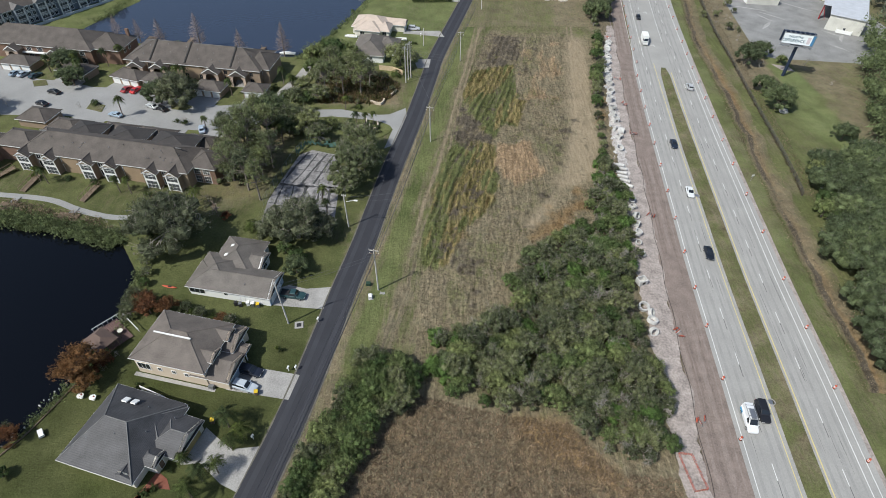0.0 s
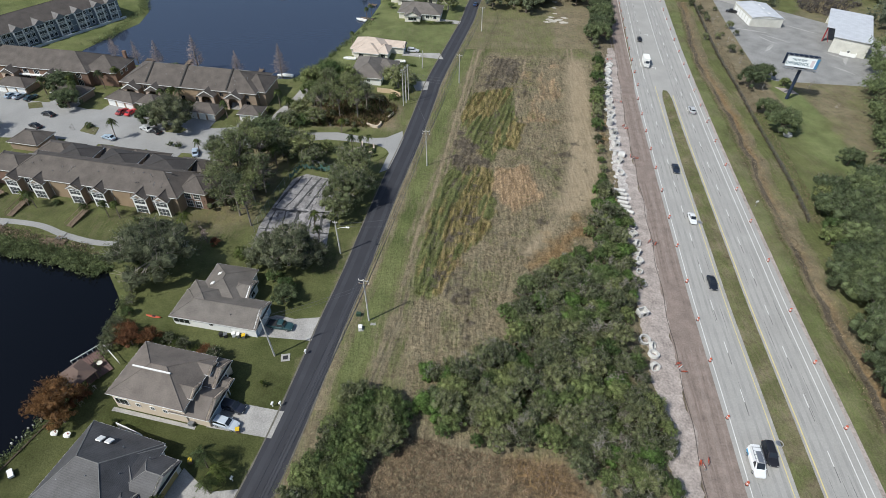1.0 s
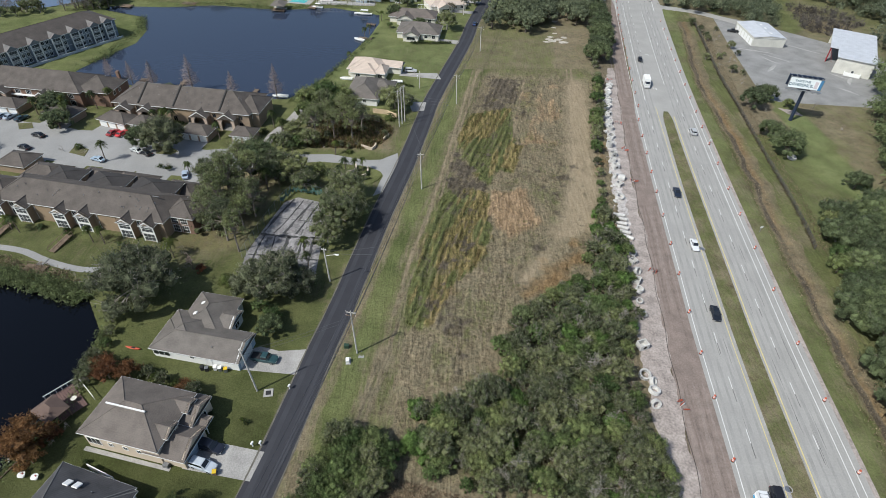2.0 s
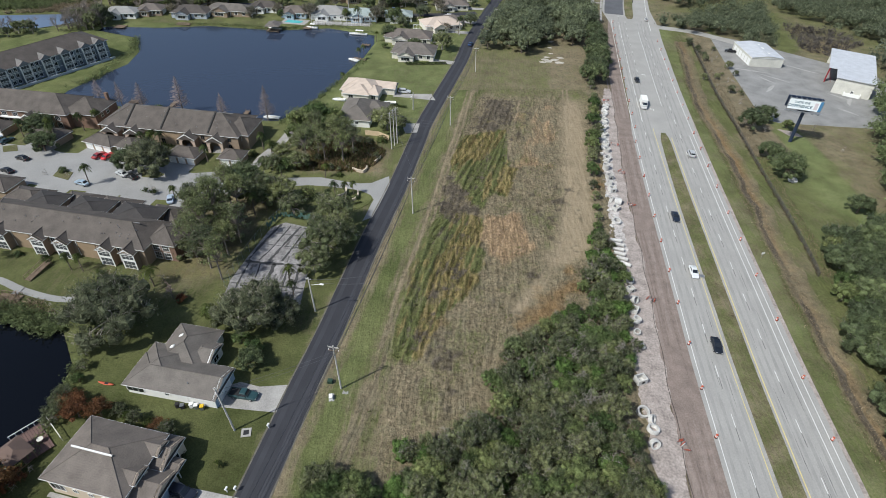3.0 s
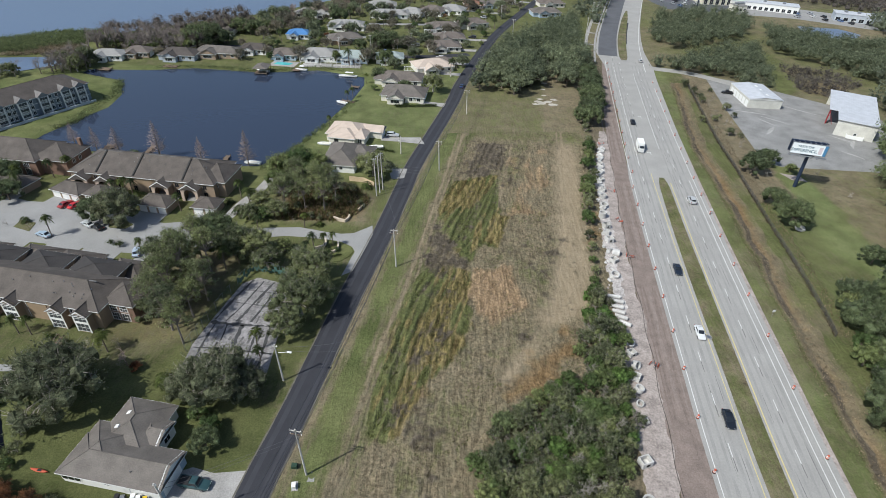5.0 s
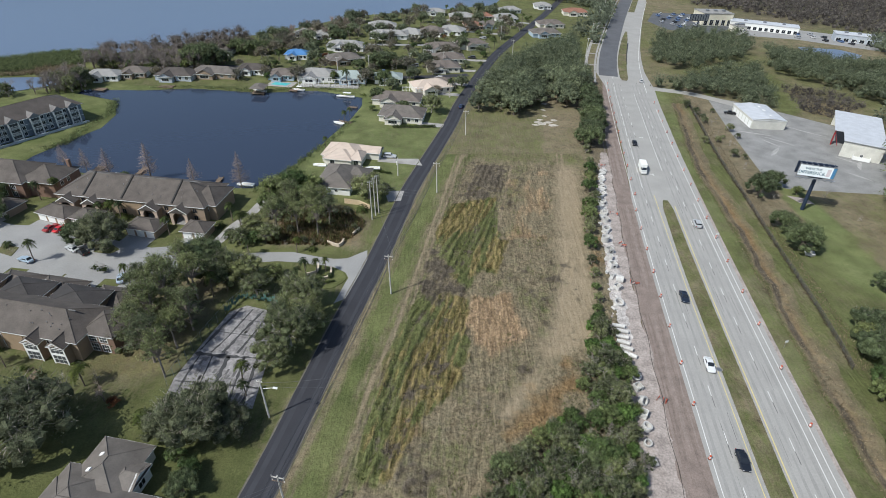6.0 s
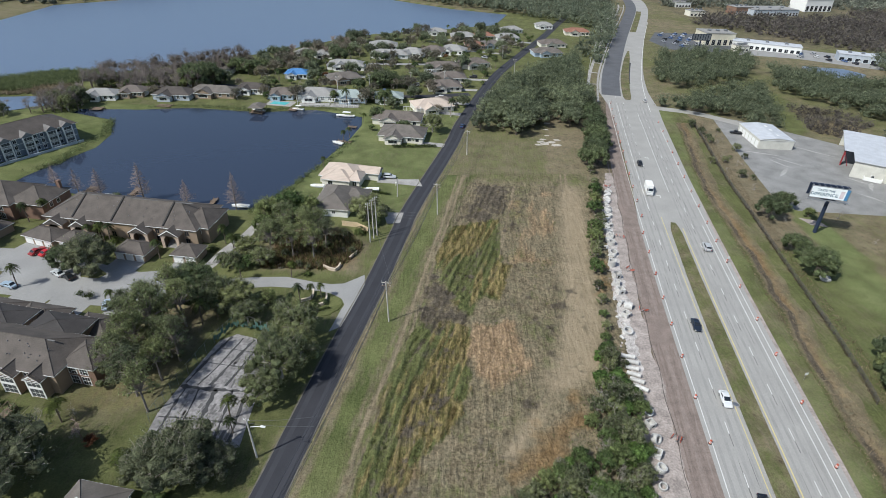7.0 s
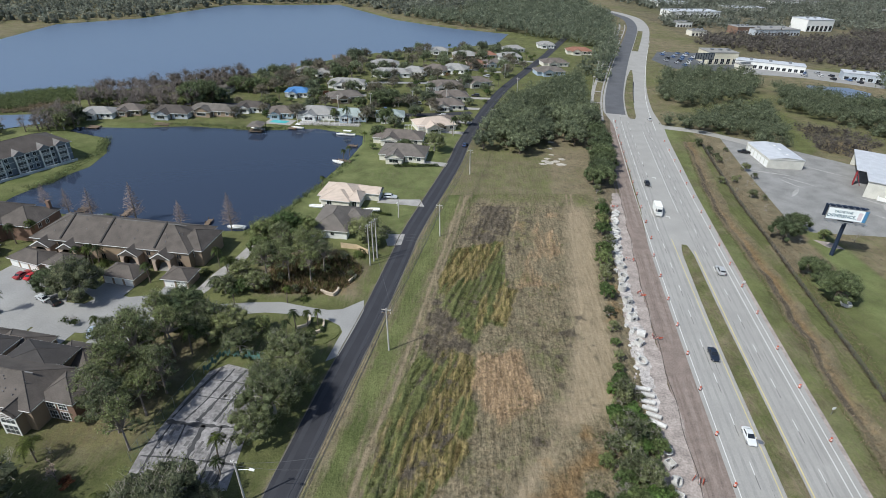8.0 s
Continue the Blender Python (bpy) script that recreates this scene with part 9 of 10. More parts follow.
def inlet_chamber(x, y, turn, w=1.9, h=1.5, tilt=0.0):
    """A precast drain chamber: open box with a round pipe hole and a cast lid frame."""
    ch = empty("drain_chamber", pose(x, y, 0.06, tilt, 0, turn), "white precast concrete drain chamber with round holes", "drain chamber", "drain chambers on the heap")
    a, t = w / 2, 0.16
    MB().box(-a, -a, 0, a, -a + t, h).box(-a, a - t, 0, a, a, h).box(-a, -a + t, 0, -a + t, a - t, h).box(a - t, -a + t, 0, a, a - t, h).box(-a + t, -a + t, 0, a - t, a - t, 0.15).make("shell", RUBBLE, ch)
    for m in (pose(0, -a - 0.01, h * 0.5, 90), pose(a + 0.01, 0, h * 0.45, 0, 90)):
        MB().ring((0, 0, 0), 0.46, 0.36, -0.05, 0.05, 14).make("rim", RUBBLE, ch).matrix_basis = m
        MB().tube((0, 0, -0.02), (0, 0, 0.02), 0.36, 0.36, 14).make("pipe_hole", RUBBER, ch).matrix_basis = m


for x, y, turn, w, h in ((61.4, 168.2, 20, 1.9, 1.5), (60.6, 164.6, 70, 1.7, 1.3), (60.6, 160.8, 15, 1.9, 1.6), (59.6, 150.9, 40, 1.8, 1.2), (55.2, 115.8, 25, 1.6, 1.2), (54.3, 108.7, 60, 1.7, 1.3), (66.3, 197.6, 30, 1.6, 1.2), (65.2, 190.6, 75, 1.6, 1.2), (68.6, 209.8, 15, 1.6, 1.1)):
    inlet_chamber(x, y, turn, w, h)
for x, y, rad, h, t, a in ((63.4, 180.5, 1.15, 1.1, 12, 0), (61.5, 174.1, 1.15, 1.9, 0, 0), (60.1, 154.8, 1.0, 2.0, 85, 70), (58.2, 144.4, 1.25, 0.9, 14, 30), (64.5, 186.2, 1.1, 1.2, 0, 0), (55.6, 118.9, 1.0, 1.1, 20, 0), (54.8, 112.4, 1.0, 1.2, 60, 40), (53.9, 105.4, 1.0, 1.1, 15, 90), (67.4, 203.8, 1.1, 1.2, 5, 0)):
    manhole_ring(x, y, rad, h, t, a)
for x, y, rad, t, a in ((48.9, 80.6, 1.25, 12, 20), (49.9, 79.0, 0.95, 55, 60), (49.8, 76.6, 1.2, 15, 140), (49.2, 73.8, 1.0, 62, 10), (47.8, 60.4, 1.2, 60, 200), (46.6, 57.4, 1.0, 62, 40), (46.8, 56.0, 1.0, 10, 80), (53.2, 101.8, 0.8, 15, 0), (53.0, 97.6, 0.9, 60, 100)):
    manhole_ring(x, y, rad, 0.8, t, a)
box = empty("concrete_vault", pose(50.4, 88.2, 0.06, 0, 0, 20), "square concrete vault with round holes on its side", "concrete vault")
MB().box(-1.1, -0.9, 0, 1.1, -0.7, 1.5).box(-1.1, 0.7, 0, 1.1, 0.9, 1.5).box(-1.1, -0.7, 0, -0.9, 0.7, 1.5).box(0.9, -0.7, 0, 1.1, 0.7, 1.5).box(-0.9, -0.7, 0, 0.9, 0.7, 0.2).make("shell", RUBBLE, box)
MB().ring((0, -0.93, 0.8), 0.5, 0.42, -0.04, 0.04, 14, pose(0, 0, 0, 90)).make("rim", CONCRETE, box)
MB().tube((0, -0.92, 0.8), (0, -0.905, 0.8), 0.42, 0.42, 14).make("hole", RUBBER, box)
hexa = MB().ring((0, 0, 0), 1.5, 0.75, 0, 0.7, 6).make("concrete_ring", RUBBLE)
hexa.matrix_basis = pose(121.9, 171.4, 0.05, 8, 0, 15)
tagged(hexa, "grey six-sided concrete ring in the meadow", "concrete ring")

r = np.random.default_rng(27)
PIECES = []
for i in range(5):
    L, rad = r.uniform(1.2, 2.4), r.uniform(0.3, 0.5)
    PIECES.append(MB().ring((0, 0, 0), rad, rad * 0.76, -L / 2, L / 2, 12, pose(0, 0, 0, 90)).make("concrete_pipe", RUBBLE))
for i in range(6):
    mb = MB()
    n = int(r.integers(5, 8))
    poly = [(math.cos(2 * math.pi * k / n) * r.uniform(0.35, 0.8), math.sin(2 * math.pi * k / n) * r.uniform(0.35, 0.8)) for k in range(n)]
    mb.prism(poly, 0, r.uniform(0.3, 0.6))
    mb.v = [(a + r.uniform(-0.08, 0.08), b + r.uniform(-0.08, 0.08), c) for a, b, c in mb.v]
    PIECES.append(mb.make("concrete_lump", RUBBLE))
for i in range(150):
    y = r.uniform(138, 222) if i < 55 else r.uniform(184, 222)
    off = np.interp(y, [130, 165, 198, 222], [-22.7, -22.5, -21.5, -18.9]) + r.normal() * (0.45 if y < 184 else 0.3)
    x, yy = h_at(y, off)
    k = int(r.integers(0, 5)) if r.uniform() < 0.12 else int(r.integers(5, 11))
    src = PIECES[k]
    ob = src.copy()
    scene.collection.objects.link(ob)
    s = r.uniform(0.5, 1.0) if y < 182 else r.uniform(0.8, 1.35)
    ob.matrix_basis = Matrix.LocRotScale((x, yy, 0.06 + (0.42 * s if k < 5 else 0.0)), Euler((r.normal() * 0.12, r.normal() * 0.1, r.uniform(0, 6.28))), (s, s, s))
    tagged(ob, "pale concrete pipe section on the heap" if k < 5 else "pale broken concrete lump on the heap", "concrete pipe" if k < 5 else "rubble", "concrete heap")
for x, yy, turn in ((56.3, 133.6, 74), (55.8, 131.6, 76), (55.7, 129.7, 70), (55.9, 127.8, 66), (56.2, 125.6, 60), (55.9, 135.4, 80)):
    ob = PIECES[0].copy()
    scene.collection.objects.link(ob)
    ob.matrix_basis = Matrix.LocRotScale((x, yy, 0.55), Euler((0, 0, radians(turn))), (1.35, 1.5, 1.3))
    tagged(ob, "white concrete pipe in a row", "concrete pipe", "row of pipes")
for ob in PIECES:
    bpy.data.objects.remove(ob)


def barrier(x, y, turn, n=3):
    b = empty("plastic_barrier", pose(x, y, 0.05, 0, 0, turn), "leaning orange and white road barrier", "barrier", "barriers by the track")
    for i in range(n):
        m = pose(r.uniform(-0.5, 0.5), i * 0.9 - 1, 0, r.uniform(-25, 25), r.uniform(-20, 20), r.uniform(-40, 40))
        MB().box(-0.65, -0.04, 0.7, 0.65, 0.04, 0.85, m).make("board", ORANGE, b)
        MB().box(-0.65, -0.04, 0.35, 0.65, 0.04, 0.48, m).make("lower_board", TRIM if i % 2 else ORANGE, b)
        for s in (-0.55, 0.55):
            MB().box(s - 0.04, -0.3, 0, s + 0.04, 0.3, 0.06, m).box(s - 0.04, -0.04, 0, s + 0.04, 0.04, 1.05, m).make("stand", STEEL, b)


for x, y, a in ((72.9, 227.7, 80), (68.3, 191.1, 60), (64.6, 153.5, 50), (59.6, 113.0, 70), (54.6, 73.6, 20), (52.4, 52.6, 90), (66.0, 172, 30)):
    barrier(x, y, a)
net = empty("safety_netting", pose(0, 0, 0), "low orange safety netting round a pit", "netting")
pts = [(46.2, 46.2), (48.6, 46.0), (49.4, 39.8), (47.0, 39.4)]
for i in range(4):
    a, b = Vector((*pts[i], 0)), Vector((*pts[(i + 1) % 4], 0))
    for k in range(6):
        MB().tube(a.lerp(b, k / 5), a.lerp(b, k / 5) + Vector((0, 0, 0.9)), 0.03, 0.03, 4).make("stake", TIMBER, net)
    for z in (0.25, 0.45, 0.65, 0.85):
        MB().tube(a + Vector((0, 0, z)), b + Vector((0, 0, z)), 0.02, 0.02, 4).make("net_strand", ORANGE, net)

# silt fence and wire fence beyond the ditch
FENCE = spline([(106, 124), (107.4, 130), (110.5, 149.7), (113.6, 174.8), (118.2, 208.6), (122.4, 242.2), (133.4, 306.7)], 2.4)
WEATHERED = mat("weathered_dark_timber", (0.100, 0.095, 0.088), 0.9, var=0.3)
sf = empty("wire_fence", pose(0, 0, 0), "dark overgrown wire fence with a timber rail", "fence")
for i in range(len(FENCE)):
    x, y = FENCE[i]
    MB().tube((x, y, -0.2), (x, y, 1.5), 0.08, 0.08, 5).make("post", WEATHERED, sf)
for i in range(len(FENCE) - 1):
    a, b = FENCE[i], FENCE[i + 1]
    MB().tube((*a, 1.4), (*b, 1.4), 0.07, 0.07, 4).tube((*a, 0.9), (*b, 0.9), 0.05, 0.05, 4).tube((*a, 0.45), (*b, 0.45), 0.05, 0.05, 4).make("rail", WEATHERED, sf)
grass_stuff("fence_weeds", "dark weeds along the wire fence", [[(p[0] - 0.4, p[1]) for p in FENCE] + [(p[0] + 0.5, p[1]) for p in FENCE[::-1]]], 0.55, 400, (0.3, 0.9), DARK_WEED, 6, 0.5, 0.06)
grass_stuff("fence_weeds", "dry weeds along the wire fence", [[(p[0] + 0.5, p[1]) for p in FENCE] + [(p[0] + 4.5, p[1]) for p in FENCE[::-1]]], 0.9, 410, (0.2, 0.7), STRAW, 5, 0.7, 0.06)

# small road signs on the verge
for x, y, turn in ((93.8, 130.4, 10), (96.6, 178, 10)):
    s = empty("marker_sign", pose(x, y, 0, 0, 0, turn), "small white marker sign on a post", "sign")
    MB().tube((0, 0, 0), (0, 0, 1.9), 0.04, 0.04, 6).make("post", STEEL, s)
    MB().box(-0.42, -0.05, 1.6, 0.42, -0.02, 2.25).make("plate", TRIM, s)
gt = empty("storm_drain", pose(*h_at(122, -2.4), 0.1), "round metal drain frame in the median", "drain")
MB().ring((0, 0, 0), 0.75, 0.6, 0, 0.14, 16).make("frame_ring", CONCRETE, gt)
MB().tube((0, 0, 0), (0, 0, 0.06), 0.6, 0.6, 14).make("lid", STEEL, gt)
copy_thing(gt, pose(*h_at(57, -2.2), 0.1))

# ---- billboard ----
bb = empty("billboard", pose(134.3, 199.2, 0, 0, 0, -15), "large white billboard on one leaning navy post", "billboard")
MB().tube((0, 0, -0.3), (-0.2, 0, 12.6), 0.62, 0.55, 14).make("post", NAVY, bb)
X0, X1, Z0, Z1 = -6.5, 4.5, 12.5, 16.5
for k, (yy, tilt) in enumerate(((-1.1, 0), (1.3, 0))):
    pan = MB().box(X0, yy - 0.15, Z0, X1, yy + 0.15, Z1).make("panel", NAVY if k else STEEL, bb)
    sgn = -1 if k == 0 else 1
    face = MB().box(X0 + 0.2, yy + sgn * 0.16 - 0.02, Z0 + 0.2, X1 - 0.2, yy + sgn * 0.16 + 0.02, Z1 - 0.2).make("poster", SIGN_WHITE, pan)
MB().box(X1 - 1.1, -1.31, Z0 + 0.2, X1 - 0.2, -1.285, Z1 - 0.2).make("blue_edge", SIGN_BLUE, bb)
MB().box(X1 - 2.6, -1.30, Z0 + 0.7, X1 - 1.5, -1.285, Z1 - 0.9).make("picture_shape", mat("pale_red_print", (0.62, 0.55, 0.58), 0.6, bump=0), bb)
MB().box(X0 - 0.4, -2.2, Z0 - 0.35, X1 + 0.4, -1.3, Z0 - 0.25).make("catwalk", STEEL, bb)
for i in range(6):
    u = X0 + 0.8 + i * 1.85
    MB().tube((u, -1.3, Z0 - 0.3), (u, -2.9, Z0 - 0.3), 0.05, 0.05, 4).make("lamp_arm", STEEL, bb)
    MB().box(u - 0.3, -3.05, Z0 - 0.4, u + 0.3, -2.8, Z0 - 0.2).make("floodlight", STEEL, bb)
for i in range(7):
    u = X0 + 0.5 + i * 1.65
    MB().box(u - 0.1, -0.95, Z1 - 0.4, u + 0.1, 1.15, Z1 + 0.1).make("frame_beam", STEEL, bb)
MB().box(X0, -0.1, Z1 - 0.1, X1, 0.1, Z1 + 0.25).make("frame_beam", NAVY, bb)
MB().box(-2.5, -0.9, Z0 - 0.6, 1.5, 1.1, Z0 - 0.1).make("head_beam", NAVY, bb)
for body, size, zz, xx in (("TASTE THE", 1.0, 14.9, -2.2), ("DIFFERENCE.", 1.38, 13.45, -2.3)):
    cu = bpy.data.curves.new("lettering", "FONT")
    cu.body, cu.size, cu.extrude, cu.align_x, cu.offset = body, size, 0.01, "CENTER", 0.03
    cu.materials.append(SIGN_INK)
    tx = new("lettering", cu)
    tx.parent = bb
    tx.matrix_basis = pose(xx, -1.30, zz, 90, 0, 0)
slab("rubble_bed", [(134, 209), (140, 207), (141, 203), (136, 204)], 0.08, GRAVEL, 0.1, label="pale rubble under a bush", kind="structure")

# ---- poles and wires ----
def utility_pole(x, y, h, lean=0.0, arms=1, turn=0.0, label="pale concrete utility pole with a crossarm", crossarm=2.2):
    p = empty("utility_pole", pose(x, y, 0, 0, lean, turn), label, "utility pole", "poles along the side road")
    MB().tube((0, 0, -0.5), (0, 0, h), 0.20, 0.13, 10).make("mast", POLE, p)
    for k in range(arms):
        z = h - 0.5 - 0.9 * k
        MB().box(-crossarm / 2, -0.07, z, crossarm / 2, 0.07, z + 0.13).make("crossarm", TIMBER if k else POLE, p)
        for u in (-crossarm / 2 + 0.1, 0.0, crossarm / 2 - 0.1):
            MB().tube((u, 0, z + 0.13), (u, 0, z + 0.4), 0.06, 0.045, 6).make("insulator", TRIM, p)
    return p


MAIN_POLES = [(-27.5, 12, 12.5), (-10.8, 83.8, 12.8), (0.0, 145.1, 12.0), (10.4, 201.1, 11.2), (21.1, 253.7, 10.5), (33.5, 312, 10.5), (52, 380, 10.5)]
for x, y, h in MAIN_POLES:
    utility_pole(x, y, h, -2.5, 2, -12)
utility_pole(-29.0, 73.7, 12.8, -4.0, 1, 0, "pale concrete service pole leaning over the garden", 0.6)
utility_pole(-20.1, 105.0, 10.3, -3, 1, -12, "pale concrete service pole with a street light", 1.2)
utility_pole(-3.9, 213.2, 6.9, 0, 0, 0, "plain short service pole on the lawn")
utility_pole(14.2, 301.2, 7.2, 0, 1, 0, "short service pole with a crossarm", 1.2)
for x, y in ((-9.3, 182), (-8.5, 184.3), (-7.7, 186)):
    utility_pole(x, y, 13.4, -2.0, 3, 30, "tall pole of a triple transformer stand", 1.4)
for x, y, h in ((10, 352, 9), (-30, 338, 9), (-8, 342, 10), (48, 425, 9), (-46, 332, 9)):
    utility_pole(x, y, h, 0, 1, 10, "timber street pole among the houses", 1.6)
for yy in (345, 385, 430, 480, 530, 590):
    x, y2 = h_at(yy, -22)
    utility_pole(x, y2, 11, 0, 1, -15, "pale pole along the rebuilt highway", 1.6)
street = empty("street_light", pose(-20.1, 105.0, 0, 0, 0, -10), "white street light arm on a pole", "street light")
MB().tube((0, 0, 8.2), (2.2, 0, 8.9), 0.06, 0.05, 6).make("arm", TRIM, street)
MB().box(2.0, -0.18, 8.82, 2.9, 0.18, 9.0).make("lamp_head", TRIM, street)


def wire(a, b, sag=0.7, rad=0.022):
    a, b = Vector(a), Vector(b)
    side_v = Vector((b.y - a.y, a.x - b.x, 0)).normalized() * rad
    rings, faces = [], []
    for i in range(13):
        t = i / 12
        q = a.lerp(b, t) - Vector((0, 0, sag * 4 * t * (1 - t)))
        rings += [q + side_v, q - side_v, q + Vector((0, 0, rad * 1.6))]
        if i:
            faces += [(3 * i - 3 + k, 3 * i - 3 + (k + 1) % 3, 3 * i + (k + 1) % 3, 3 * i + k) for k in range(3)]
    return tagged(MB().add([tuple(q) for q in rings], faces).make("overhead_wire", WIRE), "thin dark overhead power wire", "wire", "overhead wires")


for (x0, y0, h0), (x1, y1, h1) in zip(MAIN_POLES[:-1], MAIN_POLES[1:]):
    for u in (-1.0, 0.0, 1.0):
        for dz in ((-0.2,) if u else (-0.2, -1.4, -3.2)):
            wire((x0 + u - 0.5, y0, h0 + dz), (x1 + u - 0.5, y1, h1 + dz), 1.0, 0.045)
wire((-11.0, 83.8, 11.5), (-29.8, 73.7, 12.0), 0.5)
wire((-11.0, 83.8, 10.6), (-29.8, 73.7, 11.0), 0.5)
wire((-20.6, 105, 9.8), (-6.5, 105.5, 11.5), 0.5)
wire((-20.6, 105, 9.2), (-6.5, 104.0, 10.5), 0.6)
for z in (12.8, 11.8, 10.8):
    wire((-9.0, 182, z), (7.2, 180, z - 1.2), 0.6)
wire((1.2, 144.2, 11.2), (-8.9, 182, 12.6), 0.9)

# ---- boxes and clutter by the side road ----
pad = empty("utility_box", pose(-12.3, 81.6, 0, 0, 0, 10), "pale utility cabinet on a concrete pad", "utility box")
MB().box(-0.6, -0.9, 0, 0.5, 0.9, 0.12).make("pad", CONCRETE, pad)
MB().box(-0.5, -0.7, 0.12, 0.2, 0.3, 1.0).make("cabinet", TRIM, pad)
gb = empty("utility_box", pose(-13.2, 85.2, 0, 0, 0, 0), "dark green utility box in the grass", "utility box")
MB().box(-0.5, -0.4, 0, 0.5, 0.4, 0.9).make("cabinet", mat("dark_green_paint", (0.03, 0.06, 0.04), 0.5), gb)
slab("utility_pad", [(-11.2, 82.2), (-9.2, 82.6), (-9.4, 84.6), (-11.0, 84.2)], 0.06, LOT, label="cracked grey pad round the pole", kind="structure")
mh = empty("manhole", pose(-26.7, 73.3, 0.02, 0, 0, 10), "square pale concrete manhole frame in the lawn", "manhole")
MB().box(-0.9, -0.9, 0, 0.9, -0.5, 0.1).box(-0.9, 0.5, 0, 0.9, 0.9, 0.1).box(-0.9, -0.5, 0, -0.5, 0.5, 0.1).box(0.5, -0.5, 0, 0.9, 0.5, 0.1).make("surround", CONCRETE, mh)
MB().box(-0.5, -0.5, 0, 0.5, 0.5, 0.05).make("grate", RUBBER, mh)
def mailbox(x, y):
    b = empty("mailbox", pose(x, y, 0, 0, 0, -15), "white post-mounted mailbox by the kerb", "mailbox")
    MB().box(-0.07, -0.07, 0, 0.07, 0.07, 1.0).make("post", TRIM, b)
    MB().box(-0.15, -0.3, 1.0, 0.15, 0.3, 1.3).make("box", TRIM, b)


for x, y in ((-22.8, 74.4), (-25.2, 62.2), (-26.6, 62.0), (-30.0, 47.6), (-5.2, 222)):
    mailbox(x, y)


def bin_(x, y, rgb, lidc, lab):
    b = empty("wheelie_bin", pose(x, y, 0, 0, 0, 12), lab, "bin")
    MB().prism([(-0.3, -0.35), (0.3, -0.35), (0.34, 0.38), (-0.34, 0.38)], 0.05, 1.0).make("body", rgb, b)
    MB().box(-0.36, -0.4, 1.0, 0.36, 0.42, 1.08).make("lid", lidc, b)
    for s in (-0.3, 0.3):
        MB().tube((s - 0.04, 0.36, 0.12), (s + 0.04, 0.36, 0.12), 0.12, 0.12, 8).make("wheel", RUBBER, b)


YEL = mat("yellow_plastic", (0.62, 0.42, 0.03), 0.5)
for x, y, m, l2, lab in ((-38.0, 50.6, TIMBER, YEL, "brown bin with yellow lid"), (-31.6, 56.6, TIMBER, YEL, "bin with bright yellow lid"), (-36.4, 78.0, STEEL, YEL, "grey bin with yellow lid"), (-37.6, 78.2, STEEL, TRIM, "grey bin by the wall"), (-41.2, 78.3, RUBBER, RUBBER, "black bin by the wall"), (-40.2, 78.1, RUBBER, STEEL, "black bin by the wall"), (-38.6, 78.4, TRIM, TRIM, "white bin by the wall")):
    bin_(x, y, m, l2, lab)
for x, y in ((-63.6, 55.1), (-61.2, 54.8)):
    t = empty("garden_table", pose(x, y, 0), "round white garden table on the lawn", "table")
    MB().tube((0, 0, 0.68), (0, 0, 0.73), 0.62, 0.62, 16).make("tabletop", TRIM, t)
    MB().tube((0, 0, 0), (0, 0, 0.68), 0.06, 0.06, 8).make("stem", TRIM, t)
    MB().tube((0, 0, 0), (0, 0, 0.05), 0.3, 0.28, 10).make("foot", TRIM, t)
    MB().tube((0.2, 0.1, 0.73), (0.2, 0.1, 0.98), 0.12, 0.1, 8).make("pot", RED_STEEL, t)
tr = empty("garden_cart", pose(-67.0, 47.6, 0, 0, 0, 40), "small white garden cart on the lawn", "cart")
MB().box(-0.4, -0.8, 0.3, 0.4, 0.8, 0.75).make("tray", TRIM, tr)
for s in (-0.45, 0.45):
    MB().tube((s - 0.05, -0.4, 0.25), (s + 0.05, -0.4, 0.25), 0.25, 0.25, 10).make("wheel", RUBBER, tr)
ky = empty("kayak", pose(-57.1, 82.9, 0.0, 0, 0, 80), "bright orange kayak on the grass", "kayak")
v, f = loft([[(w * c, y, z + 0.22 * s) for c, s in ((-1, 0.3), (-0.6, -0.6), (0, -0.9), (0.6, -0.6), (1, 0.3), (0.4, 0.7), (-0.4, 0.7))] for y, w, z in ((-1.7, 0.03, 0.32), (-1.2, 0.22, 0.26), (-0.4, 0.34, 0.22), (0.4, 0.34, 0.22), (1.2, 0.22, 0.26), (1.7, 0.03, 0.32))])
MB().add(v, f).make("hull", ORANGE, ky, smooth=True)
MB().box(-0.2, -0.5, 0.37, 0.2, 0.3, 0.385).make("cockpit", RUBBER, ky)
# lakeside terrace with a white rail
ter = empty("terrace", pose(-63.2, 69.9, 0, 0, 0, -40), "red-brown timber lake terrace with white railing", "terrace")
for i in range(11):
    MB().box(-3.6, -3.0 + i * 0.44, 0.25, 3.2, -3.0 + i * 0.44 + 0.40, 0.33).make("board", mat("terrace_board", (0.135, 0.085, 0.075), 0.85, var=0.2) if i == 0 else bpy.data.materials["terrace_board"], ter)
for i in range(8):
    MB().box(-3.6 + i * 0.95, 3.1, 0.3, -3.5 + i * 0.95, 3.2, 1.25).make("rail_post", TRIM, ter)
MB().box(-3.7, 3.1, 1.2, 3.2, 3.2, 1.32).make("handrail", TRIM, ter)
MB().box(-3.7, -3.1, 1.2, -3.6, 3.2, 1.32).make("handrail", TRIM, ter)
for i in range(7):
    MB().box(-3.7, -3.0 + i * 1.0, 0.3, -3.6, -2.9 + i * 1.0, 1.25).make("rail_post", TRIM, ter)
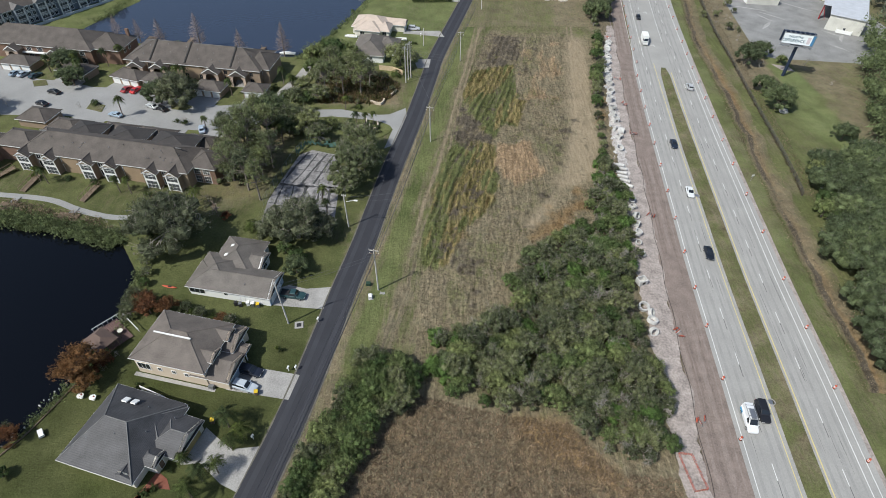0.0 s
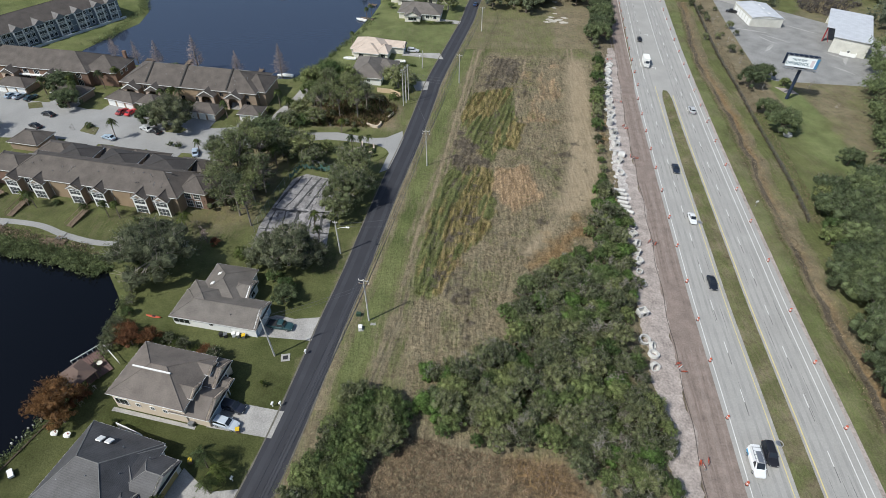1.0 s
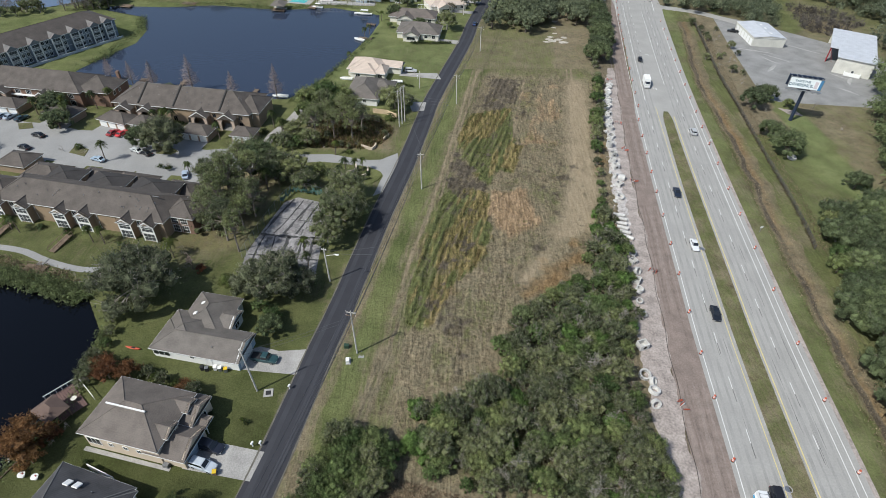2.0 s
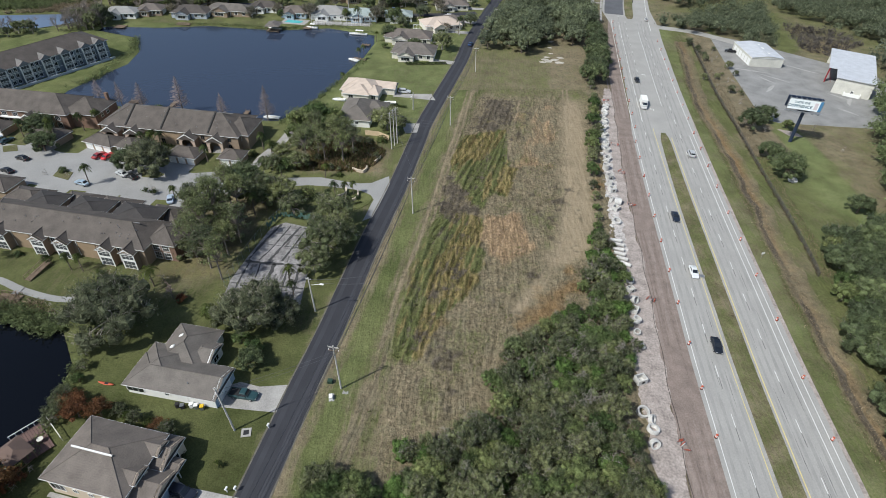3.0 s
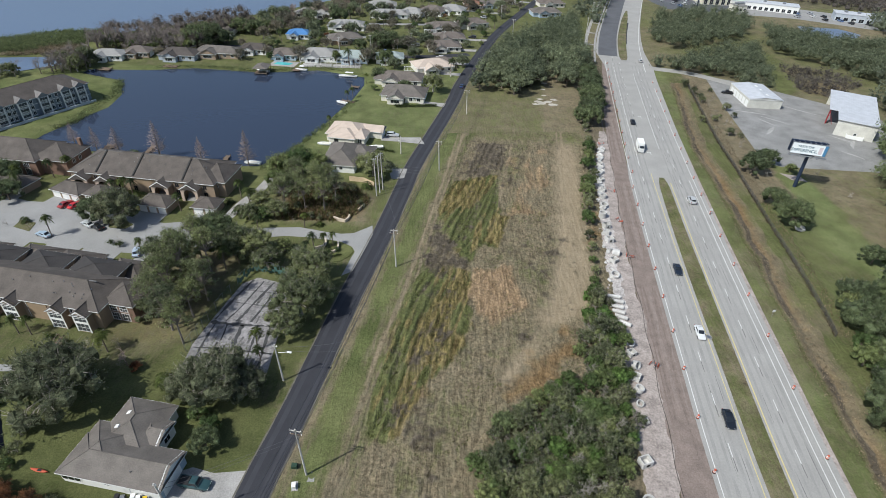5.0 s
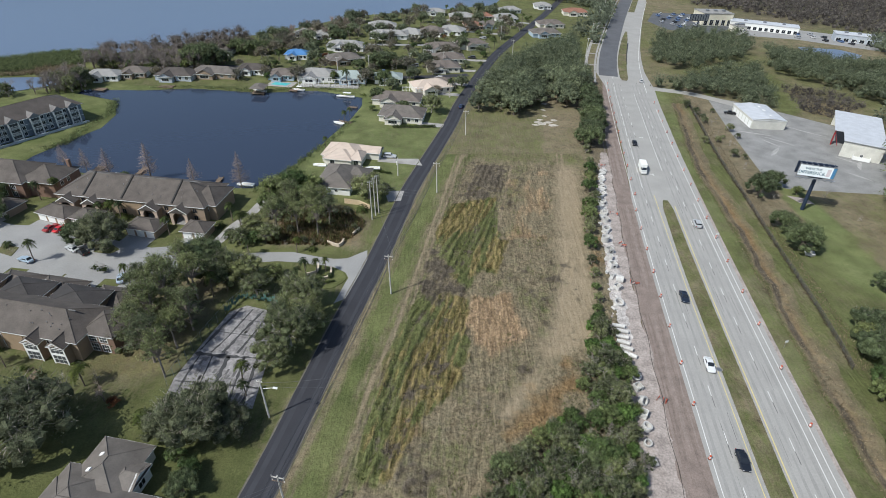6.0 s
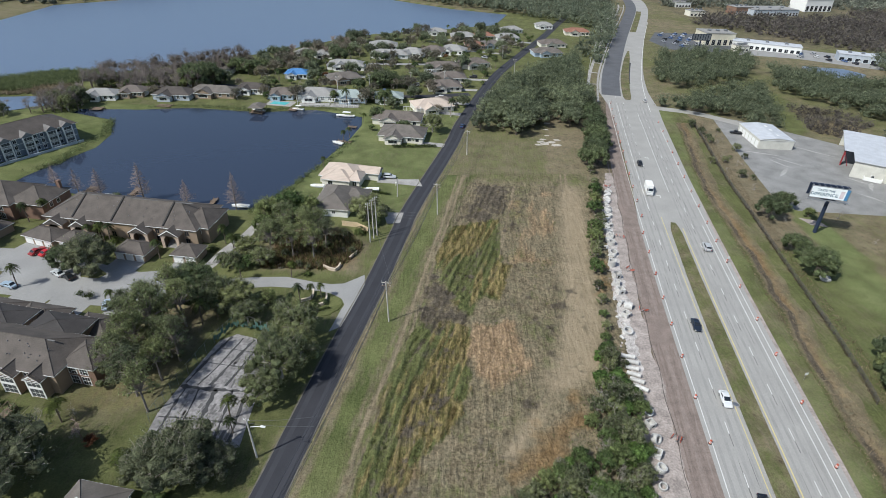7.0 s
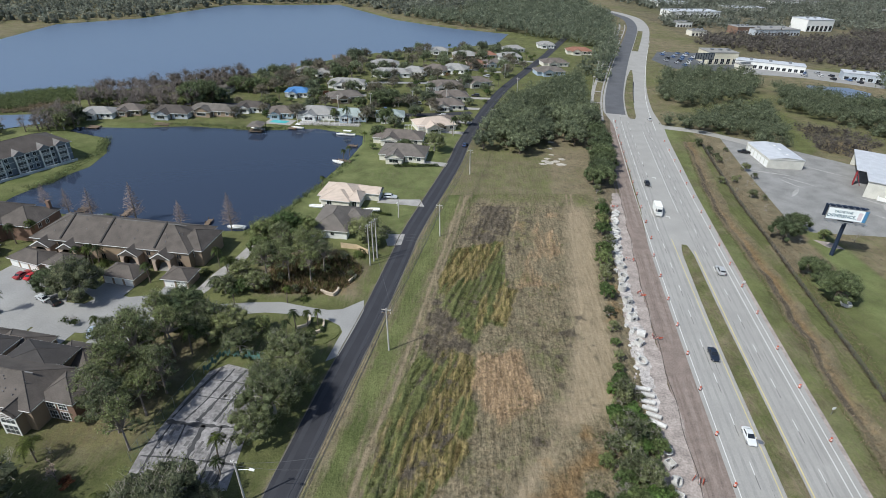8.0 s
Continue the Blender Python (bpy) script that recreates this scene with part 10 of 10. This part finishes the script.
MB().tube((0.6, 0.6, 0.33), (0.6, 0.6, 1.05), 0.05, 0.05, 6).tube((0.6, 0.6, 1.02), (0.6, 0.6, 1.08), 0.55, 0.55, 12).make("table", CREAM, ter)
ga = empty("gazebo", pose(-64.3, 66.6, 0, 0, 0, -30), "small brown-roofed boat shelter on the lake", "gazebo")
MB().add([(-2.6, -2.2, 2.5), (2.6, -2.2, 2.5), (2.6, 2.2, 2.5), (-2.6, 2.2, 2.5), (-0.8, 0, 3.7), (0.8, 0, 3.7)], [(0, 1, 5, 4), (1, 2, 5), (2, 3, 4, 5), (3, 0, 4), (3, 2, 1, 0)]).make("roof", mat("red_brown_shingles", (0.135, 0.095, 0.08), 0.9, var=0.2), ga)
for s, t in ((-1, -1), (-1, 1), (1, -1), (1, 1)):
    MB().box(s * 2.2 - 0.08, t * 1.8 - 0.08, -1.0, s * 2.2 + 0.08, t * 1.8 + 0.08, 2.5).make("post", TIMBER, ga)
# stone edging along the near lake
r = np.random.default_rng(33)
edge_l = spline([(-63.6, 66.5), (-66.5, 60.4), (-69.2, 53.1), (-71.3, 47.5), (-74.5, 42), (-80, 30)], 0.75)
STONE = []
for i in range(4):
    poly = [(math.cos(2 * math.pi * k / 6) * r.uniform(0.1, 0.2), math.sin(2 * math.pi * k / 6) * r.uniform(0.1, 0.2)) for k in range(6)]
    STONE.append(MB().prism(poly, -0.1, 0.22).make("shore_stone", RUBBLE))
for p in edge_l:
    for k in range(1):
        ob = STONE[int(r.integers(4))].copy()
        scene.collection.objects.link(ob)
        s = r.uniform(0.6, 1.2)
        ob.matrix_basis = Matrix.LocRotScale((p[0] - 0.6 + r.normal() * 0.6, p[1] + r.normal() * 0.3, -0.3), Euler((0.1, 0.1, r.uniform(0, 6))), (s, s, s))
        tagged(ob, "pale stone at the water's edge", "stone", "shore stones")
for ob in STONE:
    bpy.data.objects.remove(ob)
rail = empty("low_sea_wall", pose(0, 0, 0), "weathered timber edging along the lake", "edging")
for a, b in zip(edge_l[:-1:3], edge_l[3::3]):
    MB().tube((a[0] + 1.6, a[1], 0.15), (b[0] + 1.6, b[1], 0.15), 0.12, 0.12, 5).make("log", TIMBER, rail)


def footbridge(x0, y0, x1, y1, w=1.6):
    b = empty("footbridge", pose(0, 0, 0), "sloping weathered timber boardwalk with rails", "boardwalk", "boardwalks to the path")
    a, e = Vector((x0, y0, 0.3)), Vector((x1, y1, 1.0))
    d = (e - a).normalized()
    s = Vector((d.y, -d.x, 0)).normalized()
    n = 14
    for i in range(n):
        p, q = a.lerp(e, i / n), a.lerp(e, (i + 0.86) / n)
        MB().add([p - s * w / 2, p + s * w / 2, q + s * w / 2, q - s * w / 2] + [k - Vector((0, 0, 0.08)) for k in (p - s * w / 2, p + s * w / 2, q + s * w / 2, q - s * w / 2)], [(0, 1, 2, 3), (7, 6, 5, 4), (0, 4, 5, 1), (1, 5, 6, 2), (2, 6, 7, 3), (3, 7, 4, 0)]).make("plank", TIMBER, b)
    for k in (-1, 1):
        MB().tube(a + s * k * w / 2 + Vector((0, 0, 1)), e + s * k * w / 2 + Vector((0, 0, 1)), 0.06, 0.06, 4).make("handrail", TIMBER, b)
        for i in range(5):
            p = a.lerp(e, i / 4) + s * k * w / 2
            MB().tube(p - Vector((0, 0, p.z + 0.1)), p + Vector((0, 0, 1)), 0.06, 0.06, 4).make("post", TIMBER, b)


footbridge(-106.3, 114.7, -105.1, 121.2)
footbridge(-89.5, 111.4, -87.9, 117.6)
footbridge(-71.8, 108.4, -70.4, 114.0)
footbridge(-117.5, 117.5, -113.0, 124.0)
for x, y, w, d, a in ((-90, 105.4, 5.2, 2.4, -6), (-106.5, 108.5, 5.0, 3.0, -6)):
    dk = empty("fishing_deck", pose(x, y, 0.0, 0, 0, a), "square weathered timber deck by the lake", "deck")
    for i in range(8):
        MB().box(-w / 2, -d / 2 + i * d / 8, 0.3, w / 2, -d / 2 + (i + 0.9) * d / 8, 0.38).make("plank", TIMBER, dk)
    for i in range(4):
        for s in (-1, 1):
            u = -w / 2 + i * w / 3
            MB().tube((u, s * d / 2, -0.6), (u, s * d / 2, 1.2), 0.07, 0.07, 5).make("post", TIMBER, dk)
    for s in (-1, 1):
        MB().tube((-w / 2, s * d / 2, 1.15), (w / 2, s * d / 2, 1.15), 0.06, 0.06, 4).make("handrail", TIMBER, dk)
    MB().box(-0.8, d / 2, 0.1, 0.8, d / 2 + 2.6, 0.2).make("ramp", LOT, dk)
# blond fence by the grey house, entrance walls, court fence
fn = empty("board_fence", pose(0, 0, 0), "new blond timber board fence", "fence")
for (x0, y0), (x1, y1) in (((-19.5, 191.4), (-14.5, 190.6)), ((-14.5, 190.6), (-10.8, 187.9))):
    n = 22
    for i in range(n):
        x, y = x0 + (x1 - x0) * i / n, y0 + (y1 - y0) * i / n
        MB().box(0, -0.02, 0, 0.22, 0.02, 1.8, pose(x, y, 0, 0, 0, math.degrees(math.atan2(y1 - y0, x1 - x0)))).make("board", WOODFENCE, fn)
for pts in ([(-20.5, 167.6), (-18.6, 166.4), (-16.9, 165.9), (-16.2, 167.2), (-16.0, 169.0)], [(-13.9, 172.1), (-12.4, 175.7)], [(-22.9, 151.5), (-20.8, 152.6), (-20.4, 154.2), (-20.8, 156.0)], [(-19.5, 149.8), (-17.3, 150.4), (-16.7, 152.6), (-17.1, 154.8)]):
    ew = empty("entrance_wall", pose(0, 0, 0), "curved cream stucco entrance wall", "wall")
    line = spline(pts, 1.0)
    ribbon("wall_body", line, -0.18, 0.18, 0.85, BEIGE, ew, 0.95)
    ribbon("coping", line, -0.22, 0.22, 0.93, BEIGE, ew, 0.08)
cf = empty("court_fence", pose(0, 0, 0), "tall wire court fence with torn teal windscreen", "fence")
GREEN_WIRE = mat("green_wire", (0.06, 0.14, 0.10), 0.6, bump=0)
TEAL_CLOTH = mat("faded_teal_cloth", (0.085, 0.17, 0.15), 0.9, var=0.4, scale=0.8, fine=6)
line = [(-43.0, 112), (-41.6, 122), (-38.9, 135), (-36.6, 141.0), (-32.5, 140.6), (-26.5, 139.2)]
for n_seg, ((x0, y0), (x1, y1)) in enumerate(zip(line[:-1], line[1:])):
    for k in range(5):
        x, y = x0 + (x1 - x0) * k / 4, y0 + (y1 - y0) * k / 4
        MB().tube((x, y, 0), (x, y, 2.9), 0.04, 0.04, 5).make("post", STEEL, cf)
    for z in (0.2, 0.8, 1.4, 2.0, 2.6, 2.9):
        MB().tube((x0, y0, z), (x1, y1, z), 0.02, 0.02, 3).make("strand", GREEN_WIRE if z < 2.7 else STEEL, cf)
    if n_seg > 1:
        for k in range(8):
            u0, u1 = (k + 0.04) / 8, (k + 0.92) / 8
            h0, h1 = 0.5 + 0.35 * math.sin(k * 2.1 + n_seg), 0.9 + 0.6 * abs(math.sin(k * 1.3 + n_seg * 2))
            a, b = (x0 + (x1 - x0) * u0, y0 + (y1 - y0) * u0), (x0 + (x1 - x0) * u1, y0 + (y1 - y0) * u1)
            MB().prism([a, b, (b[0] + 0.012, b[1] + 0.012), (a[0] + 0.012, a[1] + 0.012)], h0, h0 + h1).make("windscreen", TEAL_CLOTH, cf)


def boat(x, y, turn, L=6.0, canopy=True, z=-0.35, label="small white motorboat at a dock"):
    b = empty("motorboat", pose(x, y, z, 0, 0, turn), label, "boat")
    v, f = loft([[(w * c, yy, 0.35 + 0.35 * s) for c, s in ((-1, 0.9), (-0.85, -0.5), (0, -1), (0.85, -0.5), (1, 0.9))] for yy, w in ((-L / 2, 0.95), (0, 1.15), (L * 0.3, 0.85), (L / 2, 0.08))])
    MB().add(v, f).make("hull", TRIM, b)
    MB().box(-0.7, -L * 0.4, 0.6, 0.7, L * 0.15, 0.68).make("deck", CREAM, b)
    if canopy:
        MB().box(-0.9, -L * 0.3, 2.1, 0.9, L * 0.12, 2.18).make("canopy", TRIM, b)
        for s in (-0.8, 0.8):
            for yy in (-L * 0.28, L * 0.1):
                MB().tube((s, yy, 0.6), (s, yy, 2.1), 0.03, 0.03, 4).make("post", STEEL, b)


boat(-60.5, 303.5, 80)
boat(-36.2, 296.6, 85, 9, True, -0.35, "white pontoon boat on the pond")
boat(-78.5, 299.5, 75, 7, True)
boat(-54.9, 201.7, 85, 6, False)
boat(-33.5, 261.5, 60, 5.5, False)
boat(-101.5, 205.3, 90, 6, False)
boat(-13.5, 217.0, 95, 5.5, False, 0.2, "white upturned boat on the lawn")
boat(-33, 218.5, 85, 5, False, 0.0, "white boat on the bank")


def dock(x, y, turn, w, L, label="weathered timber dock on posts", roof=None):
    d = empty("dock", pose(x, y, 0, 0, 0, turn), label, "dock")
    n = max(6, int(L / 0.5))
    for i in range(n):
        MB().box(-w / 2, i * L / n, 0.1, w / 2, (i + 0.88) * L / n, 0.2).make("plank", TIMBER, d)
    for i in range(3):
        for s in (-1, 1):
            MB().tube((s * w / 2, i * L / 2, -2), (s * w / 2, i * L / 2, 0.7 if not roof else 2.6), 0.1, 0.1, 6).make("dock_post", TIMBER, d)
    if roof:
        MB().add([(-w / 2 - 0.6, -0.6, 2.6), (w / 2 + 0.6, -0.6, 2.6), (w / 2 + 0.6, L + 0.6, 2.6), (-w / 2 - 0.6, L + 0.6, 2.6), (0, 1.5, 3.9), (0, L - 1.5, 3.9)], [(0, 1, 4), (1, 2, 5, 4), (2, 3, 5), (3, 0, 4, 5), (3, 2, 1, 0)]).make("roof", roof, d)


dock(-78, 301.5, 178, 6, 7, "roofed boat house on the pond", SHINGLE_GREY)
dock(-62, 305.5, 170, 4, 5)
dock(-124, 302.5, 178, 7, 4)
dock(-152, 294.5, 178, 5, 4)
dock(-28, 262, 75, 2, 6)
dock(-28.5, 281, 80, 2, 4)
dock(-64.7, 201.2, 0, 1.6, 5)
dock(-93.5, 206.0, 0, 1.6, 6)
dock(-108.5, 207.5, 0, 3.0, 4)
wb = empty("far_billboard", pose(196, 468.3, 0, 0, 0, 5), "dark-backed billboard beyond the wood", "billboard")
MB().tube((0, 0, 0), (0, 0, 9), 0.5, 0.5, 8).make("post", NAVY, wb)
MB().box(-7, -0.4, 9, 7, 0.4, 13.5).make("panel", NAVY, wb)
for i in range(7):
    MB().box(-6.6 + i * 1.95, -0.5, 9.3, -5.2 + i * 1.95, -0.4, 13.2).make("slat", STEEL, wb)
